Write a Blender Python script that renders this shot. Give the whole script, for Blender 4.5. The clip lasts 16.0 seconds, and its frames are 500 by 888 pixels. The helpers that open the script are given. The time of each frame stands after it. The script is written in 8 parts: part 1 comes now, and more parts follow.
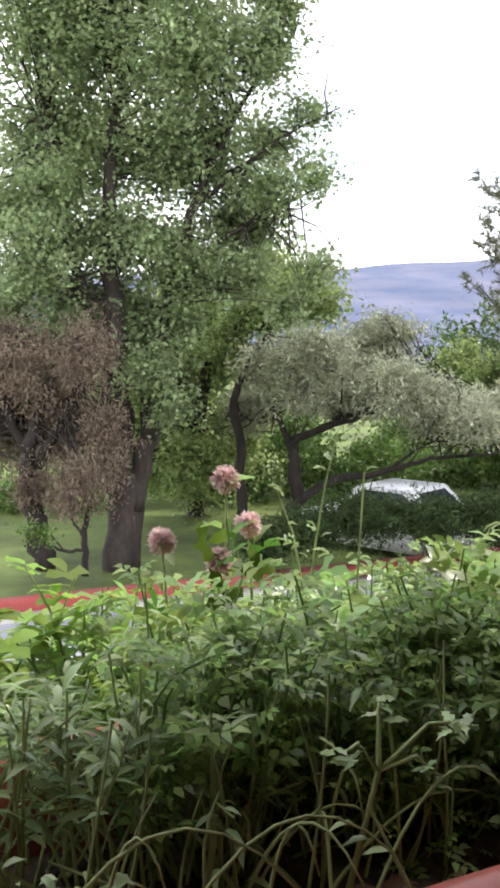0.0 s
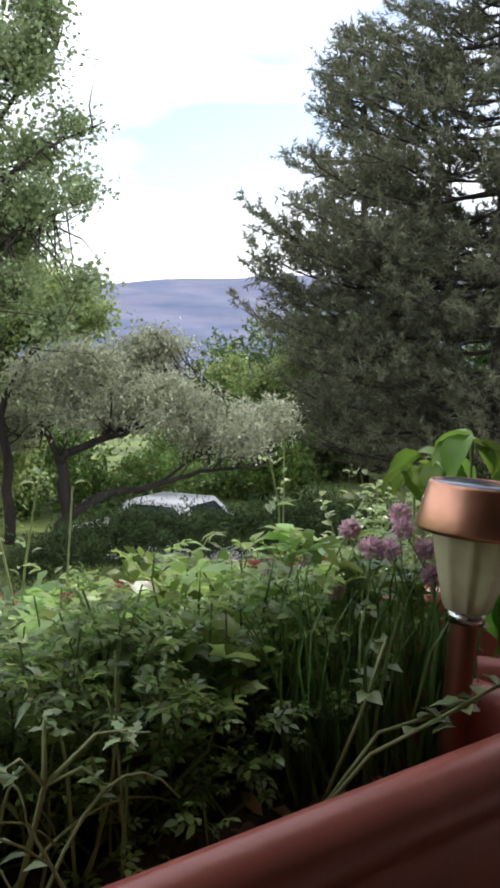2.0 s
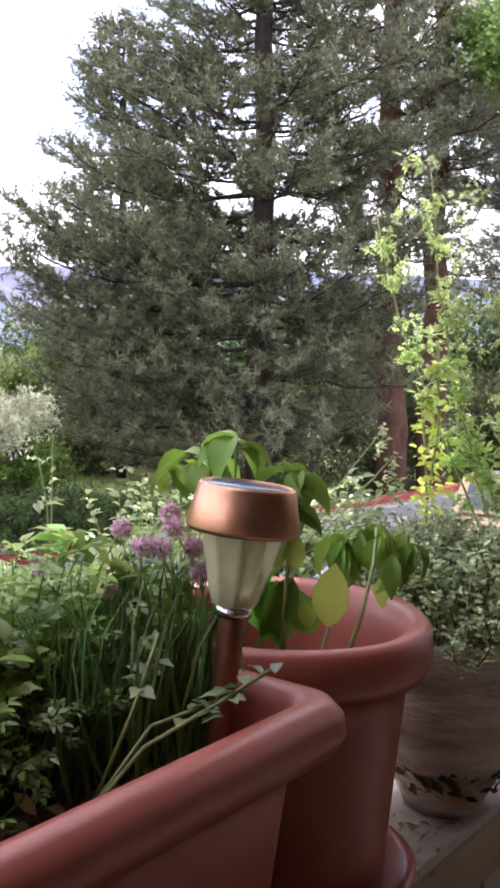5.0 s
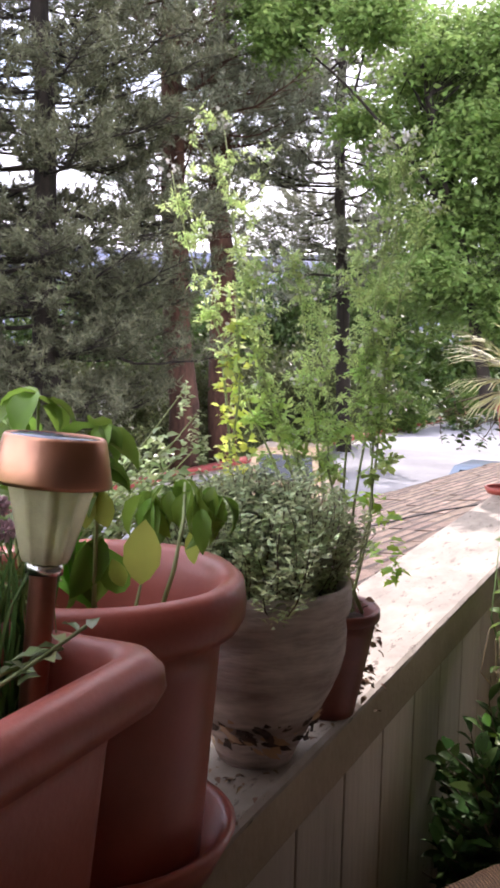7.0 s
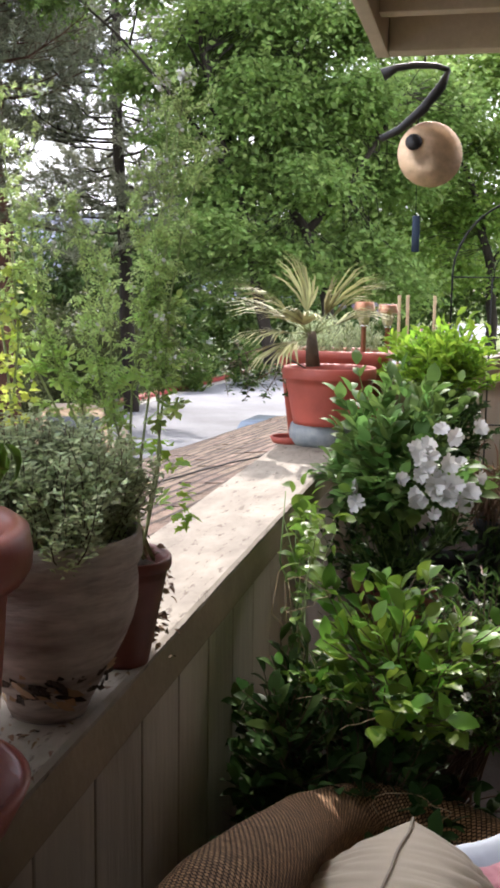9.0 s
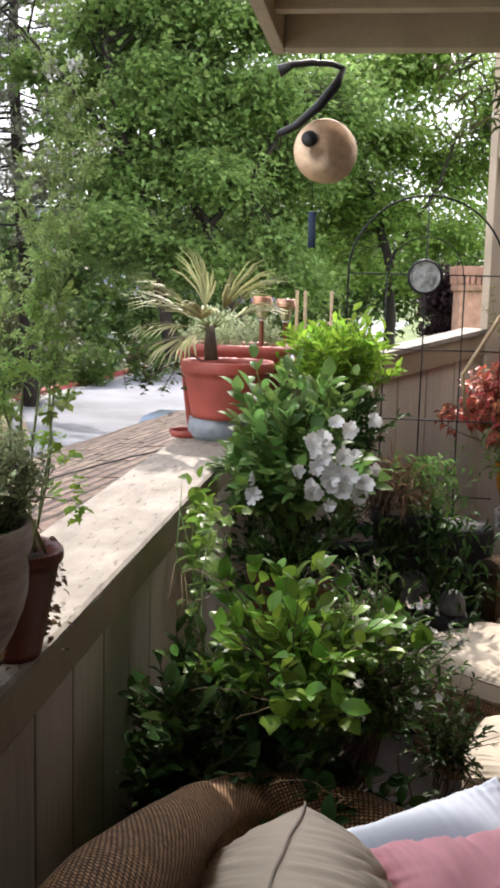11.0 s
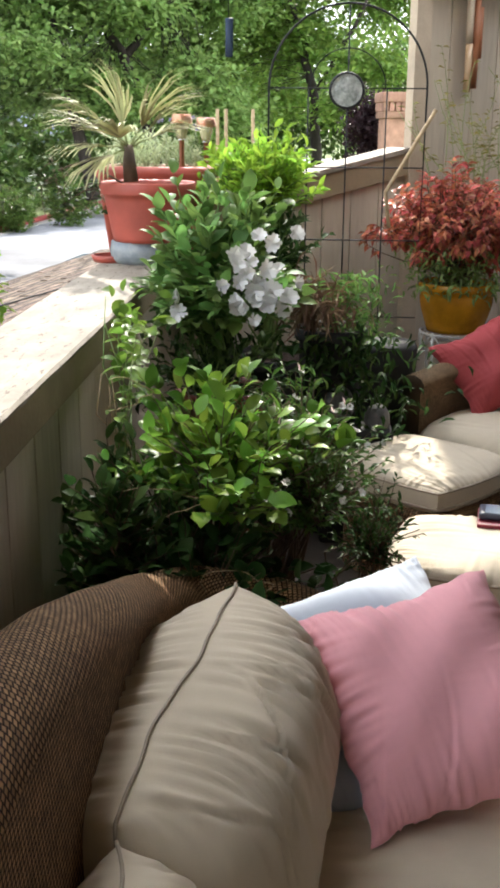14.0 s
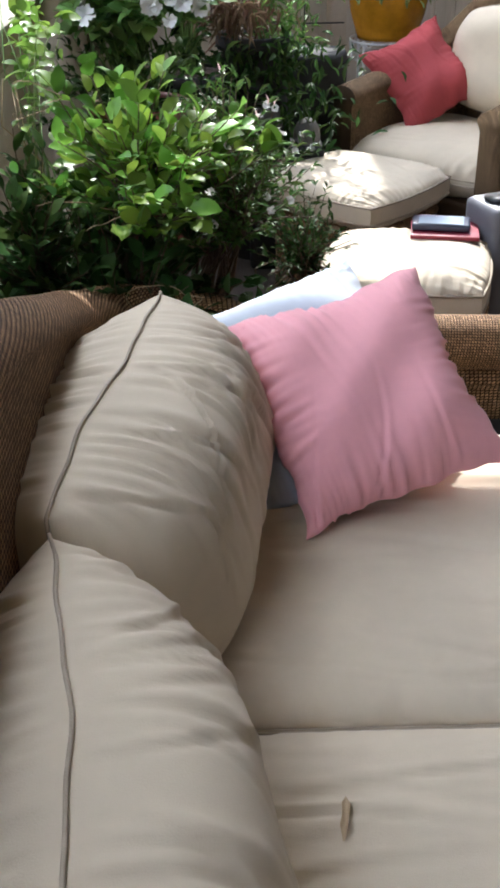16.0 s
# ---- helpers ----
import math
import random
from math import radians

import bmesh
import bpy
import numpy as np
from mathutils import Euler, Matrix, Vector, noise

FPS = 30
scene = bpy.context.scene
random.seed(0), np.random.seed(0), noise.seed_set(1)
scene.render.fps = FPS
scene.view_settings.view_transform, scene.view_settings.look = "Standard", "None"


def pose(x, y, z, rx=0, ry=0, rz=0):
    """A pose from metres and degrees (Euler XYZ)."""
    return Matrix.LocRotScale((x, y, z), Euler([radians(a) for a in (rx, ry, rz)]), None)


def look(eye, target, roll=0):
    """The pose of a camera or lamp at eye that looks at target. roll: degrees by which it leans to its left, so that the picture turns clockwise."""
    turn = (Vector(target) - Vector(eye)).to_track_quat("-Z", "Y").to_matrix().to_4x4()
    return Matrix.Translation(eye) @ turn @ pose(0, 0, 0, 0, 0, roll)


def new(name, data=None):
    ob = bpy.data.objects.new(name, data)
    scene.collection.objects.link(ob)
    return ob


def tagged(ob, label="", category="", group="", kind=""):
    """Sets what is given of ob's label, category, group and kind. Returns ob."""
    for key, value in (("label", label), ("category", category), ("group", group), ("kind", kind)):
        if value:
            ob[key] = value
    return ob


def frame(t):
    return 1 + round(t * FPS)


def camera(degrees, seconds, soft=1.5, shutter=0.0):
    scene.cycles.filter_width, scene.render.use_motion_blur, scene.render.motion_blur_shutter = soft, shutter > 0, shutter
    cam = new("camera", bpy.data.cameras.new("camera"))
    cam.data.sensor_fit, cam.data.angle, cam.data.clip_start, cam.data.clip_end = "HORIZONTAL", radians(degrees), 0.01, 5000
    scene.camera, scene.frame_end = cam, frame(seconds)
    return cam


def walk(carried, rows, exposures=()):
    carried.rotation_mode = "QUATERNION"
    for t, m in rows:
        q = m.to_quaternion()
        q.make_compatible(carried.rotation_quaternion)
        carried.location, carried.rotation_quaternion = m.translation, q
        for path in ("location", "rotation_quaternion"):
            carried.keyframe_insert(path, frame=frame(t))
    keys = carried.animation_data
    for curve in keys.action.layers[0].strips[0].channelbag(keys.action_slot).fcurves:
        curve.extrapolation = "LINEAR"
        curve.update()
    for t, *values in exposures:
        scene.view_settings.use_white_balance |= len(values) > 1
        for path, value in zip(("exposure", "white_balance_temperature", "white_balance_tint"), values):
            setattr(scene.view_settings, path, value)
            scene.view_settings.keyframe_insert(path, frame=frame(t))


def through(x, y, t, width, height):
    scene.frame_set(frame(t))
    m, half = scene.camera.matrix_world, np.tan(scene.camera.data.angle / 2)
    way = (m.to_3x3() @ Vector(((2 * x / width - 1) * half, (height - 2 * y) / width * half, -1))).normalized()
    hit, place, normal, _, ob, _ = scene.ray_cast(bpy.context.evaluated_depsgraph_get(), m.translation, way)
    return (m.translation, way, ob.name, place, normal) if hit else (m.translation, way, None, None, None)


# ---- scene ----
# World: x along the parapet, y outwards from the balcony, z up, floor at 0.
cam = camera(27.39, 16.0, 3.3)
PATH = [
    (0.0, pose(0.0003, -0.0005, 1.7206, 83.733, -0.018, -27.631)),
    (0.5, pose(0.0287, -0.0162, 1.7134, 83.559, -0.357, -29.520)),
    (1.0, pose(0.0494, -0.0297, 1.7106, 83.736, -0.200, -32.625)),
    (1.5, pose(0.0585, -0.0407, 1.7215, 84.581, -0.013, -36.595)),
    (2.0, pose(0.0575, -0.0467, 1.7208, 84.582, -0.490, -40.224)),
    (2.5, pose(0.0509, -0.0542, 1.7254, 84.352, -0.461, -42.811)),
    (3.0, pose(0.0428, -0.0582, 1.7304, 84.851, -0.731, -44.812)),
    (5.5, pose(0.0245, -0.0472, 1.7300, 84.489, -2.236, -56.334)),
    (6.0, pose(0.0181, -0.0391, 1.7224, 84.710, -2.254, -59.100)),
    (6.5, pose(0.0252, -0.0340, 1.7104, 84.644, -1.863, -61.661)),
    (7.0, pose(0.0403, -0.0278, 1.7002, 83.617, -1.321, -65.352)),
    (7.5, pose(0.0532, -0.0193, 1.6876, 82.928, -1.180, -68.910)),
    (8.0, pose(0.0509, -0.0179, 1.6800, 82.507, -0.964, -71.479)),
    (8.5, pose(0.0570, -0.0162, 1.6743, 81.991, -0.913, -74.555)),
    (9.0, pose(0.0571, -0.0262, 1.6750, 81.621, -0.814, -77.284)),
    (9.5, pose(0.0588, -0.0324, 1.6737, 81.454, -0.999, -79.528)),
    (10.0, pose(0.0610, -0.0403, 1.6730, 81.516, -1.044, -81.315)),
    (12.5, pose(0.0190, -0.0463, 1.6525, 79.581, -1.940, -84.804)),
    (13.0, pose(0.0124, -0.0454, 1.6279, 76.976, -1.599, -85.375)),
    (13.5, pose(0.0012, -0.0484, 1.6068, 75.121, -0.957, -85.721)),
    (14.0, pose(-0.0007, -0.0655, 1.5845, 72.955, -0.436, -86.840)),
    (14.5, pose(-0.0021, -0.0675, 1.5671, 69.116, -0.793, -87.600)),
    (15.0, pose(0.0048, -0.0692, 1.5397, 65.972, -0.224, -87.529)),
    (15.5, pose(0.0212, -0.0751, 1.5026, 62.287, 0.248, -88.931)),
    (16.0, pose(0.0255, -0.0877, 1.4839, 59.043, 0.832, -91.072)),
]
walk(cam, PATH, [(0.0, 0.98, 6600, 14), (1.2, 0.85, 6500, 14), (2.2, 0.62, 6450, 14), (3.0, 0.58, 6450, 14), (5.5, 1.58, 6500, 26), (7.0, 1.45, 6500, 26), (8.5, 1.24, 6550, 17), (10.0, 1.18, 6600, 17), (12.5, 1.10, 6550, 14), (13.3, 1.40, 6570, 12), (14.0, 1.54, 6600, 10), (15.2, 1.82, 6400, 10), (16.0, 1.95, 6000, 11)])

# ---- world, sun and exposure ----
SUN_EL, SUN_AZ = 43.0, 1.0          # degrees; azimuth from +x towards +y
world = bpy.data.worlds.new("world")
scene.world = world
world.use_nodes = True
wn, wl = world.node_tree.nodes, world.node_tree.links
wn.clear()
w_out, w_bg, w_sky = wn.new("ShaderNodeOutputWorld"), wn.new("ShaderNodeBackground"), wn.new("ShaderNodeTexSky")
w_sky.sky_type, w_sky.sun_disc = "NISHITA", False
w_sky.sun_elevation, w_sky.sun_rotation = radians(SUN_EL), radians(90 - SUN_AZ)
w_sky.air_density, w_sky.dust_density, w_sky.ozone_density = 1.0, 1.5, 1.0
w_mul, w_mix = wn.new("ShaderNodeMix"), wn.new("ShaderNodeMix")
w_mul.data_type = w_mix.data_type = "RGBA"
w_mul.blend_type = "MULTIPLY"
w_mul.inputs[0].default_value = 1.0
w_mul.inputs[7].default_value = (0.15, 0.15, 0.15, 1)
w_noise, w_ramp, w_tc, w_map = (wn.new("ShaderNode" + k) for k in ("TexNoise", "ValToRGB", "TexCoord", "Mapping"))
w_map.inputs["Scale"].default_value = (1.5, 1.5, 5.0)
w_noise.inputs["Scale"].default_value, w_noise.inputs["Detail"].default_value = 1.6, 5.0
w_ramp.color_ramp.elements[0].position, w_ramp.color_ramp.elements[1].position = 0.33, 0.53
w_mix.inputs[7].default_value = (1.45, 1.5, 1.6, 1)     # bright cloud
wl.new(w_tc.outputs["Generated"], w_map.inputs["Vector"])
wl.new(w_map.outputs[0], w_noise.inputs["Vector"])
wl.new(w_noise.outputs["Fac"], w_ramp.inputs[0])
wl.new(w_sky.outputs[0], w_mul.inputs[6])
wl.new(w_mul.outputs[2], w_mix.inputs[6])
wl.new(w_ramp.outputs[0], w_mix.inputs[0])
wl.new(w_mix.outputs[2], w_bg.inputs[0])
w_bg.inputs[1].default_value = 0.95
wl.new(w_bg.outputs[0], w_out.inputs[0])

sun_data = bpy.data.lights.new("sun", "SUN")
sun_data.energy, sun_data.angle, sun_data.color = 2.6, radians(1.0), (1.0, 0.95, 0.87)
sun = new("sun", sun_data)
sun.matrix_world = look((math.cos(radians(SUN_AZ)) * 30, math.sin(radians(SUN_AZ)) * 30, 30 * math.tan(radians(SUN_EL))), (0, 0, 0))


# ---- helpers for things ----
def mesh_from(name, geo, uv=None):
    """A mesh from (vertices, faces) or from a bmesh."""
    me = bpy.data.meshes.new(name)
    if isinstance(geo, bmesh.types.BMesh):
        geo.to_mesh(me)
        geo.free()
    else:
        v, f = geo[0], geo[1]
        me.from_pydata([tuple(p) for p in v], [], [tuple(int(i) for i in q) for q in f])
        if len(geo) > 2 and geo[2] is not None:
            layer = me.uv_layers.new(name="uv")
            idx = np.empty(len(me.loops), dtype=np.int32)
            me.loops.foreach_get("vertex_index", idx)
            layer.data.foreach_set("uv", np.asarray(geo[2], dtype=np.float32)[idx].ravel())
    return me


def part(name, geo, material, parent=None, label="", smooth=True):
    me = mesh_from(name, geo)
    me.materials.append(material)
    me.polygons.foreach_set("use_smooth", [smooth] * len(me.polygons))
    ob = new(name, me)
    ob.parent = parent
    if label:
        ob["label"] = label
    return ob


def thing(name, label, category, group="", at=(0, 0, 0), turn=0.0, tilt=(0, 0)):
    ob = new(name)
    ob.matrix_world = pose(*at, tilt[0], tilt[1], turn)
    ob.empty_display_size = 0.1
    return tagged(ob, label, category, group)


def join(*geos):
    vs, fs, us, n = [], [], [], 0
    for g in geos:
        vs.append(np.asarray(g[0], float))
        fs += [tuple(int(i) + n for i in q) for q in g[1]]
        if len(g) > 2 and g[2] is not None:
            us.append(np.asarray(g[2], float))
        n += len(g[0])
    return np.concatenate(vs), fs, (np.concatenate(us) if len(us) == len(geos) else None)


def moved(geo, m):
    v = np.asarray(geo[0], float)
    m = np.array(m)
    return (v @ m[:3, :3].T + m[:3, 3], *geo[1:])


def box(x0, x1, y0, y1, z0, z1, bevel=0.0, seg=2):
    bm = bmesh.new()
    bmesh.ops.create_cube(bm, size=1.0)
    for v in bm.verts:
        v.co = ((x0 + x1) / 2 + v.co.x * (x1 - x0), (y0 + y1) / 2 + v.co.y * (y1 - y0), (z0 + z1) / 2 + v.co.z * (z1 - z0))
    if bevel:
        bmesh.ops.bevel(bm, geom=bm.edges[:], offset=bevel, segments=seg, affect="EDGES", profile=0.6)
    v, f = [tuple(p.co) for p in bm.verts], [[q.index for q in g.verts] for g in bm.faces]
    bm.free()
    return np.array(v), f


def lathe(profile, seg=40, wobble=0.0, seed=0):
    """A turned body from (radius, z) pairs."""
    rng = np.random.default_rng(seed)
    a = np.linspace(0, 2 * np.pi, seg, endpoint=False)
    ph = rng.uniform(0, 6.28, 4)
    w = 1 + wobble * (np.sin(2 * a + ph[0]) + 0.6 * np.sin(3 * a + ph[1]) + 0.4 * np.sin(5 * a + ph[2]))
    v = np.concatenate([np.stack([r * w * np.cos(a), r * w * np.sin(a), np.full(seg, z)], 1) for r, z in profile])
    f = [(i * seg + j, i * seg + (j + 1) % seg, (i + 1) * seg + (j + 1) % seg, (i + 1) * seg + j) for i in range(len(profile) - 1) for j in range(seg)]
    return v, f


def tube(points, radii, seg=6, cap=True):
    p = np.asarray(points, float)
    n = len(p)
    r = np.broadcast_to(np.asarray(radii, float), (n,))
    d = np.gradient(p, axis=0)
    d /= np.linalg.norm(d, axis=1)[:, None] + 1e-9
    ref = np.array([0, 0, 1.0]) if abs(d[:, 2]).mean() < 0.8 else np.array([1.0, 0, 0])
    s = np.cross(d, ref)
    s /= np.linalg.norm(s, axis=1)[:, None] + 1e-9
    u = np.cross(s, d)
    a = np.linspace(0, 2 * np.pi, seg, endpoint=False)
    v = (p[:, None] + r[:, None, None] * (s[:, None] * np.cos(a)[None, :, None] + u[:, None] * np.sin(a)[None, :, None])).reshape(-1, 3)
    f = [(i * seg + j, i * seg + (j + 1) % seg, (i + 1) * seg + (j + 1) % seg, (i + 1) * seg + j) for i in range(n - 1) for j in range(seg)]
    if cap:
        f += [tuple(range(seg))[::-1], tuple((n - 1) * seg + j for j in range(seg))]
    return v, f


def grid_faces(nu, nv, wrap=False):
    return [(i * nv + j, (i + 1) * nv + j, (i + 1) * nv + (j + 1) % nv, i * nv + (j + 1) % nv) for i in range(nu - 1) for j in range(nv if wrap else nv - 1)]


DIAMOND = ([(0, 0, 0), (0.45, 0.5, 0.12), (1, 0, -0.1), (0.45, -0.5, 0.12)], [(0, 1, 2), (0, 2, 3)])
LEAF = ([(0, 0, 0), (0.22, 0.34, 0.1), (0.58, 0.42, 0.1), (1, 0, -0.2), (0.58, -0.42, 0.1), (0.22, -0.34, 0.1), (0.5, 0, 0)],
        [(0, 6, 1), (1, 6, 2), (2, 6, 3), (6, 4, 3), (6, 5, 4), (6, 0, 5)])
BLADE = ([(0, 0.5, 0), (0, -0.5, 0), (0.4, 0.45, 0.06), (0.4, -0.45, 0.06), (0.75, 0.3, 0.02), (0.75, -0.3, 0.02), (1, 0, -0.12)],
         [(0, 1, 3, 2), (2, 3, 5, 4), (4, 5, 6)])
BASIL = ([(0, 0, 0), (0.12, 0.24, 0.12), (0.12, 0, 0.03), (0.12, -0.24, 0.12), (0.34, 0.46, 0.16), (0.34, 0, 0.05), (0.34, -0.46, 0.14), (0.6, 0.45, 0.05), (0.6, 0, -0.04), (0.6, -0.47, 0.08),
          (0.82, 0.24, -0.14), (0.82, 0, -0.2), (0.82, -0.26, -0.12), (0.94, 0, -0.42)],
         [(0, 2, 1), (0, 3, 2), (1, 2, 5, 4), (2, 3, 6, 5), (4, 5, 8, 7), (5, 6, 9, 8), (7, 8, 11, 10), (8, 9, 12, 11), (10, 11, 13), (11, 12, 13)])
OVAL = ([(0, 0, 0), (0.12, 0.24, 0.05), (0.12, 0, 0.0), (0.12, -0.24, 0.05), (0.34, 0.46, 0.08), (0.34, 0, 0.02), (0.34, -0.46, 0.08), (0.6, 0.47, 0.06), (0.6, 0, 0.0), (0.6, -0.47, 0.06),
         (0.84, 0.26, -0.02), (0.84, 0, -0.06), (0.84, -0.26, -0.02), (1, 0, -0.16)],
        [(0, 2, 1), (0, 3, 2), (1, 2, 5, 4), (2, 3, 6, 5), (4, 5, 8, 7), (5, 6, 9, 8), (7, 8, 11, 10), (8, 9, 12, 11), (10, 11, 13), (11, 12, 13)])
DROOP = ([(0, 0, 0), (0.25, 0.3, 0.1), (0.25, -0.3, 0.1), (0.6, 0.36, 0.02), (0.6, -0.36, 0.02), (1, 0, -0.34), (0.25, 0, 0.06), (0.6, 0, -0.03)],
         [(0, 6, 1), (0, 2, 6), (1, 6, 7, 3), (6, 2, 4, 7), (3, 7, 5), (7, 4, 5)])
NEEDLE = ([(0, 0.5, 0), (0, -0.5, 0), (1, 0, 0)], [(0, 1, 2)])
PARSLEY = ([(0, 0, 0), (0.3, 0, 0.02), (0.52, 0.2, 0.06), (0.78, 0.24, 0.05), (0.86, 0.08, 0.02), (1, 0, -0.08), (0.86, -0.08, 0.02), (0.78, -0.24, 0.05), (0.52, -0.2, 0.06),
            (0.34, 0.3, 0.08), (0.42, 0.52, 0.08), (0.3, 0.72, 0.0), (0.12, 0.58, 0.06), (0.16, 0.26, 0.05), (0.34, -0.3, 0.08), (0.42, -0.52, 0.08), (0.3, -0.72, 0.0), (0.12, -0.58, 0.06), (0.16, -0.26, 0.05)],
           [(0, 18, 1, 13), (1, 8, 6, 4, 2), (2, 4, 3), (8, 7, 6), (4, 6, 5), (1, 9, 12, 13), (9, 10, 11, 12), (1, 18, 17, 14), (14, 17, 16, 15)])
LOBED = ([(0, 0, 0), (0.18, 0.2, 0.03), (0.3, 0.5, 0.06), (0.45, 0.25, 0.02), (0.62, 0.42, 0.03), (0.72, 0.15, 0), (1, 0, -0.12),
          (0.72, -0.15, 0), (0.62, -0.42, 0.03), (0.45, -0.25, 0.02), (0.3, -0.5, 0.06), (0.18, -0.2, 0.03)],
         [(0, 11, 9, 3, 1), (1, 3, 2), (11, 10, 9), (3, 9, 7, 5), (3, 5, 4), (9, 8, 7), (5, 7, 6)])


def pinnate():
    """A feathery herb leaf of five cut leaflets on one rib."""
    v, f = [], []
    for bx, way, ln in ((0.22, 56, 0.40), (0.26, -52, 0.42), (0.48, 48, 0.38), (0.52, -52, 0.36), (0.66, 3, 0.40)):
        c, q, k = math.cos(radians(way)), math.sin(radians(way)), len(v)
        for a, b, z in ((0, 0, 0), (0.45, 0.27, 0.05), (0.8, 0.16, 0.0), (1, 0, -0.09), (0.75, -0.18, 0.0), (0.4, -0.26, 0.05)):
            v.append((bx + ln * (a * c - b * q), ln * (a * q + b * c), z + 0.03 * bx))
        f.append(tuple(range(k, k + 6)))
    k = len(v)
    return v + [(0, 0.012, 0), (0, -0.012, 0), (0.7, 0, 0.02)], f + [(k, k + 1, k + 2)]


FEATHER = pinnate()


def unit(a):
    return a / (np.linalg.norm(a, axis=-1, keepdims=True) + 1e-9)


def leaves(pos, way, up, length, width, shape=DIAMOND):
    """Many leaves in one (vertices, faces): pos, way (stem to tip) and up are N x 3; length and width are N or single numbers."""
    tv, tf = np.array(shape[0], float), shape[1]
    pos = np.asarray(pos, float)
    n = len(pos)
    way = unit(np.asarray(way, float))
    side = unit(np.cross(np.asarray(up, float), way))
    top = np.cross(way, side)
    L, W = (np.broadcast_to(np.asarray(a, float), (n,))[:, None, None] for a in (length, width))
    v = pos[:, None] + way[:, None] * tv[None, :, :1] * L + side[:, None] * tv[None, :, 1:2] * W + top[:, None] * tv[None, :, 2:] * L
    return v.reshape(-1, 3), tf, n, len(tv)


def leaf_part(name, packs, material, parent=None, label="", kind=""):
    """One mesh of leaves from the results of leaves()."""
    if not isinstance(packs, list):
        packs = [packs]
    vs, loops, sizes, base = [], [], [], 0
    for v, tf, n, k in packs:
        vs.append(v)
        tot = np.array([len(q) for q in tf])
        flat = np.concatenate([np.array(q) for q in tf])
        loops.append((flat[None, :] + (np.arange(n) * k)[:, None]).ravel() + base)
        sizes.append(np.tile(tot, n))
        base += n * k
    v, loops, sizes = np.concatenate(vs), np.concatenate(loops), np.concatenate(sizes)
    me = bpy.data.meshes.new(name)
    me.vertices.add(len(v))
    me.vertices.foreach_set("co", v.astype(np.float32).ravel())
    me.loops.add(len(loops))
    me.loops.foreach_set("vertex_index", loops.astype(np.int32))
    me.polygons.add(len(sizes))
    me.polygons.foreach_set("loop_start", np.concatenate([[0], np.cumsum(sizes)[:-1]]).astype(np.int32))
    me.update(calc_edges=True)
    me.materials.append(material)
    ob = new(name, me)
    ob.parent = parent
    if label:
        ob["label"] = label
    if kind or parent:
        ob["kind"] = kind or "stuff"
    return ob


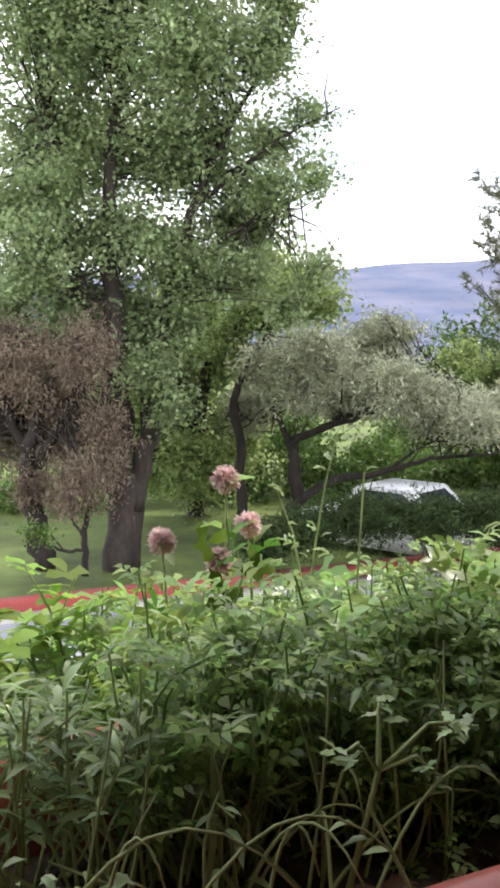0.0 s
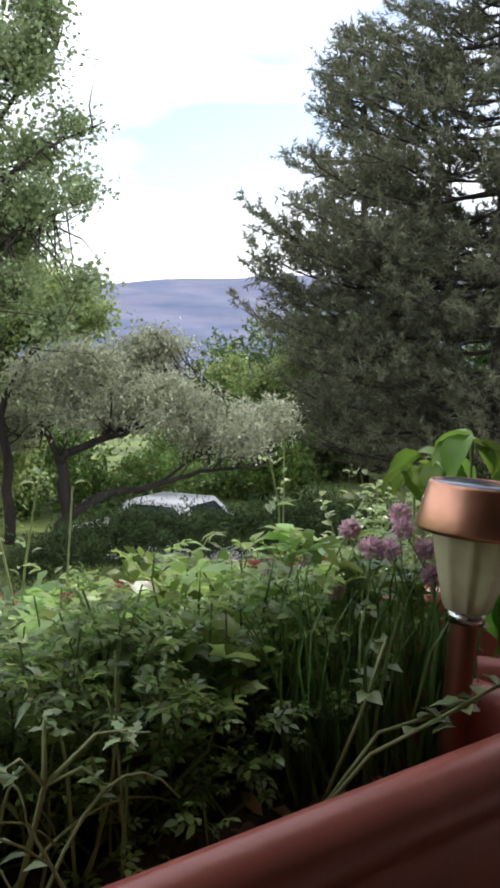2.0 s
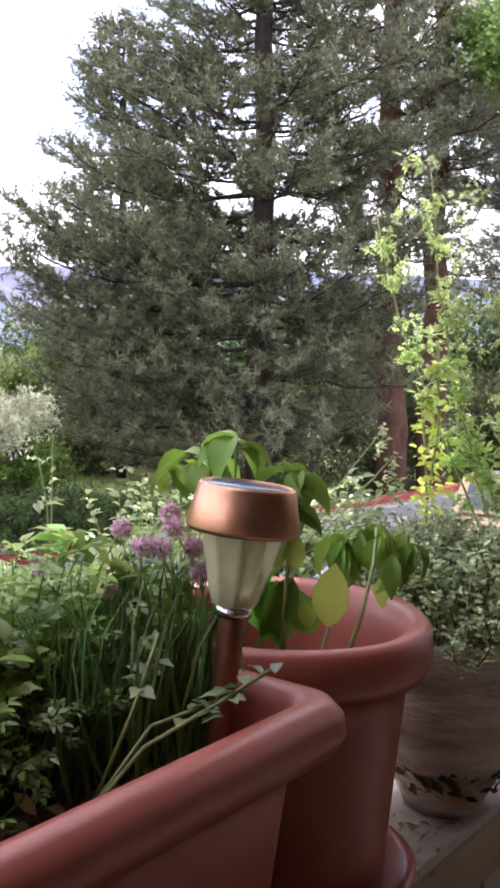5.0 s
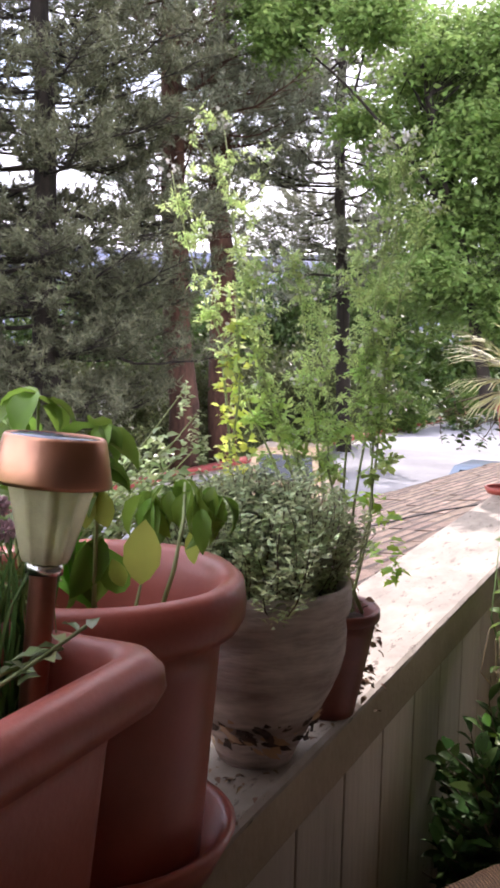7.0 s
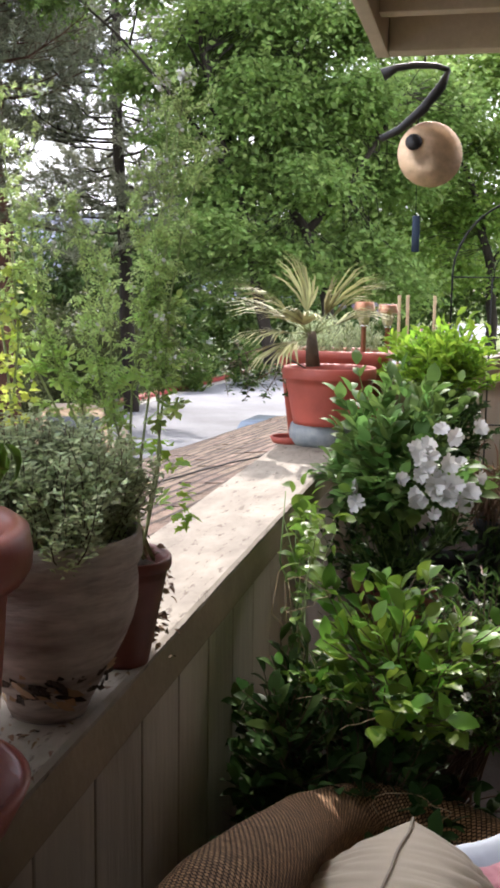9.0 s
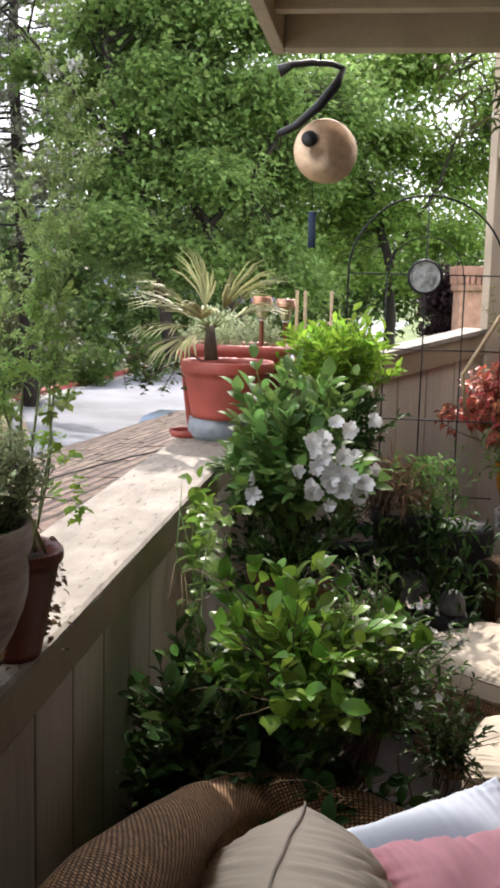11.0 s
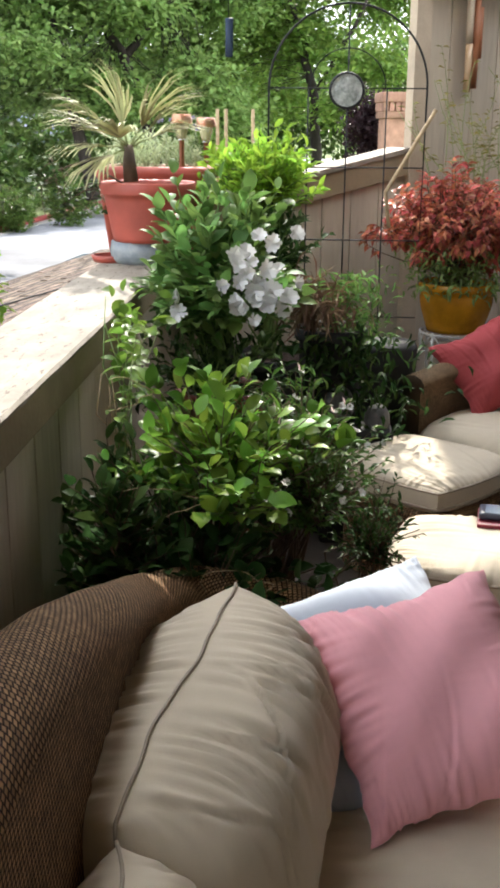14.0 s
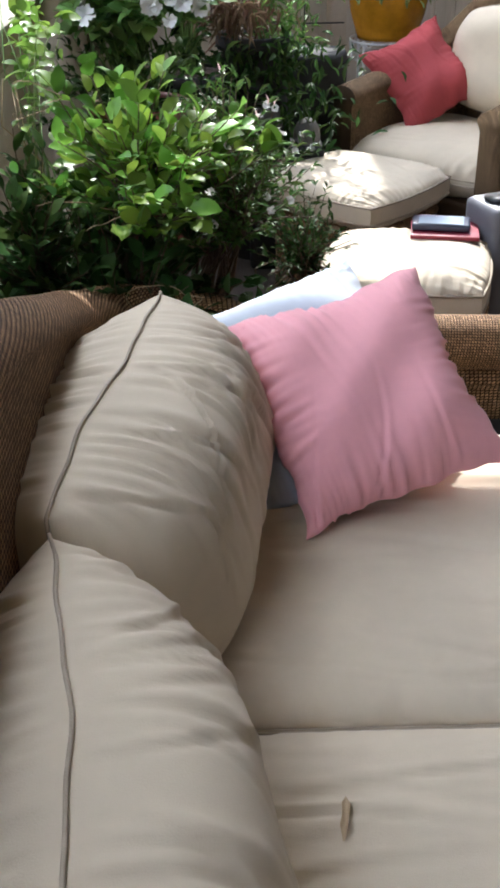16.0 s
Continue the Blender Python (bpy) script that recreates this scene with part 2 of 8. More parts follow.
# ---- materials ----
def mat(name, base, rough=0.6, metal=0.0, vary=0.15, scale=8.0, bump=0.2, bump_scale=60.0, second=None, fleck=0.0, island=0.0, glassy=0.0, through_light=0.0, sheen=0.0, random_ob=0.0, stretch=(1, 1, 1), coords="Object", flakes=None):
    """A surface with stains at one scale, grain at another and relief. second: a colour that the stains run to. island: how much single leaves or pieces differ."""
    m = bpy.data.materials.new(name)
    m.use_nodes = True
    n, l = m.node_tree.nodes, m.node_tree.links
    b = n["Principled BSDF"]
    b.inputs["Roughness"].default_value, b.inputs["Metallic"].default_value = rough, metal
    tc, mp = n.new("ShaderNodeTexCoord"), n.new("ShaderNodeMapping")
    mp.inputs["Scale"].default_value = stretch
    l.new(tc.outputs[coords], mp.inputs["Vector"])
    big, fine = n.new("ShaderNodeTexNoise"), n.new("ShaderNodeTexNoise")
    big.inputs["Scale"].default_value, big.inputs["Detail"].default_value, big.inputs["Roughness"].default_value = scale, 5.0, 0.6
    fine.inputs["Scale"].default_value, fine.inputs["Detail"].default_value = bump_scale, 4.0
    l.new(mp.outputs[0], big.inputs["Vector"])
    l.new(mp.outputs[0], fine.inputs["Vector"])
    ramp = n.new("ShaderNodeValToRGB")
    c2 = second or tuple(c * (1 - 1.6 * vary) for c in base)
    c1 = base if second else tuple(min(1, c * (1 + vary)) for c in base)
    ramp.color_ramp.elements[0].position, ramp.color_ramp.elements[1].position = 0.32, 0.68
    ramp.color_ramp.elements[0].color, ramp.color_ramp.elements[1].color = (*c2, 1), (*c1, 1)
    l.new(big.outputs["Fac"], ramp.inputs[0])
    col = ramp.outputs[0]
    if fleck:
        mx = n.new("ShaderNodeMix")
        mx.data_type, mx.blend_type = "RGBA", "OVERLAY"
        mx.inputs[0].default_value = fleck
        l.new(col, mx.inputs[6])
        l.new(fine.outputs["Fac"], mx.inputs[7])
        col = mx.outputs[2]
    if flakes:
        fm, fn, fr_, fx = n.new("ShaderNodeMapping"), n.new("ShaderNodeTexNoise"), n.new("ShaderNodeValToRGB"), n.new("ShaderNodeMix")
        fm.inputs["Scale"].default_value = (0.28, 1, 1)
        fn.inputs["Scale"].default_value, fn.inputs["Detail"].default_value, fn.inputs["Roughness"].default_value = 52.0, 7.0, 0.7
        fr_.color_ramp.elements[0].position, fr_.color_ramp.elements[1].position = 0.585, 0.62
        fx.data_type = "RGBA"
        fx.inputs[7].default_value = (*flakes, 1)
        l.new(tc.outputs[coords], fm.inputs["Vector"])
        l.new(fm.outputs[0], fn.inputs["Vector"])
        l.new(fn.outputs["Fac"], fr_.inputs[0])
        l.new(fr_.outputs[0], fx.inputs[0])
        l.new(col, fx.inputs[6])
        col = fx.outputs[2]
    if island or random_ob:
        if island:
            src = n.new("ShaderNodeNewGeometry").outputs["Random Per Island"]
        else:
            src = n.new("ShaderNodeObjectInfo").outputs["Random"]
        amount = island or random_ob
        hs = n.new("ShaderNodeHueSaturation")
        r1, r2, ml = n.new("ShaderNodeMapRange"), n.new("ShaderNodeMapRange"), n.new("ShaderNodeMath")
        r1.inputs[3].default_value, r1.inputs[4].default_value = 1 - amount, 1 + amount
        l.new(src, r1.inputs[0])
        ml.operation, ml.inputs[1].default_value = "MULTIPLY", 7.31
        fr = n.new("ShaderNodeMath")
        fr.operation = "FRACT"
        l.new(src, ml.inputs[0])
        l.new(ml.outputs[0], fr.inputs[0])
        l.new(fr.outputs[0], r2.inputs[0])
        r2.inputs[3].default_value, r2.inputs[4].default_value = 0.5 - 0.06 * amount, 0.5 + 0.05 * amount
        l.new(r1.outputs[0], hs.inputs["Value"])
        l.new(r2.outputs[0], hs.inputs["Hue"])
        l.new(col, hs.inputs["Color"])
        col = hs.outputs[0]
    l.new(col, b.inputs["Base Color"])
    if bump:
        bp = n.new("ShaderNodeBump")
        bp.inputs["Strength"].default_value, bp.inputs["Distance"].default_value = bump, 0.01
        l.new(fine.outputs["Fac"], bp.inputs["Height"])
        l.new(bp.outputs[0], b.inputs["Normal"])
    if sheen:
        b.inputs["Sheen Weight"].default_value = sheen
    if glassy:
        b.inputs["Transmission Weight"].default_value = glassy
    if through_light:
        tr, ad = n.new("ShaderNodeBsdfTranslucent"), n.new("ShaderNodeMixShader")
        ad.inputs[0].default_value = through_light
        l.new(col, tr.inputs["Color"])
        out = n["Material Output"]
        l.new(b.outputs[0], ad.inputs[1])
        l.new(tr.outputs[0], ad.inputs[2])
        l.new(ad.outputs[0], out.inputs["Surface"])
    return m


def leaf_mat(name, base, island=0.45, rough=0.45, through=0.35, scale=3.0, vary=0.25):
    m = mat(name, base, rough=rough, vary=vary, scale=scale, bump=0.0, island=island, through_light=through)
    m.node_tree.nodes["Principled BSDF"].inputs["Specular IOR Level"].default_value = 0.22
    return m


M_TERRA = mat("terracotta", (0.335, 0.082, 0.058), 0.42, vary=0.14, scale=5, bump=0.05, bump_scale=120, fleck=0.05)
M_TERRA_RED = mat("red_plastic_terracotta", (0.40, 0.08, 0.055), 0.5, vary=0.14, scale=6, bump=0.08, bump_scale=120)
# The nursery pot's own colour; on the deck pots it stands for shade.
M_TERRA_DARK = mat("dark_plastic_and_shaded_clay", (0.19, 0.052, 0.038), 0.45, vary=0.2, scale=9, bump=0.06)
M_WHITEPOT = mat("weathered_clay", (0.62, 0.57, 0.52), 0.85, scale=9, second=(0.25, 0.20, 0.17), bump=0.4, bump_scale=70, fleck=0.4, stretch=(0.45, 0.45, 2.2))
M_SOIL = mat("soil", (0.06, 0.040, 0.028), 0.95, vary=0.4, scale=40, bump=0.9, bump_scale=90, fleck=0.5)
M_COPPER = mat("brushed_copper", (0.60, 0.31, 0.20), 0.36, 1.0, vary=0.12, scale=5, bump=0.04, bump_scale=200)
M_COPPER_POST = mat("copper_tube", (0.30, 0.12, 0.075), 0.42, 0.8, vary=0.2, scale=10, bump=0.05, bump_scale=200)
M_LENS = mat("frosted_lens", (0.66, 0.62, 0.38), 0.22, vary=0.12, scale=30, bump=0.1, bump_scale=80, glassy=0.5)
M_SOLAR = mat("solar_cell", (0.10, 0.14, 0.22), 0.12, vary=0.1, scale=20, bump=0.0)
M_CHROME = mat("chrome", (0.7, 0.7, 0.68), 0.2, 1.0, vary=0.05, bump=0.0)
M_BOARD = mat("painted_board", (0.54, 0.47, 0.37), 0.7, vary=0.14, scale=3, bump=0.35, bump_scale=40, fleck=0.15, stretch=(1, 1, 0.15))
M_FASCIA = mat("tan_fascia_paint", (0.32, 0.25, 0.16), 0.6, vary=0.12, scale=4, bump=0.15, bump_scale=60, fleck=0.1)
M_CAP = mat("peeling_cream_paint", (0.35, 0.31, 0.25), 0.75, scale=9, second=(0.20, 0.17, 0.135), flakes=(0.13, 0.10, 0.075), bump=0.3, bump_scale=40, fleck=0.15, stretch=(0.5, 1, 1))
M_TRIM = mat("cream_trim_paint", (0.52, 0.43, 0.32), 0.6, vary=0.1, scale=5, bump=0.12, fleck=0.1)
M_SHINGLE = mat("asphalt_shingle", (0.19, 0.135, 0.098), 0.9, vary=0.25, scale=14, bump=0.6, bump_scale=220, fleck=0.4, random_ob=0.24)
M_SHINGLE_MASS = mat("asphalt_shingle_mass", (0.19, 0.135, 0.098), 0.9, vary=0.25, scale=14, bump=0.6, bump_scale=220, fleck=0.4, island=0.24)
# Dark granule colour that paints the shadow line of each course.
M_SHINGLE_BAND = mat("shadow_line_granules", (0.062, 0.045, 0.034), 0.9, vary=0.3, scale=14, bump=0.6, bump_scale=220, fleck=0.4)
M_ROAD = mat("worn_asphalt", (0.27, 0.278, 0.305), 0.85, vary=0.16, scale=0.35, bump=0.3, bump_scale=25, fleck=0.25)
M_CONCRETE = mat("kerb_concrete", (0.42, 0.40, 0.37), 0.85, vary=0.15, scale=2, bump=0.2)
M_KERB_RED = mat("red_kerb_paint", (0.37, 0.06, 0.05), 0.7, scale=1.2, second=(0.30, 0.055, 0.05), bump=0.2)
M_GRASS = mat("lawn", (0.11, 0.155, 0.03), 0.9, vary=0.35, scale=0.6, bump=0.8, bump_scale=18, fleck=0.4)
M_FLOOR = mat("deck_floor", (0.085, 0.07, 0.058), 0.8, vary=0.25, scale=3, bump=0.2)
M_CUSHION = mat("beige_canvas", (0.615, 0.527, 0.396), 0.85, vary=0.07, scale=4, bump=0.1, bump_scale=500, sheen=0.1)
M_PIPING = mat("piping_cord", (0.40, 0.335, 0.255), 0.8, vary=0.1, scale=20, bump=0.1)
M_PINK = mat("pink_cotton", (0.85, 0.40, 0.43), 0.85, vary=0.06, scale=5, bump=0.1, bump_scale=600, sheen=0.15)
M_WHITECLOTH = mat("pale_blue_white_cotton", (0.46, 0.51, 0.58), 0.85, vary=0.05, scale=5, bump=0.1, bump_scale=600)
M_REDCLOTH = mat("red_canvas", (0.36, 0.05, 0.055), 0.85, vary=0.1, scale=5, bump=0.1, bump_scale=500)
M_BLACKIRON = mat("black_iron", (0.025, 0.026, 0.028), 0.5, 0.6, vary=0.2, bump=0.1)
M_WHITEWIRE = mat("white_wire", (0.72, 0.72, 0.70), 0.45, vary=0.08, bump=0.05)
M_GLAZE = mat("ochre_glaze", (0.56, 0.25, 0.015), 0.22, vary=0.22, scale=7, bump=0.05)
M_BLUEGREY = mat("blue_grey_glaze", (0.17, 0.205, 0.235), 0.5, scale=14, second=(0.36, 0.38, 0.38), bump=0.2)
M_MEDAL = mat("pewter_medallion", (0.55, 0.57, 0.56), 0.4, 0.3, scale=40, second=(0.22, 0.24, 0.23), bump=0.8, bump_scale=60)
M_WOODSTICK = mat("bare_cane", (0.46, 0.34, 0.20), 0.7, vary=0.2, scale=20, bump=0.2)
M_WOODRED = mat("red_brown_wood", (0.34, 0.13, 0.06), 0.55, vary=0.2, scale=12, bump=0.15, stretch=(1, 1, 0.2))
M_WOODTAN = mat("turned_wood_disc", (0.48, 0.33, 0.20), 0.25, vary=0.15, scale=10, bump=0.1, stretch=(0.2, 1, 1))
M_BLACKWOOD = mat("black_lacquer", (0.012, 0.012, 0.014), 0.45, vary=0.2, bump=0.05)
M_BLUECHIME = mat("blue_metal_sail", (0.022, 0.042, 0.075), 0.4, 0.4, vary=0.2, bump=0.05)
M_BARK = mat("grey_bark", (0.062, 0.047, 0.040), 0.95, vary=0.35, scale=3, bump=1.0, bump_scale=14, fleck=0.4, stretch=(1, 1, 0.2))
M_BARK_DARK = mat("dark_bark", (0.035, 0.027, 0.022), 0.95, vary=0.35, scale=4, bump=0.9, bump_scale=16, fleck=0.3, stretch=(1, 1, 0.2))
M_BARK_PINE = mat("red_brown_pine_bark", (0.12, 0.058, 0.042), 0.95, vary=0.35, scale=2.5, bump=1.0, bump_scale=10, fleck=0.4, stretch=(1, 1, 0.3))
M_STEM = mat("green_stem", (0.13, 0.22, 0.05), 0.6, vary=0.25, scale=10, bump=0.1)
M_STEM_PALE = mat("pale_stem", (0.27, 0.33, 0.13), 0.6, vary=0.25, scale=10, bump=0.1)
M_STEM_BROWN = mat("brown_twig", (0.11, 0.075, 0.045), 0.8, vary=0.3, scale=15, bump=0.3)
M_PHONE = mat("dark_blue_case", (0.035, 0.045, 0.075), 0.35, vary=0.1, bump=0.0)
M_SCREEN = mat("glass_screen", (0.35, 0.42, 0.50), 0.08, vary=0.05, bump=0.0)
M_BOOKRED = mat("maroon_cover", (0.25, 0.02, 0.04), 0.5, vary=0.1, bump=0.05)
M_GREYPLASTIC = mat("grey_plastic", (0.13, 0.13, 0.145), 0.5, vary=0.1, bump=0.05)
M_CARTAN = mat("tan_car_paint", (0.42, 0.30, 0.18), 0.3, vary=0.05, scale=1, bump=0.0)
M_CARBLUE = mat("blue_grey_car_paint", (0.22, 0.28, 0.36), 0.25, vary=0.05, scale=1, bump=0.0)
M_CARWHITE = mat("white_van_paint", (0.75, 0.76, 0.77), 0.35, vary=0.05, scale=1, bump=0.0)
M_CARGLASS = mat("car_window", (0.03, 0.04, 0.05), 0.06, vary=0.05, bump=0.0)
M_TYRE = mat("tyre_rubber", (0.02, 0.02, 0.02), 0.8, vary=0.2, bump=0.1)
M_BRICKTAN = mat("tan_brick", (0.36, 0.20, 0.14), 0.85, vary=0.2, scale=8, bump=0.4, random_ob=0.15)
M_STONE = mat("grey_stone", (0.17, 0.165, 0.16), 0.85, vary=0.3, scale=6, bump=0.5)
# Distance haze is painted into this blue-grey base colour.
M_HILL = mat("haze_tinted_hillside", (0.085, 0.115, 0.20), 1.0, vary=0.3, scale=0.006, bump=0.0, second=(0.17, 0.175, 0.235), stretch=(1, 1, 6))
M_MAILBOX = mat("white_box_paint", (0.65, 0.66, 0.66), 0.6, vary=0.08, bump=0.05)

L_POPLAR = leaf_mat("poplar_leaf", (0.35, 0.44, 0.22), 0.28, through=0.5)
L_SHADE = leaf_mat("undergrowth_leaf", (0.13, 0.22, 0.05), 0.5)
L_OLIVE = leaf_mat("silver_leaf", (0.58, 0.60, 0.42), 0.3, 0.6, 0.4)
L_BROWN = leaf_mat("brown_feathery_leaf", (0.30, 0.235, 0.17), 0.4, 0.8, 0.25)
L_PINE = leaf_mat("pine_needle", (0.29, 0.31, 0.225), 0.4, 0.6, 0.3)
L_PINE2 = leaf_mat("pine_needle_grey", (0.155, 0.165, 0.10), 0.4, 0.6, 0.25)
L_JUNIPER = leaf_mat("juniper_spray", (0.045, 0.075, 0.022), 0.5, 0.7, 0.15)
L_ELM = leaf_mat("elm_leaf", (0.25, 0.38, 0.12), 0.26, 0.5, 0.55)
L_LIME = leaf_mat("lime_leaf", (0.32, 0.54, 0.065), 0.3, 0.45, 0.5)
L_WEED = leaf_mat("weed_leaf", (0.28, 0.42, 0.12), 0.45, 0.30, 0.5)
L_WEEDPALE = leaf_mat("grey_green_leaf", (0.33, 0.44, 0.20), 0.4, 0.30, 0.4)
L_CHIVE = leaf_mat("chive_blade", (0.10, 0.19, 0.05), 0.4, 0.45, 0.2)
L_YELLOW = leaf_mat("yellowing_leaf", (0.48, 0.56, 0.12), 0.25, 0.5, 0.5)
L_GLOSS = leaf_mat("glossy_leaf", (0.15, 0.285, 0.04), 0.55, 0.36, 0.3)
# Naturally dark leaves, and the shade painted low in the shrubs.
L_GLOSSDARK = leaf_mat("dark_leaf_and_shade", (0.045, 0.09, 0.025), 0.5, 0.48, 0.2)
L_THYME = leaf_mat("thyme_leaf", (0.50, 0.59, 0.35), 0.4, 0.6, 0.35)
L_PETUNIA = leaf_mat("soft_green_leaf", (0.16, 0.29, 0.075), 0.45, 0.5, 0.35)
L_RED = leaf_mat("red_nandina_leaf", (0.56, 0.17, 0.10), 0.5, 0.4, 0.3)
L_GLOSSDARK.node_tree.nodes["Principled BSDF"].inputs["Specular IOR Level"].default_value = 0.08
L_JASMINE = leaf_mat("jasmine_leaf", (0.085, 0.165, 0.035), 0.5, 0.45, 0.25)
for glossy in (L_WEED, L_WEEDPALE):
    glossy.node_tree.nodes["Principled BSDF"].inputs["Specular IOR Level"].default_value = 0.6
L_DRY = leaf_mat("dry_fern", (0.22, 0.14, 0.085), 0.4, 0.8, 0.2)
L_PALM = leaf_mat("palm_blade", (0.42, 0.42, 0.21), 0.4, 0.5, 0.25)
L_BAMBOO = leaf_mat("bamboo_leaf", (0.075, 0.10, 0.03), 0.4, 0.5, 0.3)
P_WHITE = leaf_mat("white_petal", (0.68, 0.67, 0.64), 0.08, 0.6, 0.12, vary=0.05)
P_MAUVE = leaf_mat("mauve_floret", (0.88, 0.60, 0.67), 0.25, 0.6, 0.35)
P_ROSE = leaf_mat("rose_floret", (0.90, 0.62, 0.60), 0.2, 0.6, 0.5)
P_LILAC = leaf_mat("lilac_floret", (0.42, 0.38, 0.58), 0.3, 0.6, 0.25)


def wicker_mat(name, base, dark):
    """Woven cane by the surface's own uv in metres."""
    m = bpy.data.materials.new(name)
    m.use_nodes = True
    n, l = m.node_tree.nodes, m.node_tree.links
    b = n["Principled BSDF"]
    b.inputs["Roughness"].default_value = 0.7
    b.inputs["Specular IOR Level"].default_value = 0.2
    uv, noise_t, ramp = n.new("ShaderNodeUVMap"), n.new("ShaderNodeTexNoise"), n.new("ShaderNodeValToRGB")
    uv.uv_map = "uv"
    brick = n.new("ShaderNodeTexBrick")
    brick.offset, brick.squash = 0.5, 1.0
    for key, value in (("Scale", 1.0), ("Mortar Size", 0.0021), ("Mortar Smooth", 0.8), ("Brick Width", 0.0078), ("Row Height", 0.0105), ("Bias", 0.0)):
        brick.inputs[key].default_value = value
    brick.inputs["Color1"].default_value, brick.inputs["Color2"].default_value = (*base, 1), (*(c * 0.55 for c in base), 1)
    brick.inputs["Mortar"].default_value = (*dark, 1)
    noise_t.inputs["Scale"].default_value = 9.0
    mx = n.new("ShaderNodeMix")
    mx.data_type, mx.blend_type = "RGBA", "OVERLAY"
    mx.inputs[0].default_value = 0.4
    bp = n.new("ShaderNodeBump")
    bp.inputs["Strength"].default_value, bp.inputs["Distance"].default_value = 1.0, 0.004
    inv = n.new("ShaderNodeMath")
    inv.operation, inv.inputs[0].default_value = "SUBTRACT", 1.0
    cut, lean, back = n.new("ShaderNodeSeparateXYZ"), n.new("ShaderNodeMath"), n.new("ShaderNodeCombineXYZ")
    lean.operation, lean.inputs[1].default_value = "MULTIPLY_ADD", 0.35      # strands slant across each row
    l.new(uv.outputs[0], cut.inputs[0])
    l.new(cut.outputs[0], lean.inputs[0])
    l.new(cut.outputs[1], lean.inputs[2])
    l.new(lean.outputs[0], back.inputs[0])
    l.new(cut.outputs[0], back.inputs[1])
    l.new(back.outputs[0], brick.inputs["Vector"])
    l.new(brick.outputs["Color"], mx.inputs[6])
    l.new(noise_t.outputs["Fac"], mx.inputs[7])
    l.new(mx.outputs[2], b.inputs["Base Color"])
    l.new(brick.outputs["Fac"], inv.inputs[1])
    l.new(inv.outputs[0], bp.inputs["Height"])
    l.new(bp.outputs[0], b.inputs["Normal"])
    return m


M_WICKER = wicker_mat("brown_wicker", (0.52, 0.305, 0.16), (0.030, 0.017, 0.010))
M_WICKER_TAN = wicker_mat("tan_wicker", (0.46, 0.30, 0.165), (0.05, 0.03, 0.016))
M_DISC = mat("spun_disc", (0.66, 0.47, 0.31), 0.36, 0.75, vary=0.12, scale=30, bump=0.03, bump_scale=200)
spin = M_DISC.node_tree.nodes.new("ShaderNodeTangent")
spin.direction_type, spin.axis = "RADIAL", "Z"
M_DISC.node_tree.links.new(spin.outputs[0], M_DISC.node_tree.nodes["Principled BSDF"].inputs["Tangent"])
M_DISC.node_tree.nodes["Principled BSDF"].inputs["Anisotropic"].default_value = 0.85
L_LIMEGREEN = leaf_mat("fresh_basil_leaf", (0.18, 0.31, 0.05), 0.3, 0.35, 0.4)
# For the unseen house wall: dark so that little light bounces back.
M_DARKWALL = mat("unseen_dark_siding", (0.10, 0.075, 0.055), 0.7, vary=0.2, scale=3, bump=0.3, stretch=(1, 1, 0.15))

# ---- large structure ----
GROUND = -2.5


def ground_sheet():
    xs = np.unique(np.concatenate([np.linspace(-900, -60, 12), np.linspace(-60, 140, 61), np.linspace(140, 2600, 20)]))
    ys = np.unique(np.concatenate([np.linspace(-900, -20, 10), np.linspace(-20, 90, 45), np.linspace(90, 3200, 30)]))
    X, Y = np.meshgrid(xs, ys, indexing="ij")
    Z = GROUND - 0.06 + 0.0 * X
    far = np.clip((Y - 40) / 400, 0, 1)
    Z = Z - 70 * far * far * (3 - 2 * far)
    Z += np.where(Y > 17, 0.12 * np.sin(X * 0.31) * np.sin(Y * 0.23), 0)
    return np.stack([X, Y, Z], -1).reshape(-1, 3), grid_faces(len(xs), len(ys))


tagged(part("ground", ground_sheet(), M_GRASS), "mown green lawn on falling ground", "ground", kind="structure")


def kerb_y(x):
    return 15.25 - 0.067 * x


def strip(x0, x1, a, b, z, n=60):
    x = np.linspace(x0, x1, n)
    v = np.concatenate([np.stack([x, kerb_y(x) + a, np.full(n, z)], 1), np.stack([x, kerb_y(x) + b, np.full(n, z)], 1)])
    return v, [(i, i + 1, n + i + 1, n + i) for i in range(n - 1)]


tagged(part("road", strip(-60, 160, -9.2, 0.0, GROUND + 0.0), M_ROAD), "worn pale grey asphalt road", "road", kind="structure")


def kerb_run(x0, x1, a, b, top):
    x = np.linspace(x0, x1, 60)
    sec = [(a, GROUND - 0.05), (a, top - 0.03), (a + 0.03, top), (b, top), (b, GROUND - 0.05)]
    v = np.stack([np.stack([x, kerb_y(x) + dy, np.full(60, z)], 1) for dy, z in sec], 1).reshape(-1, 3)
    return v, grid_faces(60, len(sec))


tagged(part("kerb_1", kerb_run(-60, 160, 0.0, 0.34, GROUND + 0.17), M_KERB_RED), "red painted concrete kerb along the road", "kerb", kind="structure")
tagged(part("gutter_1", kerb_run(-60, 160, -0.55, -0.002, GROUND + 0.012), M_CONCRETE), "pale concrete gutter beside the kerb", "gutter", kind="structure")


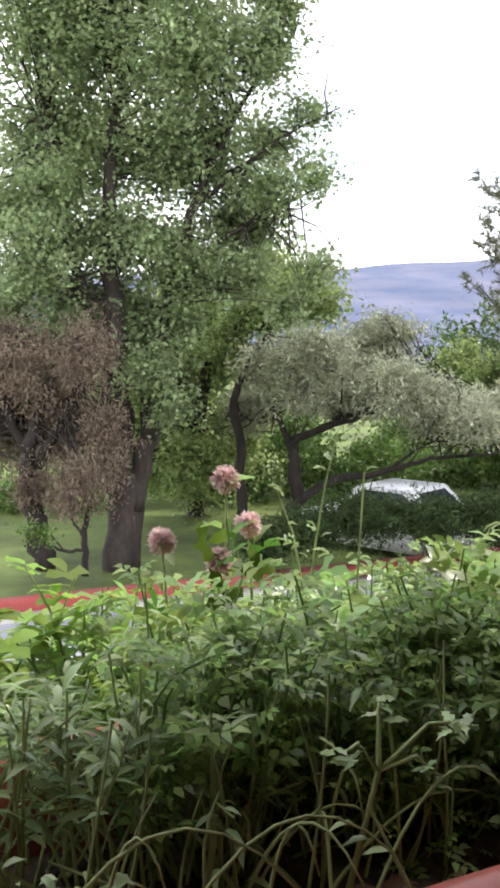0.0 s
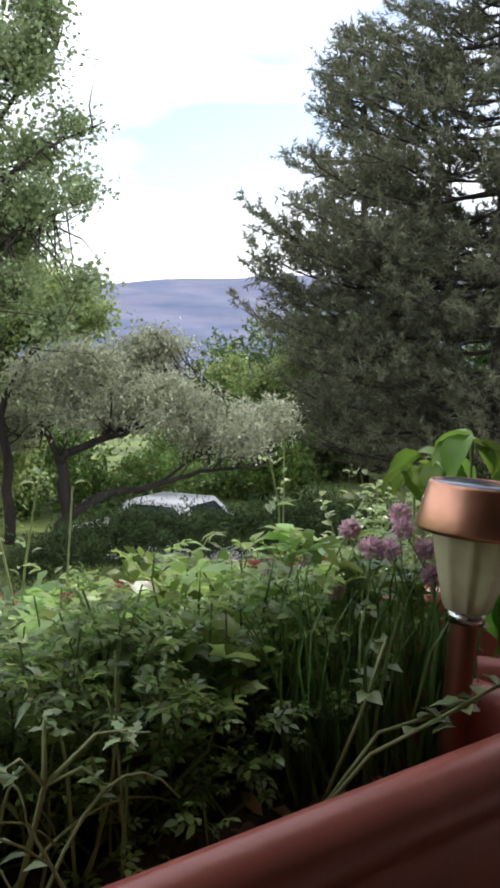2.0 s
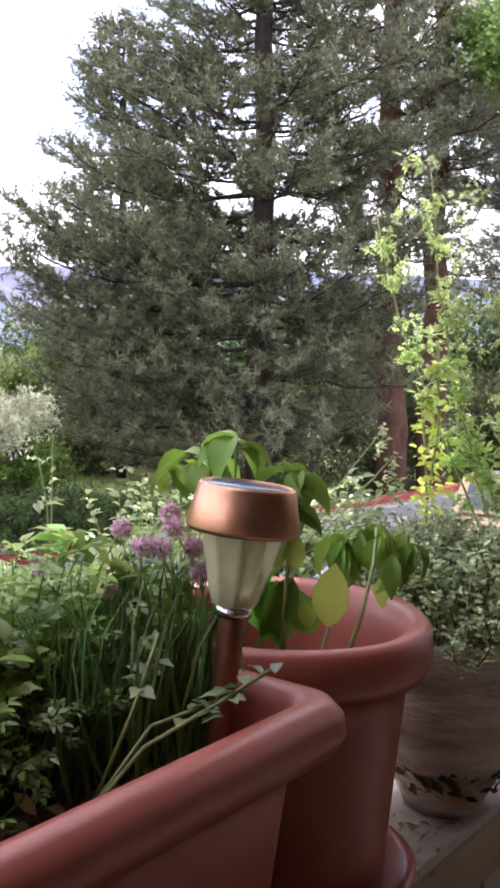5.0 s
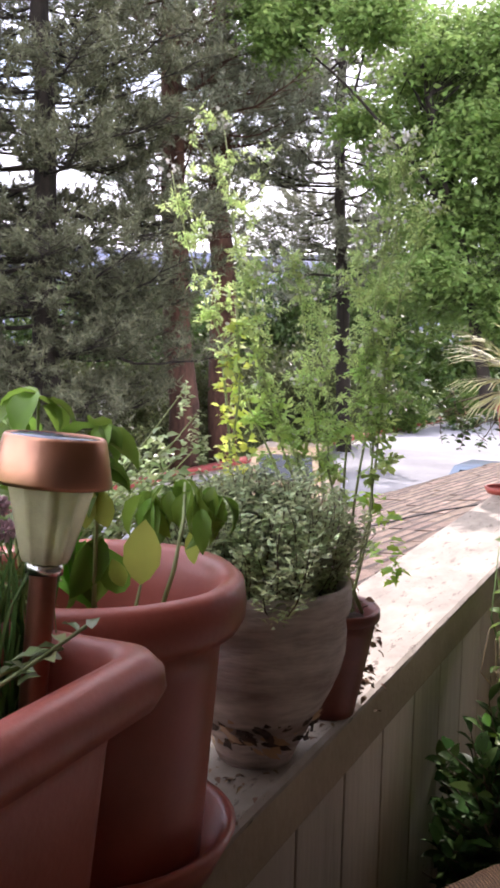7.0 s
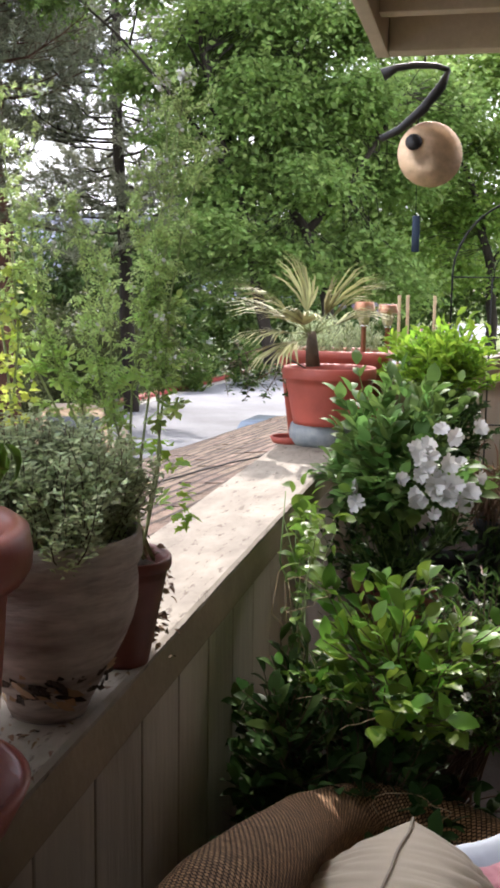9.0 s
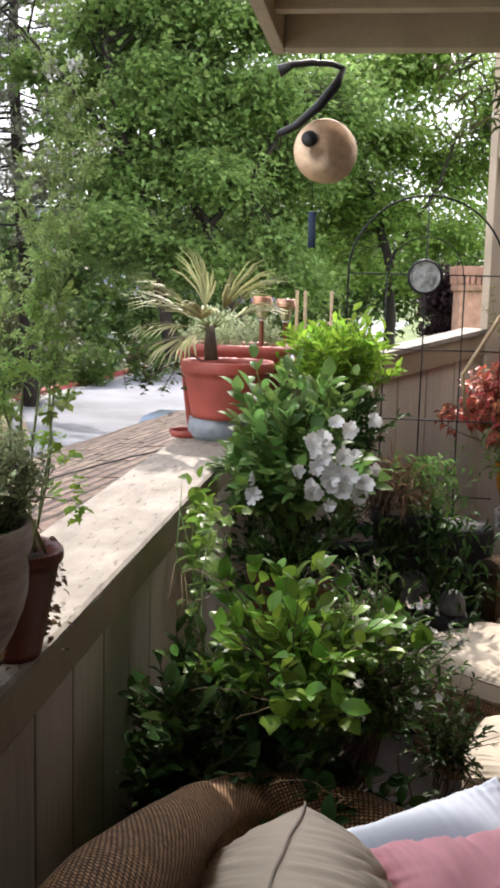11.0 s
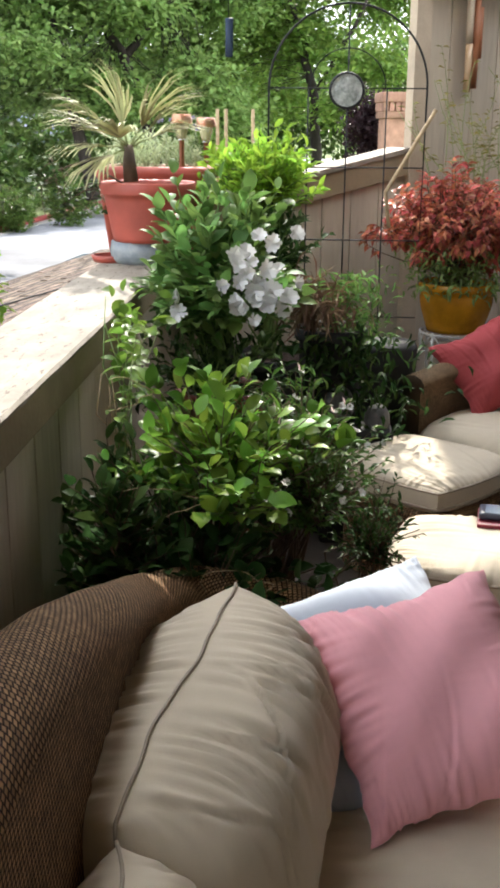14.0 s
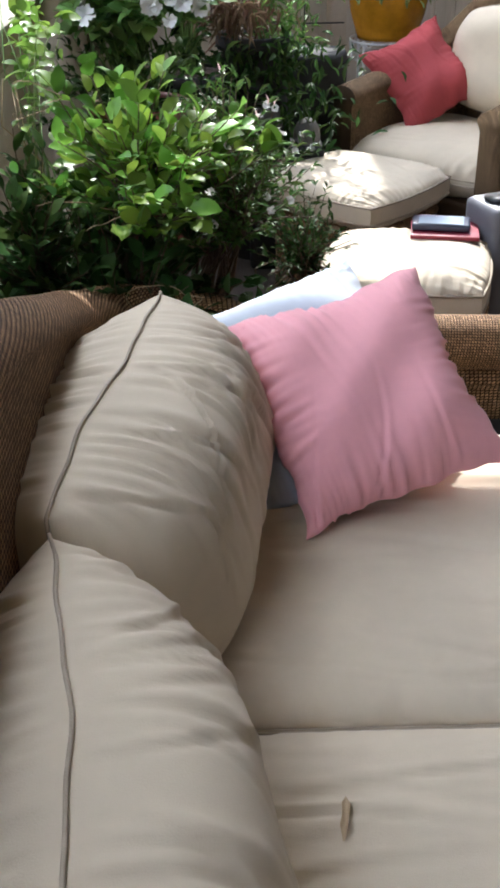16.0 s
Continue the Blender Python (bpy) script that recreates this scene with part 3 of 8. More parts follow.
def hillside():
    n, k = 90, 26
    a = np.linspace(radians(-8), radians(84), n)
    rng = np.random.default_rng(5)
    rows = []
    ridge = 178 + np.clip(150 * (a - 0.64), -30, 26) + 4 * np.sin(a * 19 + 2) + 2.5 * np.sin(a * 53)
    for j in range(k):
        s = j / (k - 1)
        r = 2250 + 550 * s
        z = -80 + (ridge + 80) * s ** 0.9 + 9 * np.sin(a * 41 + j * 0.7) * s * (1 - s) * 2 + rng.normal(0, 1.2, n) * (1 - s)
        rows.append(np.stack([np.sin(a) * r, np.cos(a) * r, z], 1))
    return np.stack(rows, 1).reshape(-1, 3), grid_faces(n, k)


tagged(part("backdrop", hillside(), M_HILL), "distant bare mountain ridge, tinted blue-grey for haze", "mountain", kind="structure")

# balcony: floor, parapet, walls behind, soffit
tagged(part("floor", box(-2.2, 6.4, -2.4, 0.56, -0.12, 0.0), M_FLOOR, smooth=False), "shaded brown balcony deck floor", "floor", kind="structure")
CAP_IN, CAP_OUT, CAP_Z = 0.50, 0.78, 1.06
parapet = tagged(new("wall_parapet"), "tan painted board parapet with a peeling cream cap", "wall", kind="structure")
part("core", box(-2.2, 4.95, 0.555, 0.74, -2.5, CAP_Z - 0.042), M_BOARD, parapet, smooth=False)


def cap_geo():
    """The cap board with slightly worn, uneven edges."""
    n, sec = 110, [(CAP_IN, -0.014), (CAP_IN, -0.006), (CAP_IN + 0.008, 0), (0.57, 0.001), (0.64, 0.0015), (0.71, 0.001), (CAP_OUT - 0.008, 0), (CAP_OUT, -0.008), (CAP_OUT, -0.04)]
    x = np.linspace(-2.2, 4.95, n)
    rng = np.random.default_rng(3)
    v = np.stack([np.stack([x, y + rng.normal(0, 0.0004, n), CAP_Z + z + rng.normal(0, 0.0003, n)], 1) for y, z in sec], 1)
    return v.reshape(-1, 3), grid_faces(n, len(sec))


part("cap", cap_geo(), M_CAP, parapet, "cream paint peeling off a wide wooden cap", smooth=False)
part("fascia", box(-2.2, 4.95, CAP_IN + 0.004, 0.53, 0.955, CAP_Z - 0.015, 0.003), M_FASCIA, parapet, "plain tan trim board", smooth=False)
for i in range(31):
    x = -2.17 + 0.228 * i
    part("board", box(x + 0.004, x + 0.224, 0.531, 0.553, 0.0, 0.9535, 0.002, 1), M_BOARD, parapet, smooth=False)

# the far wall stands askew, with a sill, a post and siding
FA, FB = Vector((4.68, 0.37)), Vector((5.58, -0.575))
F_ANG = math.degrees(math.atan2(FB.y - FA.y, FB.x - FA.x))
far_wall = tagged(new("wall_far"), "tan vertical board wall with a sloping white sill", "wall", kind="structure")
far_wall.matrix_world = pose(FA.x, FA.y, 0, 0, 0, F_ANG)
far_wall.empty_display_size = 0.1


def sill_z(s):
    return 1.293 + 0.161 * s


def sloped(s0, s1, y0, y1, lo, hi):
    v = [(s, y, f(s)) for f in (lo, hi) for s in (s0, s1) for y in (y0, y1)]
    return np.array(v), [(0, 2, 3, 1), (4, 5, 7, 6), (0, 4, 6, 2), (1, 3, 7, 5), (0, 1, 5, 4), (2, 6, 7, 3)]


for i in range(7):
    s0 = -0.12 + 0.2 * i
    part("board", sloped(s0 + 0.004, min(s0 + 0.196, 1.27), -0.02, 0.0, lambda s: 0.0, lambda s: sill_z(s) - 0.135), M_BOARD, far_wall, smooth=False)
part("fascia", sloped(-0.12, 1.272, -0.042, -0.001, lambda s: sill_z(s) - 0.132, lambda s: sill_z(s) - 0.02), M_FASCIA, far_wall, "tan trim board under the sill", smooth=False)
part("sill", sloped(-0.14, 1.272, -0.052, 0.10, lambda s: sill_z(s) - 0.019, lambda s: sill_z(s) + 0.004), M_CAP, far_wall, "sunlit white window sill", smooth=False)
part("core", sloped(-0.12, 1.272, 0.001, 0.12, lambda s: -2.5, lambda s: sill_z(s) - 0.02), M_BOARD, far_wall, smooth=False)
post = tagged(part("post", box(1.275, 1.395, -0.05, 0.0, 0.0, 2.9, 0.006), M_TRIM, smooth=False), "cream painted wooden post at an opening", "post", kind="structure")
post.matrix_world = far_wall.matrix_world
siding = tagged(new("wall_siding"), "tan vertical siding in the shade", "wall", kind="structure")
siding.matrix_world = far_wall.matrix_world
part("core", box(1.40, 3.6, 0.02, 0.07, -2.5, 2.9), M_BOARD, siding, smooth=False)
for i in range(11):
    s0 = 1.398 + 0.2 * i
    part("board", box(s0 + 0.004, s0 + 0.196, -0.006, 0.018, 0.0, 2.9, 0.002, 1), M_BOARD, siding, smooth=False)
brace = tagged(part("beam", box(1.28, 3.4, -0.20, -0.052, 2.36, 2.52, 0.008), M_TRIM, smooth=False), "cream painted bracket beam under the eaves", "beam", kind="structure")
brace.matrix_world = far_wall.matrix_world

for name, geo, words in (
    ("wall_house", box(-2.3, 7.4, -2.5, -2.4, -2.5, 3.0), "unseen dark brown house wall behind the seats, cutting bounced light"),
    # Never in view; its height is set by how much light it blocks.
    ("wall_end", box(-2.3, -2.2, -2.4, 0.5, -2.5, 2.6), "unseen tan end wall of the balcony, added to block light"),
):
    tagged(part(name, geo, M_BOARD if name == "wall_end" else M_DARKWALL, smooth=False), words, "wall", kind="structure")

SOF_X, SOF_Y, SOF_Z = 3.84, 0.38, 2.5
tagged(part("ceiling", box(-2.3, SOF_X - 0.001, -2.4, SOF_Y - 0.001, SOF_Z + 0.17, SOF_Z + 0.3), M_TRIM, smooth=False), "cream painted balcony ceiling panel", "ceiling", kind="structure")
for name, geo in (
    ("beam", box(-2.3, SOF_X, SOF_Y - 0.045, SOF_Y, SOF_Z, SOF_Z + 0.169, 0.004)),
    ("beam", box(SOF_X - 0.085, SOF_X - 0.001, -2.4, SOF_Y - 0.047, SOF_Z + 0.002, SOF_Z + 0.169, 0.004)),
    ("beam", box(SOF_X - 0.42, SOF_X - 0.36, -2.4, SOF_Y - 0.047, SOF_Z + 0.045, SOF_Z + 0.168, 0.004)),
    ("beam", box(SOF_X - 1.1, SOF_X - 1.04, -2.4, SOF_Y - 0.047, SOF_Z + 0.045, SOF_Z + 0.168, 0.004)),
):
    tagged(part(name, geo, M_TRIM, smooth=False), "cream painted wooden beam of the balcony roof", "beam", kind="structure")

# Out of view; added only to keep sun off the near pots.
tagged(part("unseen_overhang", box(-3.0, 4.1, -2.6, 0.70, 3.3, 3.46, 0.01), M_TRIM, smooth=False), "unseen cream overhang added to shade the pots and parapet", "roof", kind="structure")

# the lower roof outside the parapet
EAVE = Vector((7.62, 2.64, 0.30))
E_DIR = Vector((0.99, -0.14, 0.0)).normalized()
E_UP = (Vector((-E_DIR.y, E_DIR.x, 0.0)) * -1.0 + Vector((0, 0, 0.242))).normalized()
E_N = E_DIR.cross(-E_UP) * -1.0
if E_N.z < 0:
    E_N = -E_N


def on_roof(u, w, h=0.0):
    return EAVE + E_DIR * u + E_UP * w + E_N * h


def roof_slab(u0, u1, w0, w1, h0, h1):
    v = [tuple(on_roof(u, w, h)) for h in (h0, h1) for u in (u0, u1) for w in (w0, w1)]
    return np.array(v), [(0, 2, 3, 1), (4, 5, 7, 6), (0, 4, 6, 2), (1, 3, 7, 5), (0, 1, 5, 4), (2, 6, 7, 3)]


lower_roof = tagged(new("roof"), "sunlit brown asphalt shingle roof below the parapet", "roof", kind="structure")
deck_plan = [on_roof(-9.0, 0), on_roof(3.6, 0), Vector((11.2, 0.79, 0)), Vector((-1.6, 0.79, 0))]


def roof_z(x, y):
    """The height of the roof over a point of the plan."""
    return EAVE.z - (E_N.x * (x - EAVE.x) + E_N.y * (y - EAVE.y)) / E_N.z


deck_v = [(p.x, p.y, roof_z(p.x, p.y) + h) for h in (-0.12, -0.012) for p in deck_plan]
part("deck", (deck_v, [(3, 2, 1, 0), (4, 5, 6, 7)] + [(i, (i + 1) % 4, (i + 1) % 4 + 4, i + 4) for i in range(4)]), M_FASCIA, lower_roof, smooth=False)
part("gutter", roof_slab(-9.0, 3.6, -0.07, -0.002, -0.12, 0.004), M_TYRE, lower_roof, "dark metal eave edge", smooth=False)

# ---- seats ----
def shell(path, tops, z0=0.05, thick=0.09, roll=0.055, step=0.02, lean=0.0):
    """A woven wall that follows a plan path, with a rolled top edge; tops gives the height along it."""
    p = np.asarray(path, float)
    d = np.concatenate([[0], np.cumsum(np.linalg.norm(np.diff(p, axis=0), axis=1))])
    s = np.linspace(0, d[-1], int(d[-1] / step) + 2)
    q = np.stack([np.interp(s, d, p[:, 0]), np.interp(s, d, p[:, 1])], 1)
    for _ in range(10):
        q[1:-1] = (q[:-2] + q[1:-1] * 2 + q[2:]) / 4
    top = np.interp(s, np.linspace(0, d[-1], len(tops)), tops)
    for _ in range(8):
        top[1:-1] = (top[:-2] + top[1:-1] * 2 + top[2:]) / 4
    t = np.gradient(q, axis=0)
    t /= np.linalg.norm(t, axis=1)[:, None]
    nrm = np.stack([t[:, 1], -t[:, 0]], 1)
    verts, uvs, m = [], [], 0
    for i in range(len(s)):
        prof = [(0.0, z) for z in np.linspace(z0, top[i] - roll, 14)]
        prof += [(thick / 2 - (thick / 2 + 0.02) * math.cos(a), top[i] - roll + roll * math.sin(a)) for a in np.linspace(0.25, math.pi - 0.25, 10)]
        prof += [(thick, z) for z in np.linspace(top[i] - roll - 0.02, z0, 14)]
        run = 0.0
        m = len(prof)
        for j, (o, z) in enumerate(prof):
            if j:
                run += math.hypot(o - prof[j - 1][0], z - prof[j - 1][1])
            o += lean * max(0.0, z - 0.3)
            verts.append((q[i, 0] + nrm[i, 0] * o, q[i, 1] + nrm[i, 1] * o, z))
            uvs.append((s[i], run))
    f = grid_faces(len(s), m)
    f += [tuple(range(m)), tuple((len(s) - 1) * m + j for j in range(m))[::-1]]
    return np.array(verts), f, np.array(uvs)


def seam_wave(u, size):
    """How far a stitched seam wanders sideways along its length."""
    return size * (np.sin(3.1 * u + 0.4) + 0.45 * np.sin(7.3 * u + 1.1) + 0.2 * np.sin(17 * u))


def pillow(w, h, t, n=44, p=2.2, q=0.55, pinch=0.05, folds=0.006, seed=0, edge=0.0, sag=0.0, soft=0.0, lumps=0.08, ruffle=0.0, wander=0.0, reach=3.2, ends=1.0, creases=0, deep=0.004, pu=None):
    """A stuffed cushion in the xy plane: a knife edge if edge is 0, else a box edge that thick. Folds gather at its seams."""
    rng = np.random.default_rng(seed)
    g = np.sin(np.linspace(-np.pi / 2, np.pi / 2, n))
    U, V = np.meshgrid(g, g, indexing="ij")
    X = U * w / 2 * (1 - pinch * (1 - V * V) ** 1.0)
    Y = V * h / 2 * (1 - pinch * (1 - U * U) ** 1.0)
    X, Y = X * np.sqrt(1 - soft * V * V / 2), Y * np.sqrt(1 - soft * U * U / 2)
    wob = rng.uniform(0, 6.28, 4)
    X = X + ruffle * (np.sin(V * 5 + wob[0]) + 0.5 * np.sin(V * 17 + wob[1])) * np.abs(U) ** 6
    Y = Y + ruffle * (np.sin(U * 5 + wob[2]) + 0.5 * np.sin(U * 17 + wob[3])) * np.abs(V) ** 6
    shape = np.clip(1 - np.abs(U) ** (2 * (pu or p)), 0, 1) ** q * np.clip(1 - np.abs(V) ** (2 * p), 0, 1) ** q
    out = []
    for side in (1, -1):
        ph = rng.uniform(0, 6.28, 12)
        lump = sum(np.sin(U * a + V * b + c) for a, b, c in zip(rng.uniform(-6, 6, 5), rng.uniform(-6, 6, 5), ph)) / 5
        gather = np.zeros_like(U)
        for A, B, k in ((U, V, 0), (V, U, 4)):
            warp = 1.6 * np.sin(A * 4 + ph[k + 3]) + 1.2 * np.sin(B * 3 + A * 2 + ph[k])
            ridge = sum(g * (1 - 1.7 * np.abs(np.sin(A * c + warp * c / 19 + 1.3 * B + ph[k + j]))) * np.clip(np.sin(A * (2.3 + j) + ph[k + j] * 2) + 0.55, 0, 1) for j, (c, g) in enumerate(((17, 0.8), (31, 0.8), (53, 0.55))))
            wave = 1.5 * ridge + 0.35 * np.sin(A * 21 + 2.4 * np.sin(A * 5 + ph[k]) + 1.5 * np.sin(B * 4 + ph[k + 2]) + ph[k + 1]) + 0.8 * np.sin(A * 47 + 2.2 * np.sin(A * 9 + ph[k + 2]) + B * 5 + ph[k + 3])
            fall = np.exp(-(1 - np.abs(B)) * reach) * (0.55 + 0.45 * np.sin(A * 3 + ph[k + 2]))
            gather += wave * fall * (1.0 if k == 0 else ends)
        marks = np.zeros_like(U)
        for _ in range(creases):
            u0, dv, bow, ln, wd, amp = rng.uniform(-0.95, 0.95), rng.normal(0.12, 0.2), rng.normal(0, 0.12), rng.uniform(0.35, 1.3), rng.uniform(0.010, 0.030), rng.uniform(0.3, 1.0)
            run = (1.0 - V) if rng.uniform() < 0.75 else (1.0 + V)
            off = U - u0 - dv * run - bow * np.sin(run * 2.2)
            fade = np.clip(1.3 - run / ln, 0, 1) * np.clip(run * 5 + 0.3, 0, 1) * np.clip((1 - np.abs(U)) * 6, 0, 1)
            marks += amp * fade * (0.7 * np.exp(-((off - 1.7 * wd) / (1.6 * wd)) ** 2) - np.exp(-(off / wd) ** 2))
        Z = side * (edge / 2 + (t - edge) / 2 * shape * (1 + lumps * lump))
        Z -= sag * (1 - U * U) * (1 - V * V)
        base = np.stack([X, Y, Z], -1)
        nrm = np.cross(np.gradient(base, axis=0), np.gradient(base, axis=1))
        nrm = side * unit(nrm * np.sign(np.mean(nrm[..., 2])))
        base = base + nrm * ((folds * gather + deep * marks) * np.clip(shape * 5, 0, 1))[..., None]
        base[..., 2] += seam_wave(U, wander) * np.clip(V, 0, 1) ** 2
        f = grid_faces(n, n)
        out.append((base.reshape(-1, 3), f if side > 0 else [c[::-1] for c in f]))
    if edge:
        rim = [(i, 0) for i in range(n)] + [(n - 1, j) for j in range(1, n)] + [(i, n - 1) for i in range(n - 2, -1, -1)] + [(0, j) for j in range(n - 2, 0, -1)]
        a = np.array([out[0][0][i * n + j] for i, j in rim])
        b = np.array([out[1][0][i * n + j] for i, j in rim])
        mid = (a + b) / 2
        mid[:, :2] *= 1.012
        k = len(rim)
        v = np.stack([a, mid, b], 1).reshape(-1, 3)
        out.append((v, [(i * 3 + c, i * 3 + c + 1, ((i + 1) % k) * 3 + c + 1, ((i + 1) % k) * 3 + c) for i in range(k) for c in range(2)]))
    return join(*out)


def seam(w, h, z=0.0, r=0.0042, pinch=0.05, soft=0.0, wave=0.0):
    """A cord round the edge of a cushion."""
    a = np.linspace(-1, 1, 30)
    o = np.ones(30)
    x = np.concatenate([a, o, -a, -o])
    y = np.concatenate([-o, a, o, -a])
    px, py = x * w / 2 * (1 - pinch * (1 - y * y)), y * h / 2 * (1 - pinch * (1 - x * x))
    px, py = px * np.sqrt(1 - soft * y * y / 2), py * np.sqrt(1 - soft * x * x / 2)
    pts = np.stack([px, py, z + seam_wave(x, wave) * np.clip(y, 0, 1) ** 2], 1)
    keep = np.concatenate([[True], np.linalg.norm(np.diff(pts, axis=0), axis=1) > 1e-4])
    return tube(pts[keep], r, 6)


def frame_from(centre, right, up):
    """A pose whose x runs along right and whose y runs near up."""
    x = Vector(right).normalized()
    z = x.cross(Vector(up)).normalized()
    y = z.cross(x)
    m = Matrix.Identity(4)
    for i, c in enumerate((x, y, z)):
        m[0][i], m[1][i], m[2][i] = c
    m.translation = centre
    return m


def cushion_thing(name, label, category, material, m, w, h, t, group="", cord=None, **more):
    ob = thing(name, label, category, group)
    ob.matrix_world = m
    part("cover", pillow(w, h, t, **more), material, ob)
    if cord:
        e = more.get("edge", 0.0)
        for z in ((0.0,) if not e else (e / 2, -e / 2)):
            part("piping", seam(w * 1.010, h * 1.014, z, r=0.0027, pinch=more.get("pinch", 0.05), soft=more.get("soft", 0.0), wave=more.get("wander", 0.0)), cord, ob, "dark piping cord")
    return ob


sofa = thing("wicker_sofa", "brown wicker sofa with a rounded woven back", "sofa")
back_path = [(-0.75, 0.155), (1.5, 0.155), (1.9, 0.165), (2.1, 0.13), (2.185, 0.0), (2.19, -0.3), (2.19, -0.78)][::-1]
part("back", shell(back_path, [0.40, 0.41, 0.48, 0.60, 0.725, 0.84, 0.94, 1.0, 1.01, 0.96, 0.91, 0.88, 0.87, 0.87], thick=0.12, roll=0.08, lean=0.11), M_WICKER, sofa, "dark brown woven wicker back and arm")
arm_pts = np.array([(2.20, -0.86, 0.40), (2.21, -0.80, 0.425), (2.215, -0.70, 0.435), (2.22, -0.55, 0.44), (2.215, -0.40, 0.46), (2.20, -0.25, 0.52)])
arm_v, arm_f = tube(arm_pts, [0.045, 0.062, 0.066, 0.064, 0.06, 0.05], 20)
arm_uv = [(0.62 * j / 20, 0.17 * i) for i in range(6) for j in range(20)]
part("arm", (arm_v, arm_f, arm_uv), M_WICKER, sofa, "rolled woven arm end")
part("seat_frame", join(box(-0.75, 2.17, -0.74, 0.32, 0.1, 0.26, 0.02)), M_TYRE, sofa, "dark base under the cushions")
for x in (-0.7, 2.1):
    for y in (-0.7, 0.28):
        part("leg", box(x - 0.03, x + 0.03, y - 0.03, y + 0.03, 0.0, 0.1, 0.005), M_BLACKWOOD, sofa)
for x0 in (-0.4, 0.325, 1.05):
    cushion_thing("seat_cushion", "beige canvas sofa seat cushion with piping", "cushion", M_CUSHION, pose(x0 + 0.36 + (0.035 if x0 > 1 else 0), -0.33, 0.345), 0.713 + (0.07 if x0 > 1 else 0), 0.86, 0.175, "sofa seat cushions", M_PIPING,
                  n=110, p=4.0, q=0.5, pinch=0.0, folds=0.0022, lumps=0.22, creases=30, deep=0.009, edge=0.11, seed=int(x0 * 10) + 11)
for xc, yc, yaw_c, seed, soft_c, thick_c in ((0.70, 0.060, 11.0, 4, 0.3, 0.375), (1.425, 0.083, -8.0, 7, 0.3, 0.41), (-0.08, 0.03, 0.0, 9, 0.3, 0.38)):
    m = pose(xc, yc, 0.562 if seed == 7 else 0.55) @ pose(0, 0, 0, 84, 0, yaw_c)
    cushion_thing("back_cushion", "plump beige canvas back cushion with a piped edge", "cushion", M_CUSHION, m, 0.78, 0.42, thick_c, "sofa back cushions", M_PIPING, n=165 if seed < 9 else 50, p=1.5, q=0.5, pinch=0.0, folds=0.0007 if seed == 4 else 0.0014, soft=soft_c, lumps=0.07 if seed == 4 else 0.12, wander=0.008, reach=1.9, ends=0.2, creases=50, deep=0.0065 if seed == 4 else 0.0095, pu=1.2 if seed == 4 else 1.7, seed=seed)

PINK_M = frame_from((1.675, -0.314, 0.595), (0.348, -0.928, 0.134), (0.708, 0.354, 0.611))
cushion_thing("throw_pillow", "faded pink cotton throw pillow on the sofa", "pillow", M_PINK, PINK_M, 0.415, 0.43, 0.16, "throw pillows", n=120, p=1.6, q=0.7, pinch=0.09, folds=0.0042, lumps=0.30, ruffle=0.0055, reach=5.0, creases=12, deep=0.004, seed=21)
cushion_thing("throw_pillow", "pale bluish white throw pillow behind a pink one", "pillow", M_WHITECLOTH, PINK_M @ pose(-0.05, 0.095, -0.10, -6, 0, 5), 0.42, 0.44, 0.12, "throw pillows", n=90, p=1.8, q=0.6, pinch=0.05, folds=0.002, lumps=0.3, ruffle=0.002, seed=22)
# a dry leaf lying on the seat
leaf_part("dry_leaf", leaves([(0.86, -0.205, 0.437), (0.885, -0.21, 0.436)], [(0.9, -0.1, 0.05), (-0.9, 0.2, 0.03)], [(0, 0, 1), (0, 0.2, 1)], 0.05, 0.012, LEAF), M_WOODSTICK)
tagged(bpy.data.objects["dry_leaf"], "curled dry tan leaf on the sofa seat", "leaf")

armchair = thing("wicker_armchair", "tan wicker armchair with beige cushions", "armchair", at=(4.24, -0.985, 0), turn=-44)
part("back", shell([(-0.38, 0.33), (0.2, 0.33), (0.36, 0.24), (0.42, -0.05), (0.36, -0.34), (0.2, -0.43), (-0.38, -0.43)], [0.62, 0.64, 0.66, 0.72, 0.90, 0.95, 0.90, 0.72, 0.66, 0.64, 0.62], step=0.03), M_WICKER_TAN, armchair, "tan woven wicker back and arms")
part("seat_frame", box(-0.38, 0.4, -0.45, 0.35, 0.08, 0.27, 0.02), M_WICKER_TAN, armchair)
for x in (-0.36, 0.34):
    for y in (-0.43, 0.33):
        part("leg", box(x - 0.03, x + 0.03, y - 0.03, y + 0.03, 0.0, 0.08, 0.005), M_BLACKWOOD, armchair)
AC = armchair.matrix_world.copy()
cushion_thing("seat_cushion", "beige canvas armchair seat cushion", "cushion", M_CUSHION, AC @ pose(-0.06, -0.05, 0.345), 0.68, 0.69, 0.20, "armchair cushions", M_PIPING, n=80, p=2.4, q=0.5, pinch=0.0, folds=0.003, edge=0.02, soft=0.35, creases=12, deep=0.006, lumps=0.2, seed=31)
cushion_thing("back_cushion", "plump beige armchair back cushion", "cushion", M_CUSHION, AC @ pose(0.24, -0.10, 0.66, 78, 0, -90), 0.56, 0.42, 0.28, "armchair cushions", M_PIPING, n=60, p=1.8, q=0.5, pinch=0.0, soft=0.6, folds=0.003, seed=32)
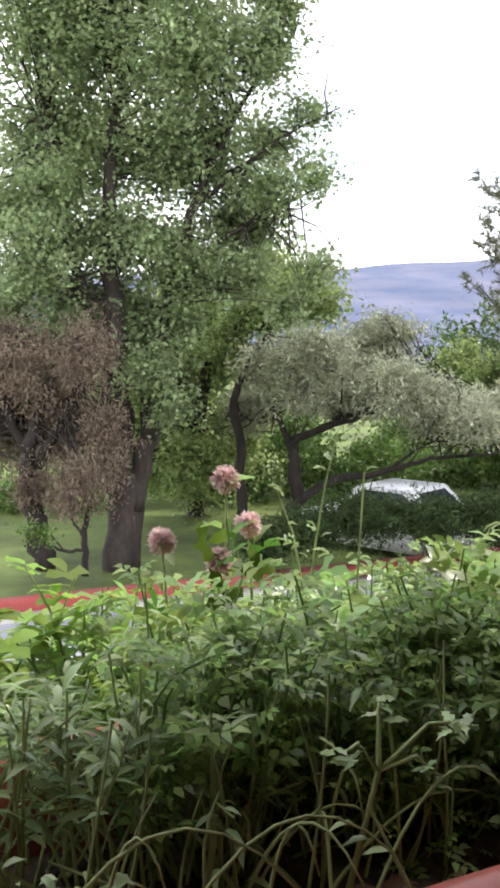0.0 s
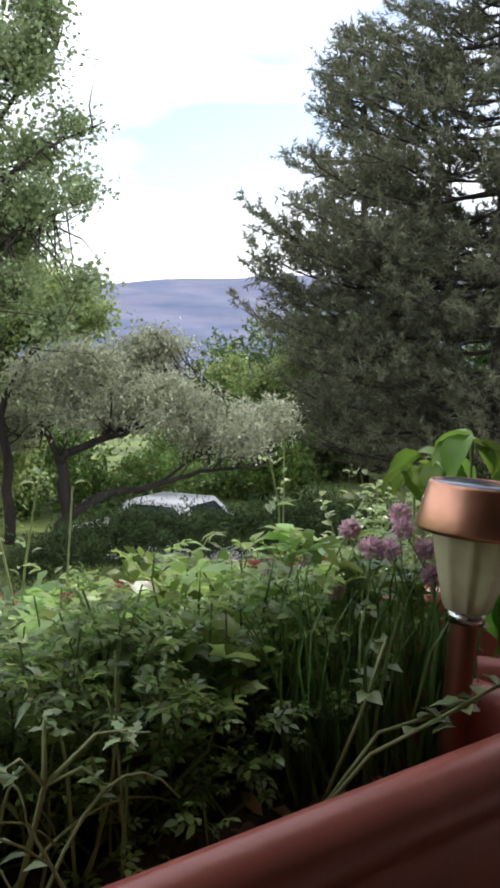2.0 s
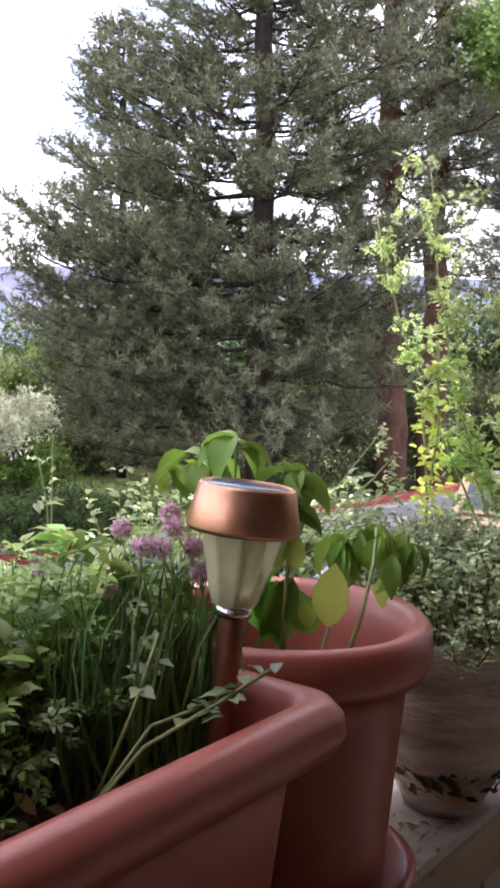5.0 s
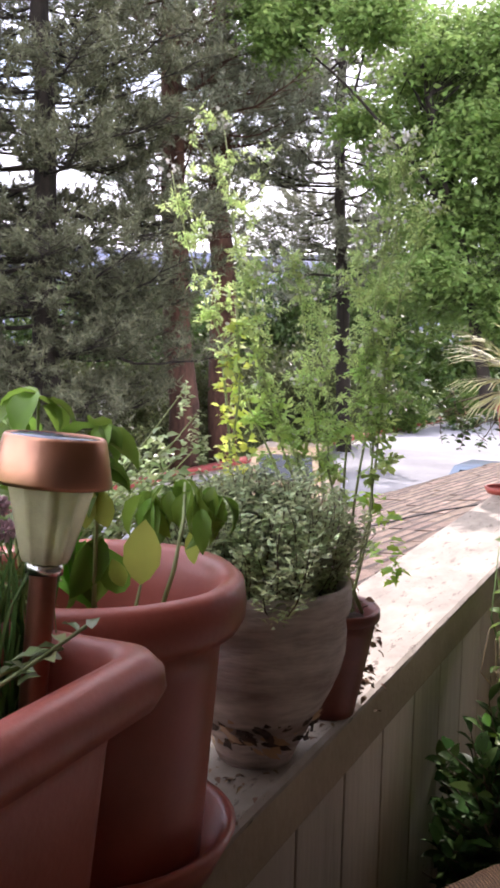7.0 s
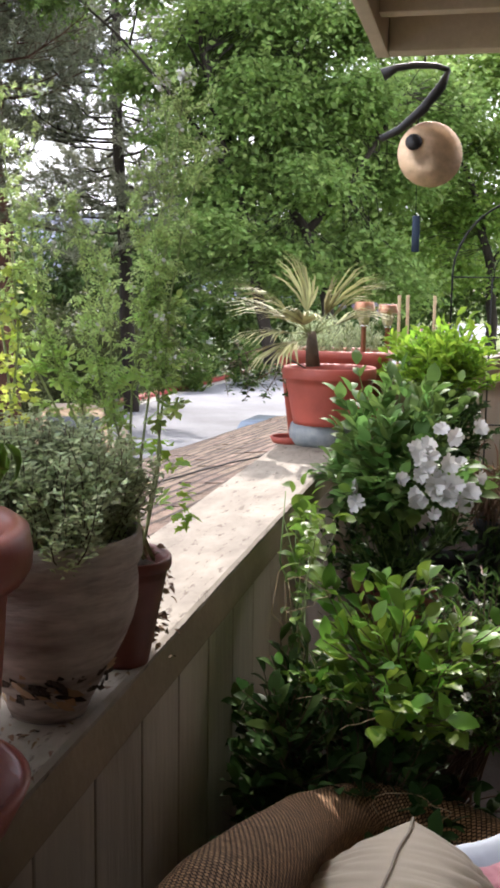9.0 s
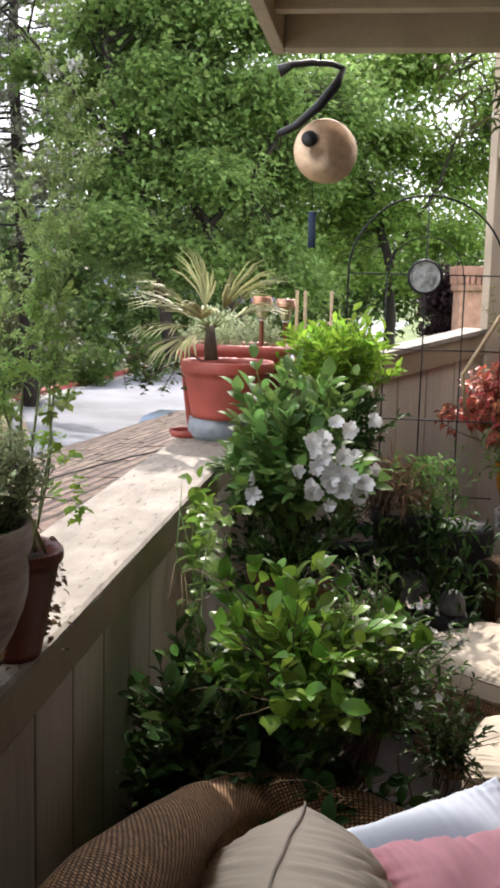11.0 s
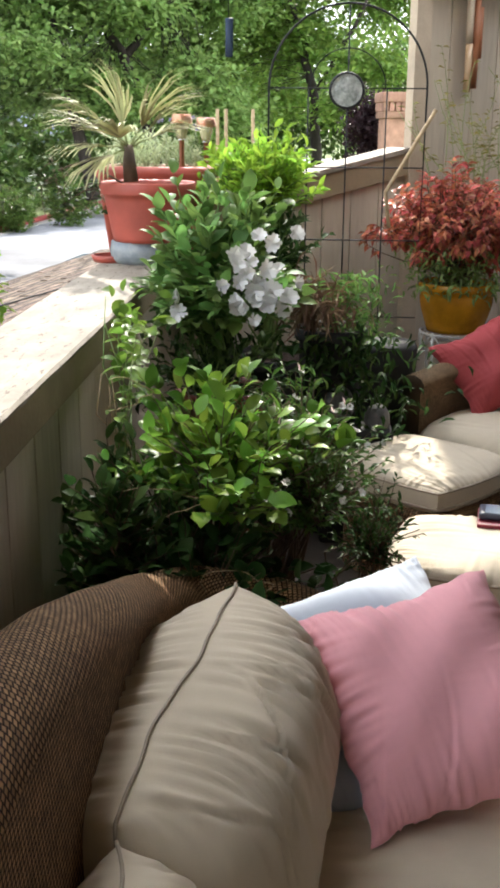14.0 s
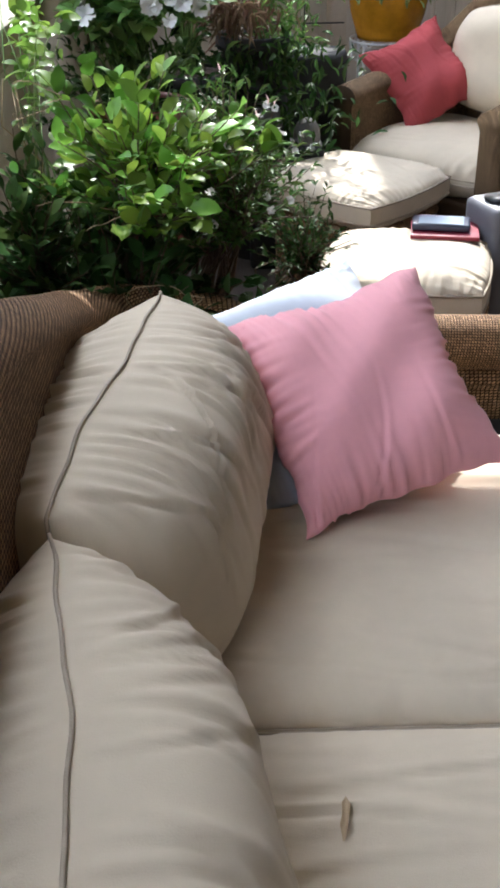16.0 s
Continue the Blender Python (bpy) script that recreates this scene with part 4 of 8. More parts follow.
cushion_thing("throw_pillow", "faded red canvas throw pillow in an armchair", "pillow", M_REDCLOTH, frame_from((4.37, -0.861, 0.612), (0.455, -0.832, 0.317), (0.481, 0.53, 0.698)), 0.40, 0.40, 0.15, "throw pillows", n=80, p=1.5, q=0.7, pinch=0.13, folds=0.0035, lumps=0.55, ruffle=0.005, creases=6, deep=0.007, seed=33)


def ottoman(at, turn, w, d, label, seed):
    ob = thing("wicker_ottoman", label, "ottoman", "ottomans", at=at, turn=turn)
    a = np.linspace(0, 2 * np.pi, 41)
    sq = [(math.copysign(abs(math.cos(t)) ** 0.45, math.cos(t)) * w / 2 * 0.95, math.copysign(abs(math.sin(t)) ** 0.45, math.sin(t)) * d / 2 * 0.95) for t in a]
    part("body", shell(sq[::-1], [0.31, 0.31], z0=0.0, thick=0.03, roll=0.03, step=0.03), M_WICKER, ob, "brown woven wicker base")
    c = part("cushion", moved(pillow(w, d, 0.15, n=100, p=2.4, q=0.5, pinch=0.0, creases=8, deep=0.005, folds=0.003, edge=0.05, soft=0.35, lumps=0.2, reach=2.4, seed=seed), pose(0, 0, 0.365)), M_CUSHION, ob, "beige canvas ottoman cushion")
    for z in (0.395, 0.335):
        part("piping", moved(seam(w * 1.004, d * 1.004, z, 0.004, pinch=0.0, soft=0.35), Matrix.Identity(4)), M_PIPING, c, "dark piping cord")
    return ob


ottoman((3.68, -0.52, 0.0), -43, 0.53, 0.54, "low wicker ottoman with a sunlit beige cushion", 41)
ottoman((2.84, -0.58, 0.0), -13, 0.47, 0.48, "low wicker ottoman carrying a phone and a notebook", 42)

book = thing("notebook", "maroon covered notebook on an ottoman", "book", at=(2.975, -0.71, 0.439), turn=-10)
part("cover", box(-0.07, 0.07, -0.1, 0.1, 0.0, 0.012, 0.002), M_BOOKRED, book)
part("pages", box(-0.066, 0.071, -0.096, 0.096, 0.003, 0.009), M_MAILBOX, book)
phone = thing("mobile_phone", "dark blue cased phone lying on a notebook", "phone", at=(2.985, -0.70, 0.452), turn=-12)
part("case", box(-0.045, 0.045, -0.085, 0.085, 0.0, 0.022, 0.007), M_PHONE, phone)
part("screen", box(-0.038, 0.038, -0.066, 0.066, 0.0221, 0.0235, 0.0005), M_SCREEN, phone, "grey glass screen reflecting the sky")
speaker = thing("portable_speaker", "dark grey plastic speaker on the floor by an ottoman", "speaker", at=(3.02, -0.88, 0.0), turn=20)
part("body", box(-0.09, 0.09, -0.07, 0.07, 0.0, 0.52, 0.03, 4), M_GREYPLASTIC, speaker)
part("grille", lathe([(0.0, 0.0), (0.045, 0.0), (0.05, 0.006), (0.0, 0.008)], 24), M_BLACKIRON, speaker).location = (0, 0, 0.521)

# ---- pots on the parapet ----
def pot(name, label, at, r_top, r_base, h, material, lip=0.02, lip_h=0.05, belly=0.0, soil=0.03, wobble=0.0, tilt=(0, 0), seg=48, band=True):
    """A round pot with a thick rolled lip, hollow inside, and its soil."""
    ob = thing(name, label, "flower pot", "flower pots", at=at, tilt=tilt)
    wall = 0.012 + 0.1 * lip
    prof = [(0.001, 0.0), (r_base, 0.0)]
    for k in np.linspace(0.1, 1.0, 8):
        prof.append((r_base + (r_top - lip - r_base) * k + belly * math.sin(math.pi * k ** 1.5), (h - lip_h) * k))
    prof += [(r_top - 0.3 * lip, h - lip_h), (r_top - 0.05 * lip, h - 0.8 * lip_h), (r_top, h - 0.5 * lip_h), (r_top - 0.12 * lip, h - 0.14 * lip_h), (r_top - 0.5 * lip, h), (r_top - 0.9 * lip - 0.004, h - 0.12 * lip_h), (r_top - lip - wall * 0.6, h - 0.45 * lip_h)]
    r_in = r_top - lip - wall
    prof += [(r_in, h - lip_h), (r_in * 0.9, h * 0.4), (0.001, h * 0.38)]
    part("body", lathe(prof, seg, wobble, 3), material, ob)
    part("soil", lathe([(r_in * 0.985, h - soil - 0.004), (r_in * 0.6, h - soil + 0.006), (0.002, h - soil + 0.002)], 28, 0.004, 5), M_SOIL, ob, "dark potting soil")
    return ob


def saucer(label, at, r, material, h=0.035):
    ob = thing("pot_saucer", label, "saucer", at=at)
    part("dish", lathe([(0.001, 0.0), (r * 0.86, 0.0), (r, h), (r - 0.008, h + 0.003), (r - 0.016, h), (r * 0.84, 0.008), (0.001, 0.008)], 40), material, ob)
    return ob


def rounded_trough(x0, x1, y0, y1, z0, z1, taper, lip, mat_, ob, round_=1.0):
    """A long planter with a fat rolled rim and sloping sides."""
    def ring(inset, z, rad, n=7):
        pts = []
        for cx, cy, a0 in ((x1 - inset - rad, y1 - inset - rad, 0), (x0 + inset + rad, y1 - inset - rad, 90), (x0 + inset + rad, y0 + inset + rad, 180), (x1 - inset - rad, y0 + inset + rad, 270)):
            pts += [(cx + rad * math.cos(radians(a0 + 90 * k / (n - 1))), cy + rad * math.sin(radians(a0 + 90 * k / (n - 1))), z) for k in range(n)]
        return pts
    h = z1 - z0
    rows = [(taper + lip, z0, 0.03), (lip + taper * 0.05 + 0.004, z1 - 0.085, 0.045), (lip + 0.002, z1 - 0.06, 0.045), (0.010, z1 - 0.052, 0.05), (0.001, z1 - 0.034, 0.055), (0.003, z1 - 0.016, 0.055), (0.013, z1 - 0.003, 0.05), (0.026, z1, 0.045), (0.038, z1 - 0.004, 0.04), (0.045, z1 - 0.02, 0.035), (0.05, z1 - 0.06, 0.032), (taper * 0.6 + 0.06, z0 + 0.02, 0.03)]
    k = len(ring(0, 0, 0.03))
    v = np.concatenate([np.array(ring(i, z, r * round_)) for i, z, r in rows])
    f = [(a * k + b, a * k + (b + 1) % k, (a + 1) * k + (b + 1) % k, (a + 1) * k + b) for a in range(len(rows) - 1) for b in range(k)]
    f += [tuple(range(k))[::-1], tuple((len(rows) - 1) * k + b for b in range(k))]
    part("body", (v, f), mat_, ob)


TR_Z = 1.415
trough = thing("trough_planter", "long terracotta plastic trough planter with a thick rim", "planter")
rounded_trough(-0.45, 0.842, 0.398, 0.755, CAP_Z + 0.001, TR_Z, 0.03, 0.036, M_TERRA, trough, 0.72)


def soil_bed(x0, x1, y0, y1, z):
    n, m = 60, 16
    X, Y = np.meshgrid(np.linspace(x0, x1, n), np.linspace(y0, y1, m), indexing="ij")
    rng = np.random.default_rng(8)
    return np.stack([X, Y, z + rng.normal(0, 0.005, X.shape)], -1).reshape(-1, 3), grid_faces(n, m)


part("soil", soil_bed(-0.39, 0.775, 0.458, 0.697, TR_Z - 0.075), M_SOIL, trough, "dark soil with plant litter")

pot("terracotta_pot", "round terracotta pot with a thick rolled lip", (1.035, 0.628, CAP_Z + 0.012), 0.185, 0.135, 0.345, M_TERRA, lip=0.028, lip_h=0.062, soil=0.085)
saucer("terracotta saucer under a round pot", (1.035, 0.628, CAP_Z + 0.001), 0.178, M_TERRA, 0.05)
white_pot = pot("clay_pot", "bulging whitewashed clay pot with worn dark patches", (1.405, 0.574, CAP_Z + 0.001), 0.140, 0.056, 0.275, M_WHITEPOT, lip=0.010, lip_h=0.045, belly=0.024, soil=0.03, wobble=0.006)
pot("nursery_pot", "slim dark red-brown plastic nursery pot, leaning", (1.626, 0.542, CAP_Z + 0.003), 0.078, 0.047, 0.185, M_TERRA_DARK, lip=0.006, lip_h=0.02, soil=0.02, tilt=(3, -1), seg=28)


def solar_lamp(at, tilt, s=1.0, label="copper solar path lamp with a frosted lens"):
    """A path lamp on a copper tube. Its foot is at the pose; the lens and the cap sit on the tube."""
    ob = thing("solar_lamp", label, "lamp", "solar lamps", at=at, tilt=tilt)
    part("tube", lathe([(0.012 * s, -0.12 * s), (0.012 * s, 0.152 * s)], 16), M_COPPER_POST, ob, "dull copper tube")
    part("collar", lathe([(0.001, 0.147 * s), (0.0165 * s, 0.147 * s), (0.0165 * s, 0.155 * s), (0.012 * s, 0.158 * s), (0.012 * s, 0.168 * s), (0.001, 0.168 * s)], 20), M_CHROME, ob, "chrome collar")
    a = np.linspace(0, 2 * np.pi, 60, endpoint=False)
    rows = []
    for r, z in ((0.019, 0.157), (0.022, 0.162), (0.027, 0.18), (0.0325, 0.202), (0.0365, 0.218), (0.037, 0.226)):
        rr = r * s * (1 - 0.085 * np.abs(np.sin(a * 5)) ** 0.6)
        rows.append(np.stack([rr * np.cos(a), rr * np.sin(a), np.full(60, z * s)], 1))
    part("lens", (np.concatenate(rows), [(i * 60 + j, i * 60 + (j + 1) % 60, (i + 1) * 60 + (j + 1) % 60, (i + 1) * 60 + j) for i in range(5) for j in range(60)]), M_LENS, ob, "ribbed frosted lens")
    part("cap", lathe([(0.034 * s, 0.2255 * s), (0.0495 * s, 0.2235 * s), (0.051 * s, 0.227 * s), (0.0435 * s, 0.262 * s), (0.042 * s, 0.2645 * s), (0.0395 * s, 0.2645 * s), (0.039 * s, 0.262 * s), (0.001, 0.262 * s)], 48), M_COPPER, ob, "brushed copper cap")
    part("solar_panel", lathe([(0.0385 * s, 0.2625 * s), (0.0385 * s, 0.2640 * s), (0.001, 0.2642 * s)], 40), M_SOLAR, ob, "dark glass solar panel reflecting sky")
    return ob


# painted leaf decoration round the foot of the clay pot
dec = np.random.default_rng(44)
for tint, count in (("dark", 54), ("orange", 26)):
    ang = dec.uniform(radians(150), radians(330), count)
    hz = dec.uniform(0.035, 0.085, count)
    rr = np.array([0.056 + (0.130 - 0.056) * (z / 0.23) + 0.024 * math.sin(math.pi * (z / 0.23) ** 1.5) + 0.0022 for z in hz])
    nr = np.stack([np.cos(ang), np.sin(ang), np.full(count, -0.45)], 1)
    tg = np.stack([-np.sin(ang), np.cos(ang), dec.normal(0, 0.6, count)], 1)
    flat_leaf = ([(x, y, 0) for x, y, z in LEAF[0]], LEAF[1])
    leaf_part("painted_leaf", leaves(np.stack([rr * np.cos(ang), rr * np.sin(ang), hz], 1), tg, nr, dec.uniform(0.018, 0.034, count), dec.uniform(0.010, 0.018, count), flat_leaf),
              M_SOIL if tint == "dark" else M_WOODTAN, white_pot, "faded painted leaf pattern")
solar_lamp((0.762, 0.511, 1.330), (3, 4), 1.04)

cap_litter = np.random.default_rng(91)
cl = np.stack([cap_litter.uniform(0.95, 1.8, 150), 0.505 + 0.1 * cap_litter.uniform(0, 1, 150) ** 0.7, np.full(150, CAP_Z + 0.004)], 1)
litter = leaf_part("leaf_litter", leaves(cl, cap_litter.normal(0, 1, (150, 3)) * [1, 1, 0.1], np.array([0, 0, 1.0]) + cap_litter.normal(0, 0.15, (150, 3)), cap_litter.uniform(0.006, 0.022, 150), cap_litter.uniform(0.003, 0.010, 150), LEAF), L_DRY)
tagged(litter, "dark dry leaf litter on the parapet cap", "leaf litter", kind="stuff")

# ---- plants of the trough ----
rng = np.random.default_rng(12)


def rnd(n, lo, hi):
    return rng.uniform(lo, hi, n)


def stems(bases, tips, bend, radius, seg=4, n=6):
    """Curved stalks from bases to tips. Returns the joined tubes and, for each stalk, its points."""
    out, lines = [], []
    for b, t, k in zip(bases, tips, bend):
        s = np.linspace(0, 1, n)[:, None]
        line = b + (t - b) * s + np.array(k) * (s * (1 - s) * 4)
        lines.append(line)
        out.append(tube(line, np.linspace(radius, radius * 0.45, n), seg, cap=False))
    return join(*out), lines


def along(lines, per, spread, start=0.25, jitter=0.006):
    """Leaf seats along stalks: places and outward ways."""
    P, W = [], []
    for line in lines:
        s = rnd(per, start, 1.0) * (len(line) - 1)
        i = np.minimum(s.astype(int), len(line) - 2)
        p = line[i] + (line[i + 1] - line[i]) * (s - i)[:, None]
        a = rnd(per, 0, 6.283)
        W.append(np.stack([np.cos(a), np.sin(a), rnd(per, *spread)], 1))
        P.append(p + rng.normal(0, jitter, (per, 3)))
    return np.concatenate(P), np.concatenate(W)


UPZ = np.array([0.0, 0.0, 1.0])


def leafy_clump(name, label, category, bases, heights, lean, leaf_len, leaf_w, per, leaf, stem, stem_r=0.0025, shape=LEAF, spread=(-0.2, 0.5), start=0.25, bend=0.02, parent=None, group=""):
    """A plant of many stalks with leaves all along them."""
    ob = parent or thing(name, label, category, group)
    n = len(bases)
    tips = bases + np.stack([rng.normal(0, lean, n), rng.normal(0, lean, n), heights], 1)
    geo, lines = stems(bases, tips, rng.normal(0, bend, (n, 3)), stem_r)
    part("stalk_tuft", geo, stem, ob)["kind"] = "stuff"
    P, W = along(lines, per, spread, start)
    ll = leaf_len * rnd(len(P), 0.5, 1.2)
    leaf_part("leaves", leaves(P, W, UPZ + rng.normal(0, 0.35, (len(P), 3)), ll, ll * leaf_w * rnd(len(P), 0.75, 1.2), shape), leaf, ob)
    return ob


def spots(n, x0, x1, y0, y1, z):
    return np.stack([rnd(n, x0, x1), rnd(n, y0, y1), np.full(n, z)], 1)


SOIL = TR_Z - 0.075
# chives: dense upright blades with mauve pompoms, near the lamp
chives = thing("chives", "clump of dark green chives with mauve flower heads", "herb")
b = spots(330, 0.62, 0.82, 0.52, 0.69, SOIL)
w = np.stack([rng.normal(0, 0.14, 330), rng.normal(0, 0.12, 330), np.ones(330)], 1)
leaf_part("blade_tuft", leaves(b, w, rng.normal(0, 1, (330, 3)), rnd(330, 0.10, 0.21), 0.004, BLADE), L_CHIVE, chives)


def pompoms(centres, r, n, petal, parent, label):
    for c in centres:
        d = unit(rng.normal(0, 1, (n, 3)))
        q = leaf_part("flower_head", leaves(c + d * r * 0.3, d + [0, 0, 0.25] + rng.normal(0, 0.2, d.shape), rng.normal(0, 1, d.shape), r * rnd(n, 0.5, 0.75), r * 0.32, LEAF), petal, parent, label)
        del q["kind"]


heads = np.array([(0.767, 0.640, 1.545), (0.795, 0.601, 1.563), (0.747, 0.594, 1.537), (0.757, 0.580, 1.536), (0.802, 0.575, 1.531), (0.800, 0.565, 1.509), (0.786, 0.589, 1.551), (0.734, 0.626, 1.494), (0.710, 0.689, 1.507)])
hb = heads * [1, 1, 0] + [0, 0, SOIL] + rng.normal(0, 0.02, (len(heads), 3)) * [1, 1, 0]
part("flower_stalk", stems(hb, heads, rng.normal(0, 0.01, (len(heads), 3)), 0.0022)[0], M_STEM, chives)
pompoms(heads, 0.0130, 140, P_MAUVE, chives, "mauve pompom flower heads")

# mixed weeds fill the trough, taller towards the outside
weeds = thing("trough_weeds", "dense mixed weeds and herbs growing in a trough", "weeds")
leafy_clump("", "", "", spots(100, 0.24, 0.72, 0.60, 0.71, SOIL), rnd(100, 0.09, 0.20), 0.03, 0.032, 1.0, 18, L_WEED, M_STEM, 0.002, FEATHER, (-0.2, 0.7), 0.5, parent=weeds)
leafy_clump("", "", "", spots(26, 0.74, 0.98, 0.66, 0.71, SOIL), rnd(26, 0.09, 0.20), 0.03, 0.040, 0.85, 14, L_WEED, M_STEM, 0.002, PARSLEY, (-0.2, 0.6), 0.3, parent=weeds)
leafy_clump("", "", "", spots(34, 0.48, 0.74, 0.63, 0.71, SOIL), rnd(34, 0.08, 0.19), 0.03, 0.046, 0.85, 12, L_WEED, M_STEM, 0.002, PARSLEY, (-0.2, 0.6), 0.45, parent=weeds)
leafy_clump("", "", "", spots(36, 0.40, 0.72, 0.555, 0.62, SOIL), rnd(36, 0.03, 0.085), 0.03, 0.026, 1.0, 10, L_WEED, M_STEM, 0.0016, FEATHER, (-0.2, 0.6), 0.4, parent=weeds)
leafy_clump("", "", "", spots(60, 0.08, 0.46, 0.60, 0.70, SOIL), rnd(60, 0.07, 0.15), 0.045, 0.028, 0.26, 26, L_WEEDPALE, M_STEM_PALE, 0.0018, DROOP, (0.0, 0.8), 0.55, parent=weeds)
leafy_clump("", "", "", spots(30, 0.31, 0.46, 0.66, 0.72, SOIL), rnd(30, 0.11, 0.16), 0.03, 0.028, 0.24, 16, leaf_mat("pale_weed_leaf", (0.42, 0.52, 0.30), 0.28, through=0.4), M_STEM_PALE, 0.0018, DROOP, (0.0, 0.8), 0.5, parent=weeds)
leafy_clump("", "", "", spots(12, 0.05, 0.45, 0.50, 0.58, SOIL), rnd(12, 0.05, 0.10), 0.05, 0.022, 0.4, 9, L_WEEDPALE, M_STEM_PALE, 0.0024, DROOP, (-0.3, 0.5), 0.6, 0.04, parent=weeds)
upright = spots(90, 0.02, 0.50, 0.55, 0.66, SOIL)
part("bare_stalk", stems(upright, upright + np.stack([rng.normal(0, 0.018, 90), rng.normal(0, 0.018, 90), rnd(90, 0.07, 0.17)], 1), rng.normal(0, 0.006, (90, 3)), 0.0017)[0], M_STEM_PALE, weeds)["kind"] = "stuff"
crown_stalk = np.array([0.345, 0.53, SOIL])
fan = [np.array(q) for q in ((0.373, 0.53, 1.435), (0.436, 0.525, 1.459), (0.411, 0.515, 1.43), (0.338, 0.52, 1.457), (0.379, 0.54, 1.477))]
part("crown_stalk", join(*[tube([crown_stalk, fan[0], fan[0] * 0.4 + q * 0.6 + UPZ * 0.012, q], [0.0024, 0.002, 0.0014, 0.0008], 6) for q in fan[1:]]), M_STEM_PALE, weeds, "pale forking stalk cut back in the front")
fp_, fw_ = along([np.stack([fan[0], q]) for q in fan[1:]], 7, (-0.3, 0.5), 0.75, 0.004)
leaf_part("wilted_leaves", leaves(fp_, fw_, UPZ + rng.normal(0, 0.3, fp_.shape), 0.019, 0.008, LOBED), L_WEEDPALE, weeds)
arcs = []
for k in range(22):
    b0 = np.array([rng.uniform(0.02, 0.42), rng.uniform(0.50, 0.62), SOIL])
    dx, dy, hh = rng.normal(0.02, 0.07), rng.uniform(-0.06, 0.03), rng.uniform(0.07, 0.15)
    q = np.linspace(0, 1, 9)[:, None]
    arcs.append(tube(b0 + np.array([dx, dy, 0]) * q * 1.6 + np.array([0, 0, 1.0]) * hh * (2.4 * q - 1.9 * q * q), np.linspace(0.0016, 0.0007, 9), 5))
part("arching_stalk", join(*arcs), M_STEM_PALE, weeds)
bb = spots(12, -0.1, 0.35, 0.53, 0.64, SOIL)
bw = np.stack([rng.normal(0, 0.6, 12), rng.normal(0, 0.3, 12), rnd(12, 0.6, 1.0)], 1)
leaf_part("arching_blades", leaves(bb, bw, UPZ + rng.normal(0, 0.2, (12, 3)), rnd(12, 0.12, 0.2), 0.006, BLADE), L_WEEDPALE, weeds)
lb = spots(130, 0.1, 0.72, 0.462, 0.55, SOIL + 0.006)
leaf_part("litter", leaves(lb, rng.normal(0, 1, (130, 3)) * [1, 1, 0.25], UPZ + rng.normal(0, 0.3, (130, 3)), rnd(130, 0.012, 0.034), rnd(130, 0.006, 0.016), LEAF), leaf_mat("trough_litter", (0.33, 0.23, 0.15), 0.5, 0.8, 0.2), weeds, "dry leaf litter")

# taller weeds and a lime-leaved plant behind the trough stand in a pot on the lower roof
pot("terracotta_pot", "terracotta pot of weeds outside the parapet", (1.25, 1.02, 0.925), 0.15, 0.12, 0.30, M_TERRA, soil=0.03)
back_tray = thing("weed_tub", "wide terracotta tub of weeds outside the parapet", "planter")
rounded_trough(-0.30, 1.02, 0.80, 1.15, 0.965, 1.25, 0.05, 0.016, M_TERRA, back_tray)
tall = thing("tall_weeds", "tall leafy weeds with a few seed stalks", "weeds")
leafy_clump("", "", "", spots(190, 0.12, 1.0, 0.84, 1.1, 1.2), rnd(190, 0.13, 0.245), 0.03, 0.042, 1.0, 14, L_WEED, M_STEM, 0.0022, FEATHER, (-0.3, 0.6), 0.45, parent=tall)
leafy_clump("", "", "", spots(120, 0.3, 1.0, 0.84, 1.05, 1.2), rnd(120, 0.13, 0.245), 0.035, 0.052, 0.85, 11, L_WEED, M_STEM, 0.0022, PARSLEY, (-0.3, 0.6), 0.4, parent=tall)
leafy_clump("", "", "", spots(40, 0.3, 0.95, 0.86, 1.05, 1.2), rnd(40, 0.18, 0.265), 0.03, 0.04, 0.3, 16, L_WEEDPALE, M_STEM_PALE, 0.0022, DROOP, (0.0, 0.9), 0.45, parent=tall)
leafy_clump("", "", "", spots(5, 0.5, 0.9, 0.86, 1.05, 1.2), rnd(5, 0.34, 0.42), 0.02, 0.022, 0.4, 10, L_WEEDPALE, M_STEM_PALE, 0.0025, LEAF, (0.2, 0.9), 0.5, parent=tall)
leafy_clump("lime_herb", "pale lime green broad-leaved herb", "herb", spots(48, 0.10, 0.36, 0.82, 1.02, 1.22), rnd(48, 0.12, 0.29), 0.03, 0.05, 0.8, 11, leaf_mat("celery_leaf", (0.26, 0.40, 0.08), 0.4, 0.4, 0.5), M_STEM_PALE, shape=PARSLEY, spread=(-0.2, 0.6), start=0.5)

# pink clover-like heads on tall stalks
clover = thing("pink_clover", "tall stalks with fluffy rose pink flower heads", "flower")
ch = np.array([(0.445, 0.90, 1.575), (0.475, 0.91, 1.525), (0.38, 0.91, 1.517), (0.43, 0.885, 1.497)])
cb = ch * [1, 1, 0] + [0.0, -0.03, 1.22]
part("flower_stalk", stems(cb, ch, rng.normal(0, 0.012, (4, 3)), 0.003)[0], M_STEM_PALE, clover)
pompoms(ch, 0.0165, 190, P_ROSE, clover, "fluffy rose pink heads")
cp, cw = along([np.linspace(a, t, 6) for a, t in zip(cb, ch)], 5, (0.2, 0.9), 0.4)
leaf_part("leaves", leaves(cp, cw, UPZ + rng.normal(0, 0.3, cp.shape), 0.036, 0.016, LEAF), L_WEED, clover)
